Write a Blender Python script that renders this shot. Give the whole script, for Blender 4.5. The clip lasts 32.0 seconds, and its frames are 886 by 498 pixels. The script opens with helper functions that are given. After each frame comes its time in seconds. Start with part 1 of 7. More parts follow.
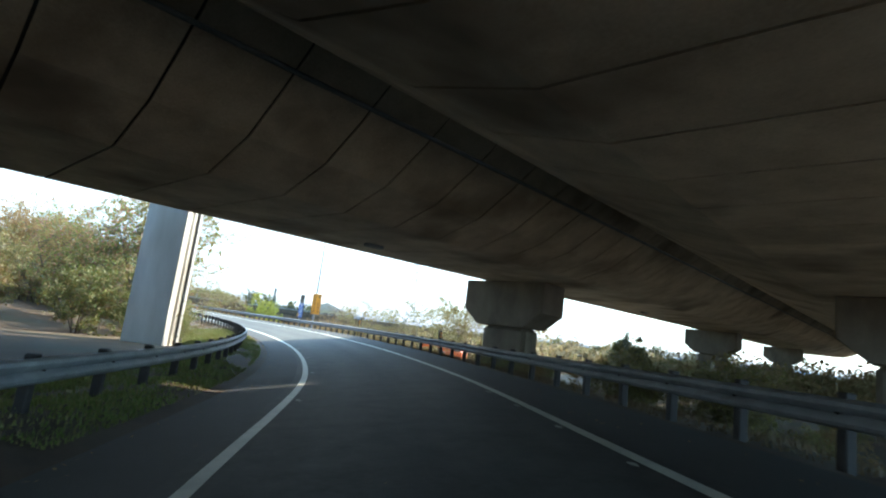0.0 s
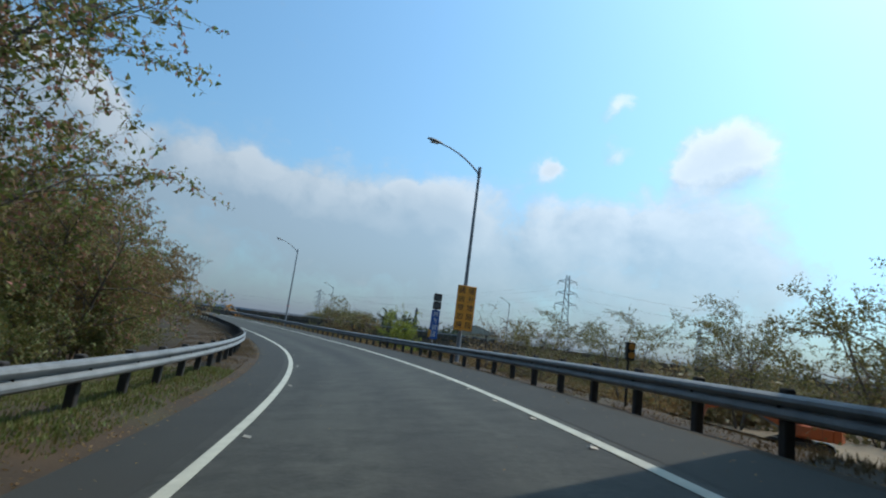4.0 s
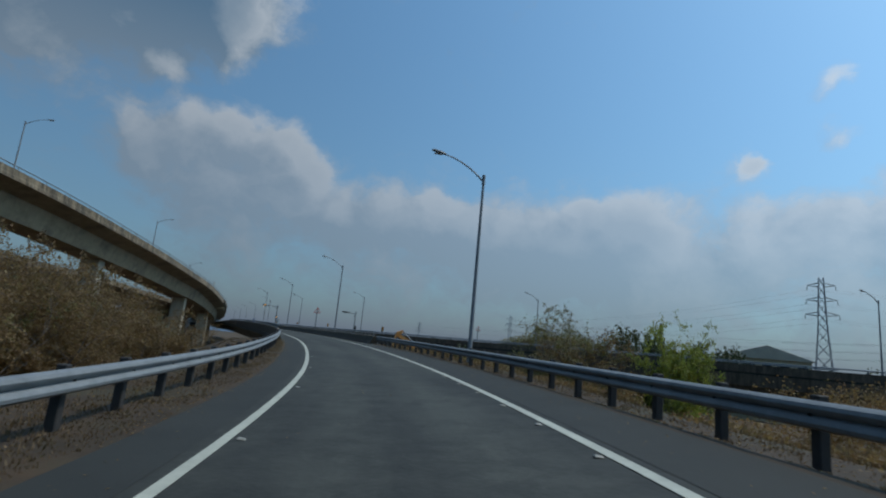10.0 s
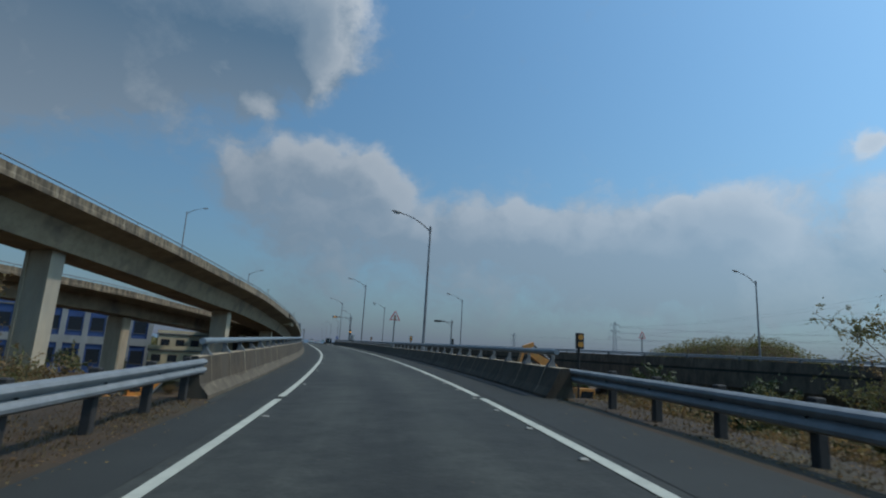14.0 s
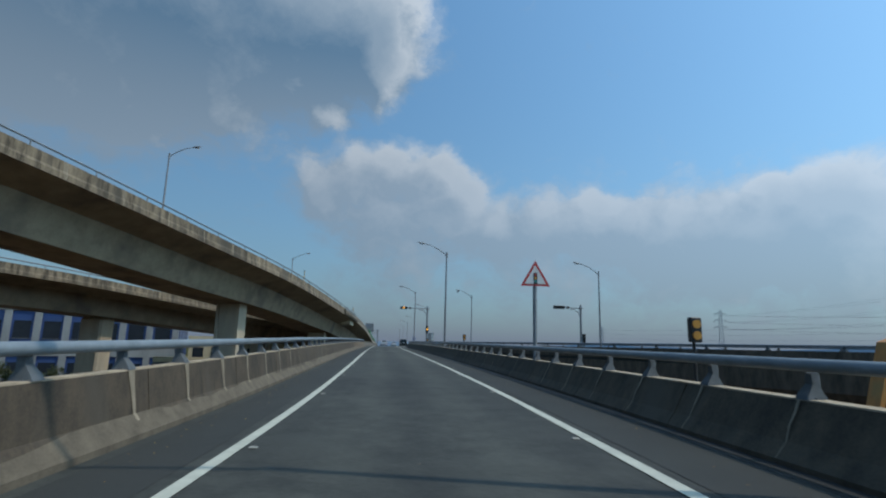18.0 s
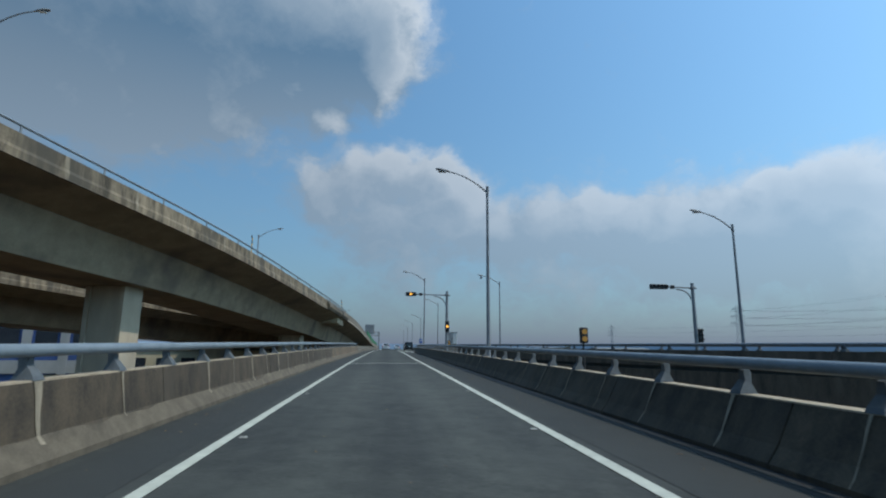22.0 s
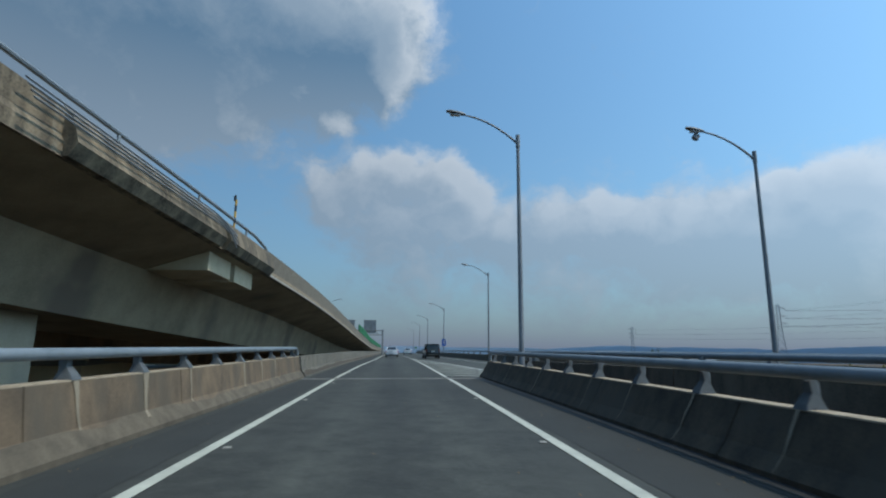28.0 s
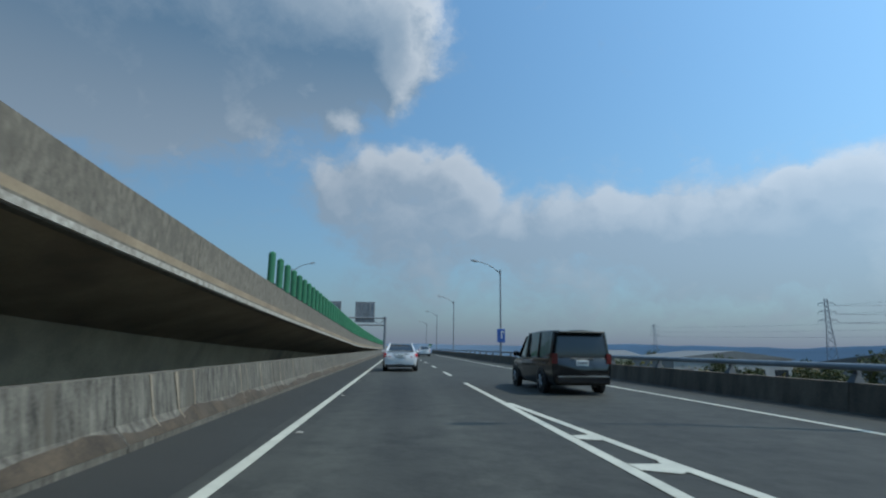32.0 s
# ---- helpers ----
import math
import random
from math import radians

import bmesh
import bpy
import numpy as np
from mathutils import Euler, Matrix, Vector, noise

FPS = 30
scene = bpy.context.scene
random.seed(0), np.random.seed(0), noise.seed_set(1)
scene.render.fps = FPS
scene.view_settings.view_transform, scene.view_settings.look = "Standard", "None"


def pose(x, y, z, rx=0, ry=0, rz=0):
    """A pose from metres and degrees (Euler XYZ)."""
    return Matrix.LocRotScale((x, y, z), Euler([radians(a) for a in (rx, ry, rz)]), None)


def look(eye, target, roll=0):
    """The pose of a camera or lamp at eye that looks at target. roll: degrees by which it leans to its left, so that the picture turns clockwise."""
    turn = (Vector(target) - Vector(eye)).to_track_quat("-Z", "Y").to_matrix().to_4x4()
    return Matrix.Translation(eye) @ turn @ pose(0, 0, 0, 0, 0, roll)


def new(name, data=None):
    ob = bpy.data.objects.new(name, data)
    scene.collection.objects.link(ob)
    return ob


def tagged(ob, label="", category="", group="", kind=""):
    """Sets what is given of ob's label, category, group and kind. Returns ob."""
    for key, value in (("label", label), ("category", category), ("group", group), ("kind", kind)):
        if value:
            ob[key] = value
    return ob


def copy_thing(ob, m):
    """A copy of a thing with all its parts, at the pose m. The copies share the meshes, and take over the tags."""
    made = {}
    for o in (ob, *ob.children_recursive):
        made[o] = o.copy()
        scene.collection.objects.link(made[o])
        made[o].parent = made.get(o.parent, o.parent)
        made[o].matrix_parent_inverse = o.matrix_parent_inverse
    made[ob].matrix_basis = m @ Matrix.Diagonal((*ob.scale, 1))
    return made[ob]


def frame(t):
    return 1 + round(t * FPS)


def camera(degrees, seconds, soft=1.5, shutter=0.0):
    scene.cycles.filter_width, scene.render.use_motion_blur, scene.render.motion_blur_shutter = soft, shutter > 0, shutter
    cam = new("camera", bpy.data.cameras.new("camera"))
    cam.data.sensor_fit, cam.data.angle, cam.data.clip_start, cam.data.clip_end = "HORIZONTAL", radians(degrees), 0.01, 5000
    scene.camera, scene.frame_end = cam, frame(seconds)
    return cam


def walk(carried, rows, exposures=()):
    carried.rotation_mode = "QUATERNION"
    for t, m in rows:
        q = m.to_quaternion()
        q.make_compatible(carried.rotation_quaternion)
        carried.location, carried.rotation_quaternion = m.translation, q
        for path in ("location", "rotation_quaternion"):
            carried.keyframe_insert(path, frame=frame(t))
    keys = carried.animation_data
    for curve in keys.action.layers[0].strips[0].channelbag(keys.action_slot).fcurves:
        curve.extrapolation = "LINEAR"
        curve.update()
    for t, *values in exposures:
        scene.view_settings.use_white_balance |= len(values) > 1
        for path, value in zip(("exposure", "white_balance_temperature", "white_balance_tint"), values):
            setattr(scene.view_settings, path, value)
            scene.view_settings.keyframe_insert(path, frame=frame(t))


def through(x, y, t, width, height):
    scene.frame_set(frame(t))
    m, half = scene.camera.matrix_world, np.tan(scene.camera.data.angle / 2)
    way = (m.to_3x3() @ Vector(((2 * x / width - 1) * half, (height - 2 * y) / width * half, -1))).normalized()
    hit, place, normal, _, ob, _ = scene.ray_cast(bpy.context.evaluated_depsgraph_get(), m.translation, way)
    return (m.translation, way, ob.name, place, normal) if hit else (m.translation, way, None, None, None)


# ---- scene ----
cam = camera(80.0, 32.0, soft=2.1, shutter=0.12)
PATH = [
    (0.0, -0.00, 0.00, 0.00, -22.79, 9.12, -7.07), (0.5, 1.32, 4.64, -0.05, -20.22, 9.18, -6.83),
    (1.0, 2.43, 9.06, -0.10, -17.77, 9.28, -6.62), (1.5, 3.27, 13.27, -0.14, -15.53, 9.37, -6.48),
    (2.0, 3.94, 17.28, -0.18, -13.56, 9.49, -6.48), (2.5, 4.42, 21.14, -0.20, -11.84, 9.63, -6.68),
    (3.0, 4.77, 24.92, -0.22, -10.24, 9.70, -7.04), (3.5, 5.03, 28.65, -0.23, -8.68, 9.78, -7.28),
    (4.0, 5.19, 32.36, -0.24, -7.13, 9.91, -7.34), (4.5, 5.25, 36.01, -0.25, -5.60, 10.01, -7.30),
    (5.0, 5.21, 39.57, -0.24, -4.08, 10.07, -7.23), (5.5, 5.09, 43.00, -0.24, -2.54, 10.09, -7.15),
    (6.0, 4.74, 46.29, -0.24, -0.96, 10.15, -7.02), (6.5, 4.39, 49.54, -0.25, 0.77, 10.12, -6.81),
    (7.0, 4.02, 52.81, -0.25, 2.63, 10.13, -6.60), (7.5, 3.52, 56.14, -0.26, 4.44, 10.12, -6.40),
    (8.0, 2.81, 59.53, -0.26, 6.30, 10.17, -6.21), (8.5, 1.99, 62.99, -0.26, 8.12, 10.33, -5.97),
    (9.0, 1.02, 66.52, -0.26, 9.96, 10.49, -5.74), (9.5, -0.08, 70.09, -0.24, 11.67, 10.53, -5.48),
    (10.0, -1.28, 73.73, -0.22, 13.32, 10.50, -5.32), (10.5, -2.55, 77.41, -0.18, 14.96, 10.53, -5.20),
    (11.0, -3.97, 81.11, -0.14, 16.41, 10.66, -5.06), (11.5, -5.50, 84.88, -0.08, 17.75, 10.94, -4.87),
    (12.0, -7.28, 88.69, -0.00, 18.90, 11.26, -4.60), (12.5, -9.16, 92.61, 0.08, 19.99, 11.22, -4.34),
    (13.0, -11.13, 96.58, 0.17, 21.01, 11.21, -3.98), (13.5, -13.14, 100.56, 0.26, 22.11, 11.11, -3.57),
    (14.0, -15.23, 104.50, 0.35, 23.21, 11.07, -3.21), (14.5, -17.38, 108.36, 0.43, 24.32, 11.02, -2.90),
    (15.0, -19.58, 112.15, 0.52, 25.44, 10.96, -2.66), (15.5, -21.83, 115.83, 0.59, 26.58, 10.90, -2.46),
    (16.0, -24.08, 119.41, 0.66, 27.72, 10.88, -2.25), (16.5, -26.40, 122.82, 0.72, 28.88, 10.61, -2.00),
    (17.0, -28.64, 126.07, 0.77, 29.92, 10.65, -1.71), (17.5, -30.75, 129.16, 0.82, 30.95, 10.65, -1.51),
    (18.0, -32.78, 132.05, 0.87, 31.74, 10.55, -1.44), (18.5, -34.75, 134.72, 0.91, 32.07, 10.60, -1.34),
    (19.0, -36.61, 137.22, 0.95, 32.15, 10.74, -1.22), (19.5, -38.39, 139.58, 0.99, 32.26, 10.67, -1.07),
    (20.0, -40.07, 141.85, 1.04, 32.41, 10.62, -0.91), (20.5, -41.73, 144.05, 1.07, 32.38, 10.70, -0.76),
    (21.0, -43.36, 146.22, 1.11, 32.27, 10.75, -0.61), (21.5, -44.98, 148.41, 1.16, 32.25, 10.74, -0.53),
    (22.0, -46.66, 150.63, 1.21, 32.17, 10.73, -0.42), (22.5, -48.40, 152.94, 1.26, 32.23, 10.66, -0.37),
    (23.0, -50.28, 155.30, 1.30, 32.21, 10.67, -0.33), (23.5, -52.20, 157.84, 1.34, 32.35, 10.80, -0.31),
    (24.0, -54.24, 160.52, 1.38, 32.62, 10.70, -0.32), (24.5, -56.54, 163.27, 1.42, 32.61, 10.64, -0.39),
    (25.0, -58.94, 166.32, 1.47, 32.67, 10.69, -0.41), (25.5, -61.52, 169.60, 1.51, 32.75, 10.79, -0.39),
    (26.0, -64.29, 173.11, 1.56, 32.80, 10.91, -0.34), (26.5, -67.22, 176.81, 1.62, 32.82, 10.99, -0.28),
    (27.0, -70.30, 180.67, 1.67, 32.80, 10.97, -0.24), (27.5, -73.46, 184.69, 1.71, 32.81, 10.96, -0.34),
    (28.0, -76.71, 188.83, 1.75, 32.85, 10.95, -0.52), (28.5, -80.03, 193.07, 1.80, 32.94, 11.04, -0.62),
    (29.0, -83.45, 197.37, 1.85, 32.99, 11.12, -0.56), (29.5, -86.98, 201.80, 1.90, 33.14, 11.08, -0.48),
    (30.0, -90.58, 206.42, 1.95, 33.24, 11.10, -0.50), (30.5, -94.33, 211.21, 1.99, 33.41, 11.00, -0.66),
    (31.0, -98.28, 216.13, 2.02, 33.47, 10.96, -0.73), (31.5, -102.38, 221.23, 2.03, 33.53, 10.73, -0.73),
    (32.0, -106.62, 226.51, 2.04, 33.54, 10.69, -0.71),
]
walk(cam, [(t, pose(x, y, z, 90 + p, r, w)) for t, x, y, z, w, p, r in PATH],
     [(0.0, 2.42, 7000, 12), (0.9, 2.95, 6900, 12), (1.5, 2.95, 6850, 12), (2.2, 2.6, 6800, 11), (2.7, 1.8, 7200, 10), (3.2, 0.95, 7250, 9), (3.8, 0.22, 6800, 10), (5.5, -0.54, 6500, 11), (12.0, -0.57, 6500, 11), (16.0, -0.32, 6500, 11), (24.0, -0.10, 6500, 11), (32.0, -0.11, 6500, 11)])

# ---- world and sun ----
SUN_AZ, SUN_EL = radians(71), radians(56)          # azimuth from +y towards +x


def build_world():
    w = bpy.data.worlds.new("world")
    scene.world = w
    w.use_nodes = True
    nt = w.node_tree
    nt.nodes.clear()
    N, K = nt.nodes.new, nt.links.new
    out = N("ShaderNodeOutputWorld")
    bg = N("ShaderNodeBackground")
    sky = N("ShaderNodeTexSky")
    sky.sky_type = "NISHITA"
    sky.sun_disc = False
    sky.sun_elevation, sky.sun_rotation = SUN_EL, SUN_AZ
    sky.air_density, sky.dust_density, sky.ozone_density = 1.0, 1.2, 2.0
    geo = N("ShaderNodeTexCoord")
    sep = N("ShaderNodeSeparateXYZ")
    K(geo.outputs["Generated"], sep.inputs[0])

    def math_(op, a, b=0.0, clamp=False):
        m = N("ShaderNodeMath")
        m.operation, m.use_clamp = op, clamp
        for i, v in enumerate((a, b)):
            if isinstance(v, (int, float)):
                m.inputs[i].default_value = v
            else:
                K(v, m.inputs[i])
        return m.outputs[0]

    # clouds: banks at fixed directions, broken up by noise and lit from the sun's side
    HEAVY = [((-0.828, 0.237, 0.529), 0.25, 0.9), ((-0.758, 0.388, 0.524), 0.20, 0.8), ((-0.675, 0.514, 0.529), 0.15, 0.8), ((-0.602, 0.598, 0.53), 0.10, 0.7),
             ((-0.562, 0.67, 0.489), 0.06, 0.7), ((-0.530, 0.65, 0.554), 0.07, 0.7), ((-0.76, 0.488, 0.428), 0.06, 0.32), ((-0.853, 0.283, 0.439), 0.12, 0.28)]
    HEAP = [((-0.689, 0.662, 0.297), 0.045, 0.5), ((-0.632, 0.705, 0.321), 0.045, 0.55), ((-0.574, 0.748, 0.334), 0.045, 0.6), ((-0.518, 0.789, 0.33), 0.045, 0.6), ((-0.47, 0.832, 0.295), 0.04, 0.45),
            ((-0.675, 0.695, 0.249), 0.06, 0.4), ((-0.595, 0.761, 0.258), 0.07, 0.45), ((-0.509, 0.825, 0.244), 0.06, 0.45), ((-0.434, 0.874, 0.218), 0.05, 0.5), ((-0.356, 0.906, 0.231), 0.05, 0.55),
            ((-0.278, 0.931, 0.237), 0.055, 0.55), ((-0.202, 0.957, 0.207), 0.06, 0.5), ((-0.125, 0.97, 0.21), 0.06, 0.5), ((-0.054, 0.979, 0.198), 0.06, 0.5), ((0.014, 0.978, 0.208), 0.055, 0.55),
            ((0.07, 0.972, 0.222), 0.055, 0.6), ((0.122, 0.964, 0.234), 0.055, 0.6), ((-0.607, 0.78, 0.154), 0.13, 0.5), ((-0.379, 0.914, 0.143), 0.13, 0.5), ((-0.146, 0.98, 0.134), 0.13, 0.5),
            ((0.055, 0.989, 0.138), 0.13, 0.5), ((0.25, 0.95, 0.12), 0.13, 0.5), ((0.44, 0.89, 0.12), 0.13, 0.5), ((0.60, 0.79, 0.13), 0.13, 0.45)]
    WISPS = [((-0.032, 0.975, 0.222), 0.07, 0.5), ((0.121, 0.976, 0.179), 0.08, 0.45), ((0.282, 0.935, 0.215), 0.06, 0.5), ((0.373, 0.897, 0.236), 0.05, 0.5), ((0.461, 0.853, 0.245), 0.06, 0.5),
             ((0.472, 0.812, 0.342), 0.035, 0.6), ((0.509, 0.783, 0.356), 0.04, 0.65), ((0.545, 0.753, 0.367), 0.05, 0.65), ((0.538, 0.812, 0.226), 0.09, 0.45), ((0.368, 0.823, 0.433), 0.024, 0.5),
             ((0.376, 0.849, 0.372), 0.024, 0.48), ((0.271, 0.903, 0.334), 0.022, 0.48), ((0.259, 0.907, 0.331), 0.028, 0.4), ((-0.647, 0.653, 0.394), 0.03, 0.35), ((-0.665, 0.634, 0.394), 0.022, 0.33), ((-0.1, 0.9, 0.6), 0.3, 0.12)]

    def density(plain, torn):
        curl, push = N("ShaderNodeTexNoise"), N("ShaderNodeVectorMath")
        curl.inputs["Scale"].default_value, curl.inputs["Detail"].default_value, curl.inputs["Roughness"].default_value = 9.0, 6, 0.55
        K(plain, curl.inputs["Vector"])
        push.operation = "MULTIPLY_ADD"
        push.inputs[1].default_value = (0.10, 0.10, 0.10)
        K(curl.outputs["Color"], push.inputs[0])
        home = N("ShaderNodeVectorMath")
        home.operation = "SUBTRACT"
        home.inputs[1].default_value = (0.05, 0.05, 0.05)
        K(plain, home.inputs[0])
        K(home.outputs[0], push.inputs[2])
        vector = push.outputs[0]
        big, fine = N("ShaderNodeTexNoise"), N("ShaderNodeTexNoise")
        big.inputs["Scale"].default_value, big.inputs["Detail"].default_value = 6.0, 9
        big.inputs["Roughness"].default_value = 0.56
        fine.inputs["Scale"].default_value, fine.inputs["Detail"].default_value = 22, 7
        fine.inputs["Roughness"].default_value = 0.6
        stretch = N("ShaderNodeMapping")
        stretch.inputs["Scale"].default_value = (1, 1, 1.6)
        K(vector, stretch.inputs[0])
        K(stretch.outputs[0], big.inputs["Vector"])
        K(stretch.outputs[0], fine.inputs["Vector"])
        total = math_("ADD", math_("MULTIPLY", math_("SUBTRACT", big.outputs[0], 0.5), 0.55), math_("MULTIPLY", math_("SUBTRACT", fine.outputs[0], 0.5), torn))
        for d, size, weight in HEAVY + HEAP + WISPS:
            dist = N("ShaderNodeVectorMath")
            dist.operation = "DISTANCE"
            K(vector, dist.inputs[0])
            dist.inputs[1].default_value = Vector(d).normalized()
            q = math_("MULTIPLY", dist.outputs["Value"], 1 / size)
            total = math_("ADD", total, math_("MULTIPLY", math_("EXPONENT", math_("MULTIPLY", math_("MULTIPLY", q, q), -1.0)), weight))
        return total

    here = density(geo.outputs["Generated"], 0.62)
    body = density(geo.outputs["Generated"], 0.30)
    shift = N("ShaderNodeVectorMath")
    shift.operation = "ADD"
    shift.inputs[1].default_value = (0.034, 0.012, 0.026)
    K(geo.outputs["Generated"], shift.inputs[0])
    sunward = density(shift.outputs[0], 0.30)
    edge = N("ShaderNodeMapRange")
    edge.interpolation_type = "SMOOTHSTEP"
    edge.inputs[1].default_value, edge.inputs[2].default_value = 0.14, 0.66
    K(here, edge.inputs[0])
    low = N("ShaderNodeMapRange")                       # clouds dissolve in the haze low down
    low.inputs[1].default_value, low.inputs[2].default_value = 0.05, 0.40
    low.inputs[3].default_value, low.inputs[4].default_value = 0.55, 0.84
    K(sep.outputs[2], low.inputs[0])
    cover = math_("MULTIPLY", edge.outputs[0], low.outputs[0], True)
    lit = N("ShaderNodeMapRange")
    lit.inputs[1].default_value, lit.inputs[2].default_value = -0.10, 0.36
    K(math_("SUBTRACT", body, sunward), lit.inputs[0])
    thick = N("ShaderNodeMapRange")
    thick.inputs[1].default_value, thick.inputs[2].default_value = 0.5, 1.5
    thick.inputs[3].default_value, thick.inputs[4].default_value = 1.0, 0.35
    K(body, thick.inputs[0])
    ramp = N("ShaderNodeValToRGB")
    ramp.color_ramp.elements[0].position, ramp.color_ramp.elements[0].color = 0.0, (0.126, 0.232, 0.350, 1)
    ramp.color_ramp.elements[1].position, ramp.color_ramp.elements[1].color = 1.0, (0.72, 0.79, 0.84, 1)
    ramp.color_ramp.elements.new(0.45).color = (0.35, 0.45, 0.54, 1)
    soft = N("ShaderNodeMapRange")                      # low clouds are evenly lit through the haze
    soft.inputs[1].default_value, soft.inputs[2].default_value = 0.30, 0.50
    soft.inputs[3].default_value, soft.inputs[4].default_value = 0.50, 0.0
    K(sep.outputs[2], soft.inputs[0])
    relief = math_("MULTIPLY", lit.outputs[0], math_("SUBTRACT", 1.0, math_("MULTIPLY", soft.outputs[0], 1.0)))
    K(math_("ADD", math_("MULTIPLY", relief, thick.outputs[0]), soft.outputs[0]), ramp.inputs[0])
    mix = N("ShaderNodeMix")
    mix.data_type = "RGBA"
    K(cover, mix.inputs[0])
    tint = N("ShaderNodeMix")
    tint.data_type, tint.blend_type = "RGBA", "MULTIPLY"
    tint.inputs[0].default_value = 1.0
    K(sky.outputs[0], tint.inputs[6])
    tint.inputs[7].default_value = (1.32, 1.92, 1.97, 1)
    K(tint.outputs[2], mix.inputs[6])
    boost = N("ShaderNodeMix")
    boost.data_type, boost.blend_type, boost.clamp_result = "RGBA", "MULTIPLY", False
    boost.inputs[0].default_value = 1.0
    K(ramp.outputs[0], boost.inputs[6])
    boost.inputs[7].default_value = (10, 10, 10, 1)
    K(boost.outputs[2], mix.inputs[7])
    # haze over the horizon
    toward = N("ShaderNodeVectorMath")                  # the sky brightens towards the sun's side
    toward.operation = "DOT_PRODUCT"
    K(geo.outputs["Generated"], toward.inputs[0])
    toward.inputs[1].default_value = (math.sin(SUN_AZ) * math.cos(SUN_EL), math.cos(SUN_AZ) * math.cos(SUN_EL), math.sin(SUN_EL))

    def glowing(colour, least, most):
        glow = N("ShaderNodeMapRange")
        glow.inputs[1].default_value, glow.inputs[2].default_value = -0.25, 0.80
        glow.inputs[3].default_value, glow.inputs[4].default_value = least, most
        K(toward.outputs["Value"], glow.inputs[0])
        scaled = N("ShaderNodeVectorMath")
        scaled.operation = "SCALE"
        if isinstance(colour, tuple):
            scaled.inputs[0].default_value = colour
        else:
            K(colour, scaled.inputs[0])
        K(glow.outputs[0], scaled.inputs["Scale"])
        return scaled.outputs[0]

    haze = N("ShaderNodeMix")
    haze.data_type = "RGBA"
    up = math_("MAXIMUM", sep.outputs[2], 0.0)
    K(math_("MULTIPLY", math_("EXPONENT", math_("MULTIPLY", up, -6.2)), 0.96), haze.inputs[0])
    K(glowing(mix.outputs[2], 0.60, 1.30), haze.inputs[6])
    K(glowing((2.30, 2.86, 4.05), 0.72, 0.90), haze.inputs[7])
    K(haze.outputs[2], bg.inputs[0])
    bg.inputs[1].default_value = 0.105
    K(bg.outputs[0], out.inputs[0])


build_world()
sun = new("sun", bpy.data.lights.new("sun", "SUN"))
sun.data.energy, sun.data.angle, sun.data.color = 2.85, radians(0.6), (1.0, 0.94, 0.83)
sun.matrix_basis = look((math.sin(SUN_AZ) * math.cos(SUN_EL) * 100, math.cos(SUN_AZ) * math.cos(SUN_EL) * 100, math.sin(SUN_EL) * 100), (0, 0, 0))


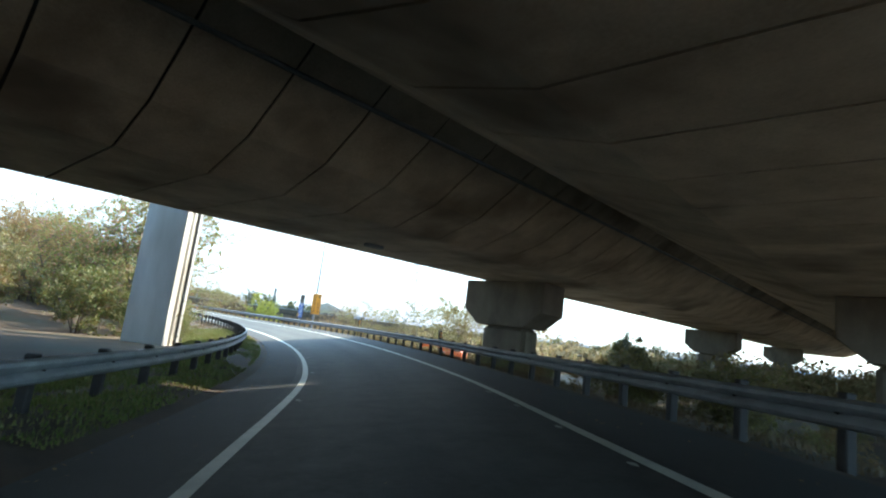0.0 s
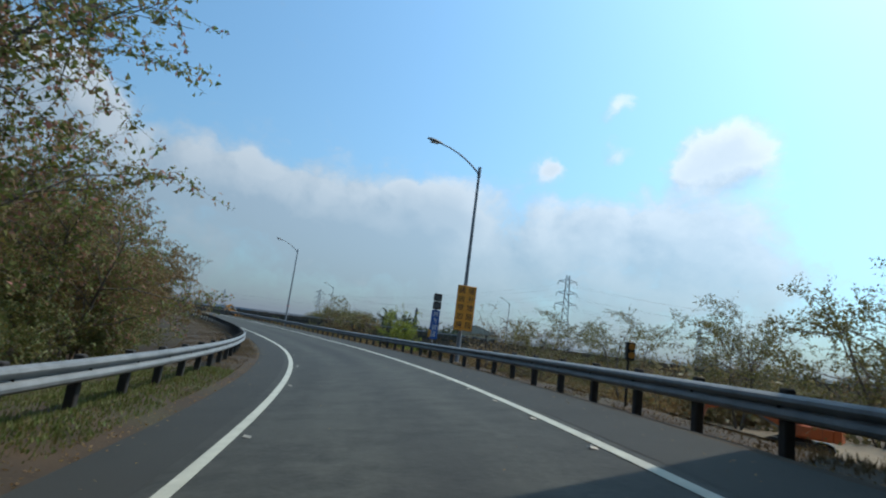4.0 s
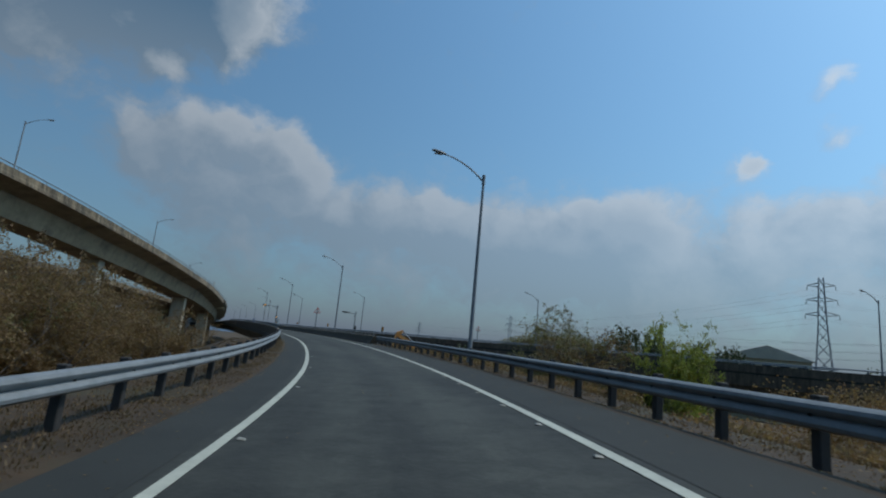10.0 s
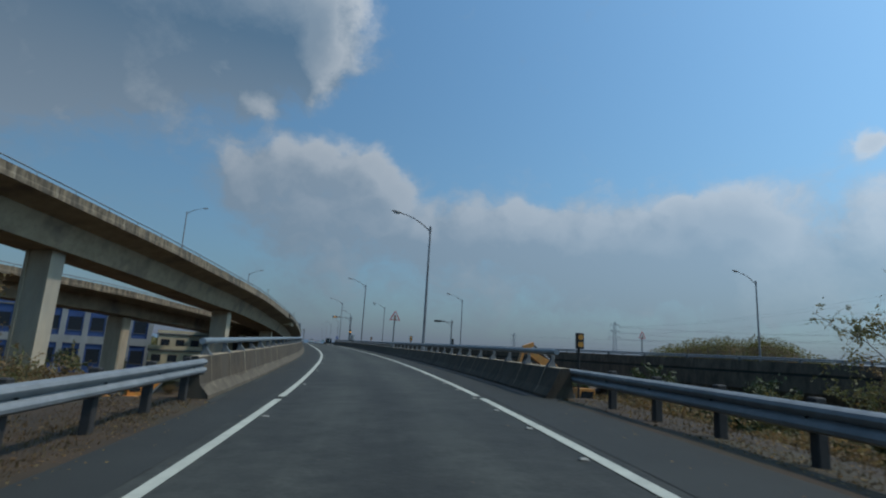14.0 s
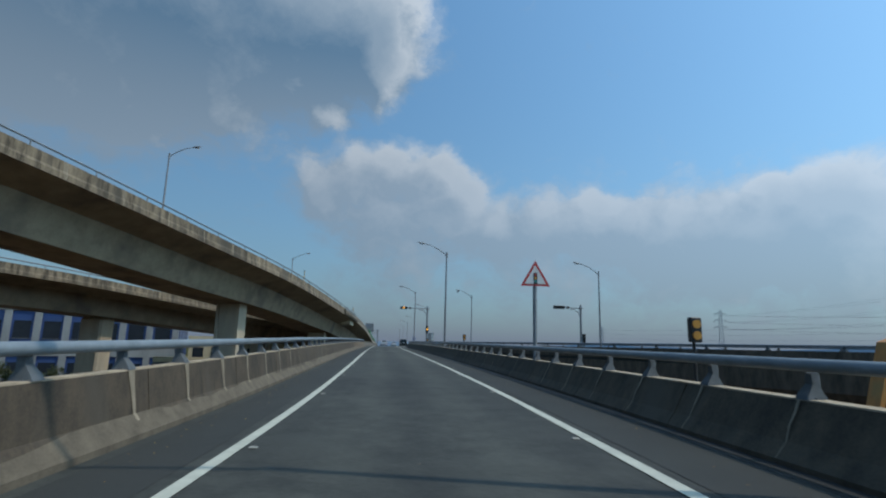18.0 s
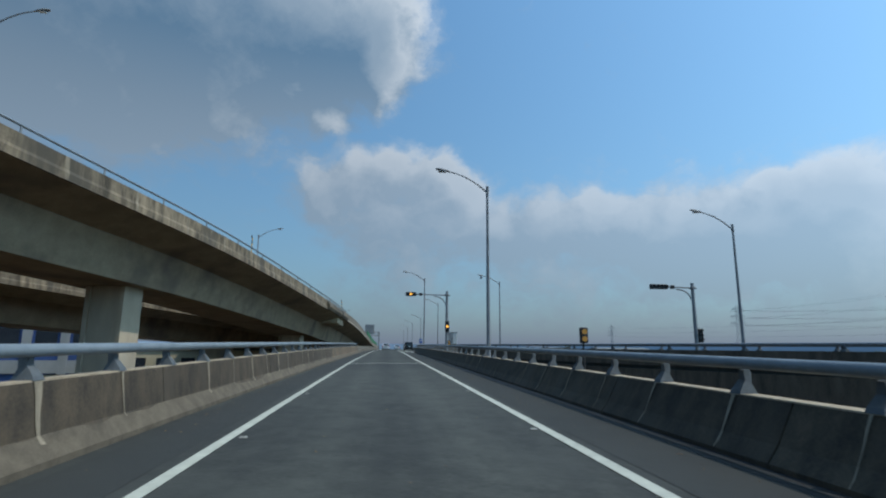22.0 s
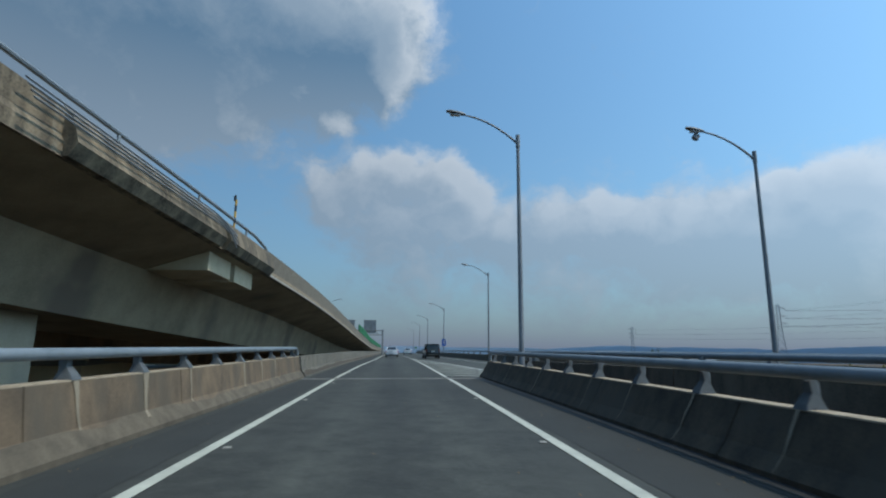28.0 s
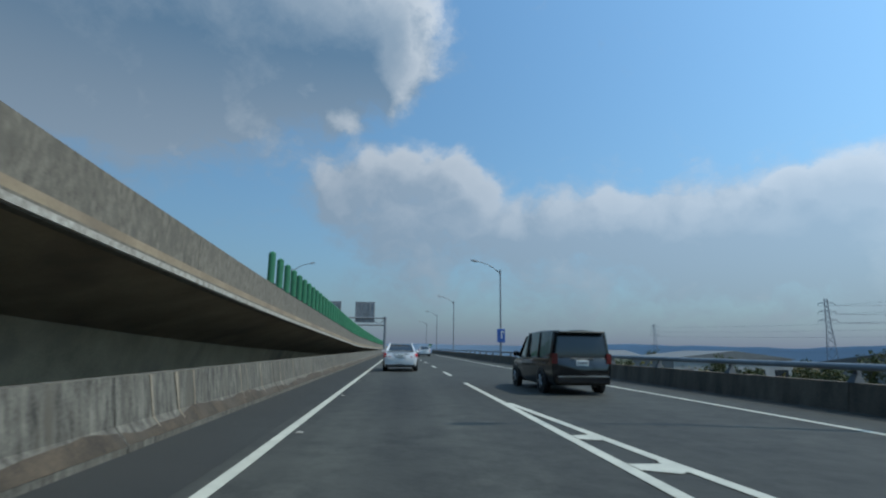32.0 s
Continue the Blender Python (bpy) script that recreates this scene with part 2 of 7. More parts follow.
# ---- materials ----
def material(name, base, dark=None, rough=0.8, metal=0.0, scale=2.0, fine=40.0, bump=0.2, spread=0.5, streak=0.0, per_object=0.0, stain=None, spec=0.5):
    """A surface of two colours mixed by coarse and fine noise; streak draws the noise out down the face; stain is a third, patchy colour."""
    m = bpy.data.materials.new(name)
    m.use_nodes = True
    nt = m.node_tree
    bs = nt.nodes["Principled BSDF"]
    N, K = nt.nodes.new, nt.links.new
    geo = N("ShaderNodeNewGeometry")
    mp = N("ShaderNodeMapping")
    K(geo.outputs["Position"], mp.inputs[0])
    mp.inputs["Scale"].default_value = (1, 1, 1 - 0.9 * streak)
    n1, n2 = N("ShaderNodeTexNoise"), N("ShaderNodeTexNoise")
    n1.inputs["Scale"].default_value, n1.inputs["Detail"].default_value, n1.inputs["Roughness"].default_value = scale, 6, 0.62
    n2.inputs["Scale"].default_value, n2.inputs["Detail"].default_value = fine, 3
    K(mp.outputs[0], n1.inputs["Vector"])
    K(geo.outputs["Position"], n2.inputs["Vector"])
    dark = dark or tuple(0.65 * c for c in base)
    ramp = N("ShaderNodeValToRGB")
    ramp.color_ramp.elements[0].position, ramp.color_ramp.elements[1].position = 0.5 - spread / 2, 0.5 + spread / 2
    ramp.color_ramp.elements[0].color, ramp.color_ramp.elements[1].color = (*dark, 1), (*base, 1)
    add = N("ShaderNodeMath")
    add.operation = "MULTIPLY_ADD"
    add.inputs[1].default_value = 0.35
    K(n2.outputs[0], add.inputs[0])
    sub = N("ShaderNodeMath")
    sub.operation = "SUBTRACT"
    K(n1.outputs[0], sub.inputs[0])
    sub.inputs[1].default_value = 0.175
    K(sub.outputs[0], add.inputs[2])
    K(add.outputs[0], ramp.inputs[0])
    col = ramp.outputs[0]
    if stain:
        n3 = N("ShaderNodeTexNoise")
        n3.inputs["Scale"].default_value, n3.inputs["Detail"].default_value = scale * 0.35, 4
        K(mp.outputs[0], n3.inputs["Vector"])
        r3 = N("ShaderNodeValToRGB")
        r3.color_ramp.elements[0].position, r3.color_ramp.elements[1].position = 0.52, 0.68
        mx = N("ShaderNodeMix")
        mx.data_type = "RGBA"
        K(n3.outputs[0], r3.inputs[0])
        K(r3.outputs[0], mx.inputs[0])
        K(col, mx.inputs[6])
        mx.inputs[7].default_value = (*stain, 1)
        col = mx.outputs[2]
    if per_object:
        info = N("ShaderNodeObjectInfo")
        hsv = N("ShaderNodeHueSaturation")
        mr = N("ShaderNodeMapRange")
        mr.inputs[3].default_value, mr.inputs[4].default_value = 1 - per_object, 1 + per_object
        K(info.outputs["Random"], mr.inputs[0])
        K(mr.outputs[0], hsv.inputs["Value"])
        K(col, hsv.inputs["Color"])
        col = hsv.outputs[0]
    K(col, bs.inputs["Base Color"])
    bs.inputs["Roughness"].default_value, bs.inputs["Metallic"].default_value = rough, metal
    bs.inputs["Specular IOR Level"].default_value = spec
    if bump:
        bp = N("ShaderNodeBump")
        bp.inputs["Strength"].default_value, bp.inputs["Distance"].default_value = bump, 0.02
        K(add.outputs[0], bp.inputs["Height"])
        K(bp.outputs[0], bs.inputs["Normal"])
    return m


def lamp_glow(name, colour, strength):
    m = bpy.data.materials.new(name)
    m.use_nodes = True
    bs = m.node_tree.nodes["Principled BSDF"]
    bs.inputs["Base Color"].default_value = (*colour, 1)
    bs.inputs["Emission Color"].default_value = (*colour, 1)
    bs.inputs["Emission Strength"].default_value = strength
    return m


def foliage(name, a, b, c, through=0.25):
    """Leaves: three hues picked leaf by leaf, lit through a little."""
    m = bpy.data.materials.new(name)
    m.use_nodes = True
    nt = m.node_tree
    N, K = nt.nodes.new, nt.links.new
    bs = nt.nodes["Principled BSDF"]
    geo = N("ShaderNodeNewGeometry")
    ramp = N("ShaderNodeValToRGB")
    ramp.color_ramp.elements[0].color, ramp.color_ramp.elements[1].color = (*a, 1), (*c, 1)
    e = ramp.color_ramp.elements.new(0.55)
    e.color = (*b, 1)
    K(geo.outputs["Random Per Island"], ramp.inputs[0])
    K(ramp.outputs[0], bs.inputs["Base Color"])
    bs.inputs["Roughness"].default_value = 0.6
    tr = N("ShaderNodeBsdfTranslucent")
    K(ramp.outputs[0], tr.inputs[0])
    mx = N("ShaderNodeMixShader")
    mx.inputs[0].default_value = through
    K(bs.outputs[0], mx.inputs[1])
    K(tr.outputs[0], mx.inputs[2])
    K(mx.outputs[0], nt.nodes["Material Output"].inputs[0])
    return m


def asphalt():
    """Aggregate grain, patches, streaks along the road and wheel tracks polished paler, with a dark oil stripe between them."""
    m = material("asphalt", (0.0415, 0.0432, 0.0352), (0.0180, 0.0192, 0.0154), 0.82, scale=2.2, fine=15, bump=0.6, spread=0.36, stain=(0.036, 0.0378, 0.031))
    nt = m.node_tree
    bs = nt.nodes["Principled BSDF"]
    N, K = nt.nodes.new, nt.links.new

    def math_(op, a, b=0.0):
        n = N("ShaderNodeMath")
        n.operation = op
        for i, v in enumerate((a, b)):
            if isinstance(v, (int, float)):
                n.inputs[i].default_value = v
            else:
                K(v, n.inputs[i])
        return n.outputs[0]

    uv = N("ShaderNodeUVMap")
    uv.uv_map = "across_along"
    sep = N("ShaderNodeSeparateXYZ")
    K(uv.outputs[0], sep.inputs[0])
    long = N("ShaderNodeMapping")
    long.inputs["Scale"].default_value = (1.0, 0.05, 1.0)
    K(uv.outputs[0], long.inputs[0])
    streaks = N("ShaderNodeTexNoise")
    streaks.inputs["Scale"].default_value, streaks.inputs["Detail"].default_value = 5.0, 5
    K(long.outputs[0], streaks.inputs["Vector"])
    sway = N("ShaderNodeTexNoise")
    sway.inputs["Scale"].default_value = 0.12
    K(long.outputs[0], sway.inputs["Vector"])
    grit = N("ShaderNodeTexVoronoi")
    grit.inputs["Scale"].default_value = 26
    across = math_("ADD", sep.outputs[0], math_("MULTIPLY", math_("SUBTRACT", sway.outputs[0], 0.5), 0.5))
    total = 0.84
    for centre, width, gain in ((-0.85, 0.42, 0.34), (0.95, 0.42, 0.34), (0.05, 0.34, -0.16), (-2.2, 0.5, 0.05), (5.6, 0.5, 0.2), (7.2, 0.5, 0.2)):
        q = math_("MULTIPLY", math_("SUBTRACT", across, centre), 1 / width)
        total = math_("ADD", math_("MULTIPLY", math_("EXPONENT", math_("MULTIPLY", math_("MULTIPLY", q, q), -1.0)), gain), total)
    total = math_("ADD", total, math_("MULTIPLY", math_("SUBTRACT", streaks.outputs[0], 0.5), 0.55))
    total = math_("ADD", total, math_("MULTIPLY", math_("SUBTRACT", grit.outputs[0], 0.40), 0.75))
    base = bs.inputs["Base Color"].links[0].from_socket
    hsv = N("ShaderNodeHueSaturation")
    K(base, hsv.inputs["Color"])
    K(total, hsv.inputs["Value"])
    K(hsv.outputs[0], bs.inputs["Base Color"])
    return m


ASPHALT = asphalt()
SHOULDER = material("shoulder_asphalt", (0.0275, 0.0292, 0.0248), (0.0155, 0.0166, 0.0142), 0.85, scale=0.8, fine=70, bump=0.4, spread=0.5, stain=(0.024, 0.0245, 0.0205))
GUTTER = material("dark_gutter", (0.016, 0.0165, 0.015), (0.007, 0.0072, 0.007), 0.6, scale=1.4, fine=40, bump=0.3, spread=0.5)
PAINT = material("road_paint", (0.520, 0.525, 0.435), (0.33, 0.33, 0.275), 0.6, scale=3, fine=30, bump=0.1, spread=0.6)
CONCRETE = material("concrete", (0.2125, 0.1913, 0.153), (0.1105, 0.09775, 0.0765), 0.85, scale=0.9, fine=25, bump=0.3, spread=0.5, streak=0.5, stain=(0.085, 0.0748, 0.0578))
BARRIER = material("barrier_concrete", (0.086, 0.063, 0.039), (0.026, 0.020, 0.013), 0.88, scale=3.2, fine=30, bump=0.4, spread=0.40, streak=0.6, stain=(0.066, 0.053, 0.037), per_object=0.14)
PALE_BARRIER = material("pale_barrier_concrete", (0.205, 0.190, 0.152), (0.030, 0.026, 0.020), 0.88, scale=9.0, fine=30, bump=0.35, spread=0.42, streak=0.9, stain=(0.10, 0.088, 0.066), per_object=0.08)
# pale ochre that stands for sun on the barrier's top face
SUNLIT_TOP = material("sunlit_top", (0.42, 0.34, 0.24), (0.22, 0.175, 0.12), 0.9, scale=4.0, fine=40, bump=0.2, spread=0.5)
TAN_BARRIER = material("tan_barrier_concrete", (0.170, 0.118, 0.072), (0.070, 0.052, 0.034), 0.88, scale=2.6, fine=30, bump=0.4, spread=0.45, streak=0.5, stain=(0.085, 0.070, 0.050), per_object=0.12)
# lighter tone that paints sunlight onto the foot's slope
SUNLIT_FOOT = material("sunlit_foot", (0.140, 0.113, 0.078), (0.056, 0.045, 0.031), 0.9, scale=3.0, fine=40, bump=0.3, spread=0.5)
LIME = material("lime_streak", (0.33, 0.275, 0.196), (0.115, 0.094, 0.066), 0.9, scale=5.0, fine=50, bump=0.2, spread=0.5, streak=0.8)
PARAPET = material("weathered_parapet", (0.250, 0.198, 0.132), (0.050, 0.039, 0.026), 0.88, scale=2.4, fine=24, bump=0.35, spread=0.30, streak=0.86, stain=(0.075, 0.064, 0.047), per_object=0.15)
SIDE_WALL = material("mottled_parapet", (0.235, 0.208, 0.162), (0.070, 0.060, 0.045), 0.9, scale=9.0, fine=34, bump=0.5, spread=0.60, streak=0.45, stain=(0.12, 0.106, 0.082), per_object=0.08)
LEDGE = material("pale_drip_ledge", (0.50, 0.47, 0.40), (0.16, 0.14, 0.11), 0.88, scale=7.0, fine=40, bump=0.3, spread=0.5)
SOFFIT = material("soffit_concrete", (0.62, 0.515, 0.39), (0.37, 0.30, 0.22), 0.9, scale=0.6, fine=18, bump=0.25, spread=0.4, stain=(0.21, 0.165, 0.12), per_object=0.10)
WEB = material("girder_web_concrete", (0.360, 0.280, 0.182), (0.172, 0.131, 0.083), 0.88, scale=0.9, fine=20, bump=0.3, spread=0.6, streak=0.0, stain=(0.150, 0.112, 0.080))
PALE_CONCRETE = material("pale_column_concrete", (0.46, 0.385, 0.28), (0.28, 0.232, 0.168), 0.85, scale=0.7, fine=22, bump=0.25, spread=0.5, streak=0.75, stain=(0.26, 0.25, 0.215))
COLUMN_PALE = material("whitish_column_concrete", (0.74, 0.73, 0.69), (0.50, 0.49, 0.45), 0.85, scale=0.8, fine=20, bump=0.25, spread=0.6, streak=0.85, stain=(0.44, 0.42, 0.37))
CORBEL = material("cream_corbel_concrete", (0.56, 0.48, 0.34), (0.40, 0.33, 0.22), 0.88, scale=1.5, fine=25, bump=0.25, spread=0.5, stain=(0.36, 0.29, 0.19))
STEEL = material("galvanised_steel", (0.235, 0.254, 0.266), (0.138, 0.153, 0.164), 0.66, 0.10, scale=2.2, fine=25, bump=0.08, spread=0.5, streak=0.5, spec=0.3)
RAIL = material("blue_grey_rail", (0.215, 0.25, 0.275), (0.14, 0.17, 0.19), 0.55, 0.15, scale=2.5, fine=30, bump=0.08, spread=0.5, spec=0.4)
BRACKET = material("weathered_bracket", (0.115, 0.128, 0.138), (0.07, 0.078, 0.083), 0.7, 0.1, scale=6, fine=40, bump=0.1, spread=0.5, spec=0.3)
RAMP_WALL = material("brown_barrier_concrete", (0.130, 0.100, 0.070), (0.048, 0.037, 0.026), 0.88, scale=2.2, fine=24, bump=0.35, spread=0.4, streak=0.8, per_object=0.12)
POST = material("dark_post", (0.035, 0.032, 0.030), (0.015, 0.015, 0.015), 0.8, scale=5, fine=50, bump=0.2)
POLE = material("lamp_pole_grey", (0.21, 0.225, 0.24), (0.15, 0.16, 0.172), 0.62, 0.1, scale=1.5, fine=6, bump=0, spec=0.35)
BLACK = material("black_housing", (0.016, 0.016, 0.017), (0.010, 0.010, 0.010), 0.5, scale=4, fine=40, bump=0.05)
SOIL = material("dry_ground", (0.098, 0.060, 0.030), (0.042, 0.027, 0.014), 0.95, scale=0.45, fine=9, bump=0.6, spread=0.45, stain=(0.040, 0.040, 0.017))
VERGE_SOIL = material("leaf_strewn_soil", (0.058, 0.034, 0.016), (0.024, 0.016, 0.008), 0.95, scale=1.3, fine=28, bump=0.7, spread=0.40, stain=(0.046, 0.038, 0.018))
SAND = material("sandy_yard", (0.25, 0.19, 0.125), (0.13, 0.10, 0.066), 0.95, scale=0.4, fine=8, bump=0.5, spread=0.5)
DRYGRASS = foliage("dry_grass", (0.100, 0.062, 0.028), (0.135, 0.086, 0.040), (0.090, 0.070, 0.028), 0.3)
GREENGRASS = foliage("green_grass", (0.090, 0.140, 0.028), (0.15, 0.175, 0.045), (0.20, 0.16, 0.07), 0.35)


# ---- geometry helpers ----
class Geo:
    """Vertices and faces gathered piece by piece, turned into one mesh."""

    def __init__(self):
        self.v, self.f = [], []

    def add(self, verts, faces):
        n = len(self.v)
        self.v.extend([tuple(p) for p in verts])
        self.f.extend([tuple(i + n for i in f) for f in faces])
        return self

    def box(self, c, size, m=None, bevel=0.0):
        x, y, z = (0.5 * a for a in size)
        c = Vector(c)
        if bevel <= 0:
            vs = [Vector((sx * x, sy * y, sz * z)) for sz in (-1, 1) for sy in (-1, 1) for sx in (-1, 1)]
            fs = [(0, 2, 3, 1), (4, 5, 7, 6), (0, 1, 5, 4), (2, 6, 7, 3), (0, 4, 6, 2), (1, 3, 7, 5)]
        else:
            b = min(bevel, 0.49 * min(size))
            rings = []
            for zz, ins in ((-z, b), (-z + b, 0), (z - b, 0), (z, b)):
                xx, yy = x - ins, y - ins
                rings.append([Vector(p) for p in ((-xx + b, -yy, zz), (xx - b, -yy, zz), (xx, -yy + b, zz), (xx, yy - b, zz),
                                                  (xx - b, yy, zz), (-xx + b, yy, zz), (-xx, yy - b, zz), (-xx, -yy + b, zz))])
            vs = [p for r in rings for p in r]
            fs = [tuple(reversed(range(8))), tuple(range(24, 32))]
            for k in range(3):
                for i in range(8):
                    j = (i + 1) % 8
                    fs.append((8 * k + i, 8 * k + j, 8 * k + 8 + j, 8 * k + 8 + i))
        if m is not None:
            vs = [m @ p for p in vs]
        return self.add([c + p for p in vs], fs)

    def tube(self, pts, radius, n=8, cap=True):
        """A round bar along pts; radius: one, or one for each point."""
        pts = [Vector(p) for p in pts]
        rs = radius if isinstance(radius, (list, tuple)) else [radius] * len(pts)
        base = len(self.v)
        up = Vector((0, 0, 1))
        for i, p in enumerate(pts):
            d = (pts[min(i + 1, len(pts) - 1)] - pts[max(i - 1, 0)]).normalized()
            a = d.cross(up)
            if a.length < 0.05:
                a = d.cross(Vector((1, 0, 0)))
            a.normalize()
            b = a.cross(d).normalized()
            for k in range(n):
                w = 2 * math.pi * k / n
                self.v.append(tuple(p + (a * math.cos(w) + b * math.sin(w)) * rs[i]))
        for i in range(len(pts) - 1):
            for k in range(n):
                j = (k + 1) % n
                self.f.append((base + i * n + k, base + i * n + j, base + (i + 1) * n + j, base + (i + 1) * n + k))
        if cap:
            self.f.append(tuple(base + k for k in reversed(range(n))))
            e = base + (len(pts) - 1) * n
            self.f.append(tuple(e + k for k in range(n)))
        return self

    def sweep(self, sections, closed=True, cap=True):
        """Skin over equal rings of points."""
        n, base = len(sections[0]), len(self.v)
        for ring in sections:
            self.v.extend(tuple(p) for p in ring)
        m = n if closed else n - 1
        for i in range(len(sections) - 1):
            for k in range(m):
                j = (k + 1) % n
                self.f.append((base + i * n + k, base + (i + 1) * n + k, base + (i + 1) * n + j, base + i * n + j))
        if closed and cap:
            self.f.append(tuple(base + k for k in range(n)))
            e = base + (len(sections) - 1) * n
            self.f.append(tuple(e + k for k in reversed(range(n))))
        return self

    def prism(self, outline, depth, axis="y"):
        """An outline (a, z) drawn out by depth about the middle along an axis."""
        rings = []
        for s in (-0.5, 0.5):
            rings.append([(a, s * depth, z) if axis == "y" else (s * depth, a, z) for a, z in outline])
        return self.sweep(rings)

    def mesh(self, name, mat, smooth=False):
        me = bpy.data.meshes.new(name)
        me.from_pydata(self.v, [], self.f)
        if isinstance(mat, (list, tuple)):
            for m in mat:
                me.materials.append(m)
        elif mat:
            me.materials.append(mat)
        bm = bmesh.new()
        bm.from_mesh(me)
        bmesh.ops.recalc_face_normals(bm, faces=bm.faces)
        bm.to_mesh(me)
        bm.free()
        if smooth:
            me.polygons.foreach_set("use_smooth", [True] * len(me.polygons))
            me.set_sharp_from_angle(angle=radians(40))
        return me


def thing(name, label, category, group="", kind="", m=None):
    ob = new(name)
    ob.empty_display_size = 0.3
    if m is not None:
        ob.matrix_basis = m
    return tagged(ob, label, category, group, kind)


def part(name, geo, mat, parent, label="", smooth=False, kind=""):
    ob = new(name, geo if isinstance(geo, bpy.types.Mesh) else geo.mesh(name, mat, smooth))
    ob.parent = parent
    return tagged(ob, label, kind=kind)


def solid(name, geo, mat, label, category, kind="structure", group="", smooth=False):
    return tagged(new(name, geo.mesh(name, mat, smooth)), label, category, group, kind)


# ---- the road's axis: x, y, z and the cross fall in degrees, every 15 m ----
AXIS = [(-9.6, -46.0, -1.0, 5.0), (-4.6, -29.6, -1.05, 6.0), (-1.4, -14.9, -1.10, 6.5),
        (0.70, -0.26, -1.19, 6.78), (4.20, 14.32, -1.35, 6.67), (5.73, 29.23, -1.43, 7.02), (5.37, 44.21, -1.47, 6.99),
        (3.18, 59.04, -1.51, 6.20), (-0.84, 73.49, -1.46, 5.42), (-6.27, 87.45, -1.27, 4.68), (-13.00, 100.86, -0.99, 3.69),
        (-20.48, 113.85, -0.72, 2.68), (-28.68, 126.41, -0.49, 1.86), (-37.31, 138.67, -0.29, 1.17), (-46.44, 150.57, -0.06, 0.55),
        (-55.76, 162.32, 0.14, 0.42), (-65.09, 174.06, 0.31, 0.40), (-74.40, 185.82, 0.45, 0.47), (-83.66, 197.62, 0.58, 0.5)]
for k in range(1, 40):
    AXIS.append((-83.66 - 9.28 * k, 197.62 + 11.74 * k, 0.58 + min(0.11 * k, 0.25), 0.5))


def make_axis():
    c = np.array(AXIS)
    rows = []
    for i in range(1, len(c) - 2):
        p0, p1, p2, p3 = c[i - 1], c[i], c[i + 1], c[i + 2]
        for u in np.linspace(0, 1, 16)[:-1]:
            rows.append(0.5 * (2 * p1 + (p2 - p0) * u + (2 * p0 - 5 * p1 + 4 * p2 - p3) * u * u + (3 * p1 - p0 - 3 * p2 + p3) * u ** 3))
    rows = np.array(rows)
    s = np.r_[0, np.cumsum(np.linalg.norm(np.diff(rows[:, :3], axis=0), axis=1))]
    zero = s[np.argmin(np.hypot(rows[:, 0] - 0.70, rows[:, 1] + 0.26))]
    return s - zero, rows


AX_S, AX = make_axis()


def at(s):
    """Point, heading, level right hand, cross fall at s metres along the road."""
    p = [np.interp(s, AX_S, AX[:, i]) for i in range(4)]
    q = [np.interp(s + 0.5, AX_S, AX[:, i]) - np.interp(s - 0.5, AX_S, AX[:, i]) for i in range(3)]
    f = Vector((q[0], q[1], 0)).normalized()
    return Vector(p[:3]), f, Vector((f.y, -f.x, 0)), radians(p[3])


def W(s, lat, h=0.0):
    """A place on the road: s along, lat to the right of the lane's middle, h above the banked surface."""
    p, f, r, b = at(s)
    return p + r * (lat * math.cos(b) - h * math.sin(b)) + Vector((0, 0, lat * math.sin(b) + h * math.cos(b)))


def F(s, lat, z):
    """A place beside the road at height z of the world."""
    p, f, r, b = at(s)
    q = p + r * lat
    return Vector((q.x, q.y, z))


def heading(s):
    f = at(s)[1]
    return math.degrees(math.atan2(-f.x, f.y))


def steps(a, b, d):
    n = max(1, round((b - a) / d))
    return [a + (b - a) * i / n for i in range(n + 1)]


def lerp(x, table):
    return float(np.interp(x, [a for a, _ in table], [b for _, b in table]))


def strip(a, b, lat0, lat1, h, step=1.5):
    """A flat band on the road between two lateral lines (numbers or functions of s)."""
    g = Geo()
    l0 = lat0 if callable(lat0) else (lambda s: lat0)
    l1 = lat1 if callable(lat1) else (lambda s: lat1)
    g.sweep([[W(s, l0(s), h), W(s, l1(s), h)] for s in steps(a, b, step)], closed=False)
    return g


# ---- the large structure ----
BASE = -7.5                                           # level of the plain


def ground_z(x, y):
    """Height of the ground: a plain, and the bank on which the road leaves it."""
    d = np.hypot(AX[:, 0] - x, AX[:, 1] - y)
    i = int(d.argmin())
    s = AX_S[i]
    f = AX[min(i + 1, len(AX) - 1), :2] - AX[max(i - 1, 0), :2]
    f = f / np.linalg.norm(f)
    lat = (x - AX[i, 0]) * f[1] - (y - AX[i, 1]) * f[0]
    road = AX[i, 2] + max(-6.0, min(6.0, lat)) * math.tan(radians(AX[i, 3]))
    plain = lerp(s, [(-30, -2.3), (30, -2.4), (60, -3.2), (90, -5.0), (125, BASE)])
    if lat < 0:
        plain += 1.6 * math.exp(-((lat + 20) / 9) ** 2) * lerp(s, [(40, 0), (60, 1), (100, 1), (120, 0)])
    plain += 0.25 * noise.noise((x * 0.07, y * 0.07, 0.3))
    edge = 5.6 if lat > 0 else 5.0
    bank = road - 0.55 - max(0.0, abs(lat) - edge) * 0.45
    bank -= max(0.0, s - 118) * 0.6
    if abs(lat) < 5.0:
        bank -= 0.25
    z = max(plain, bank) if s < 140 else plain
    return z + 0.05 * noise.noise((x * 0.5, y * 0.5, 1.7))


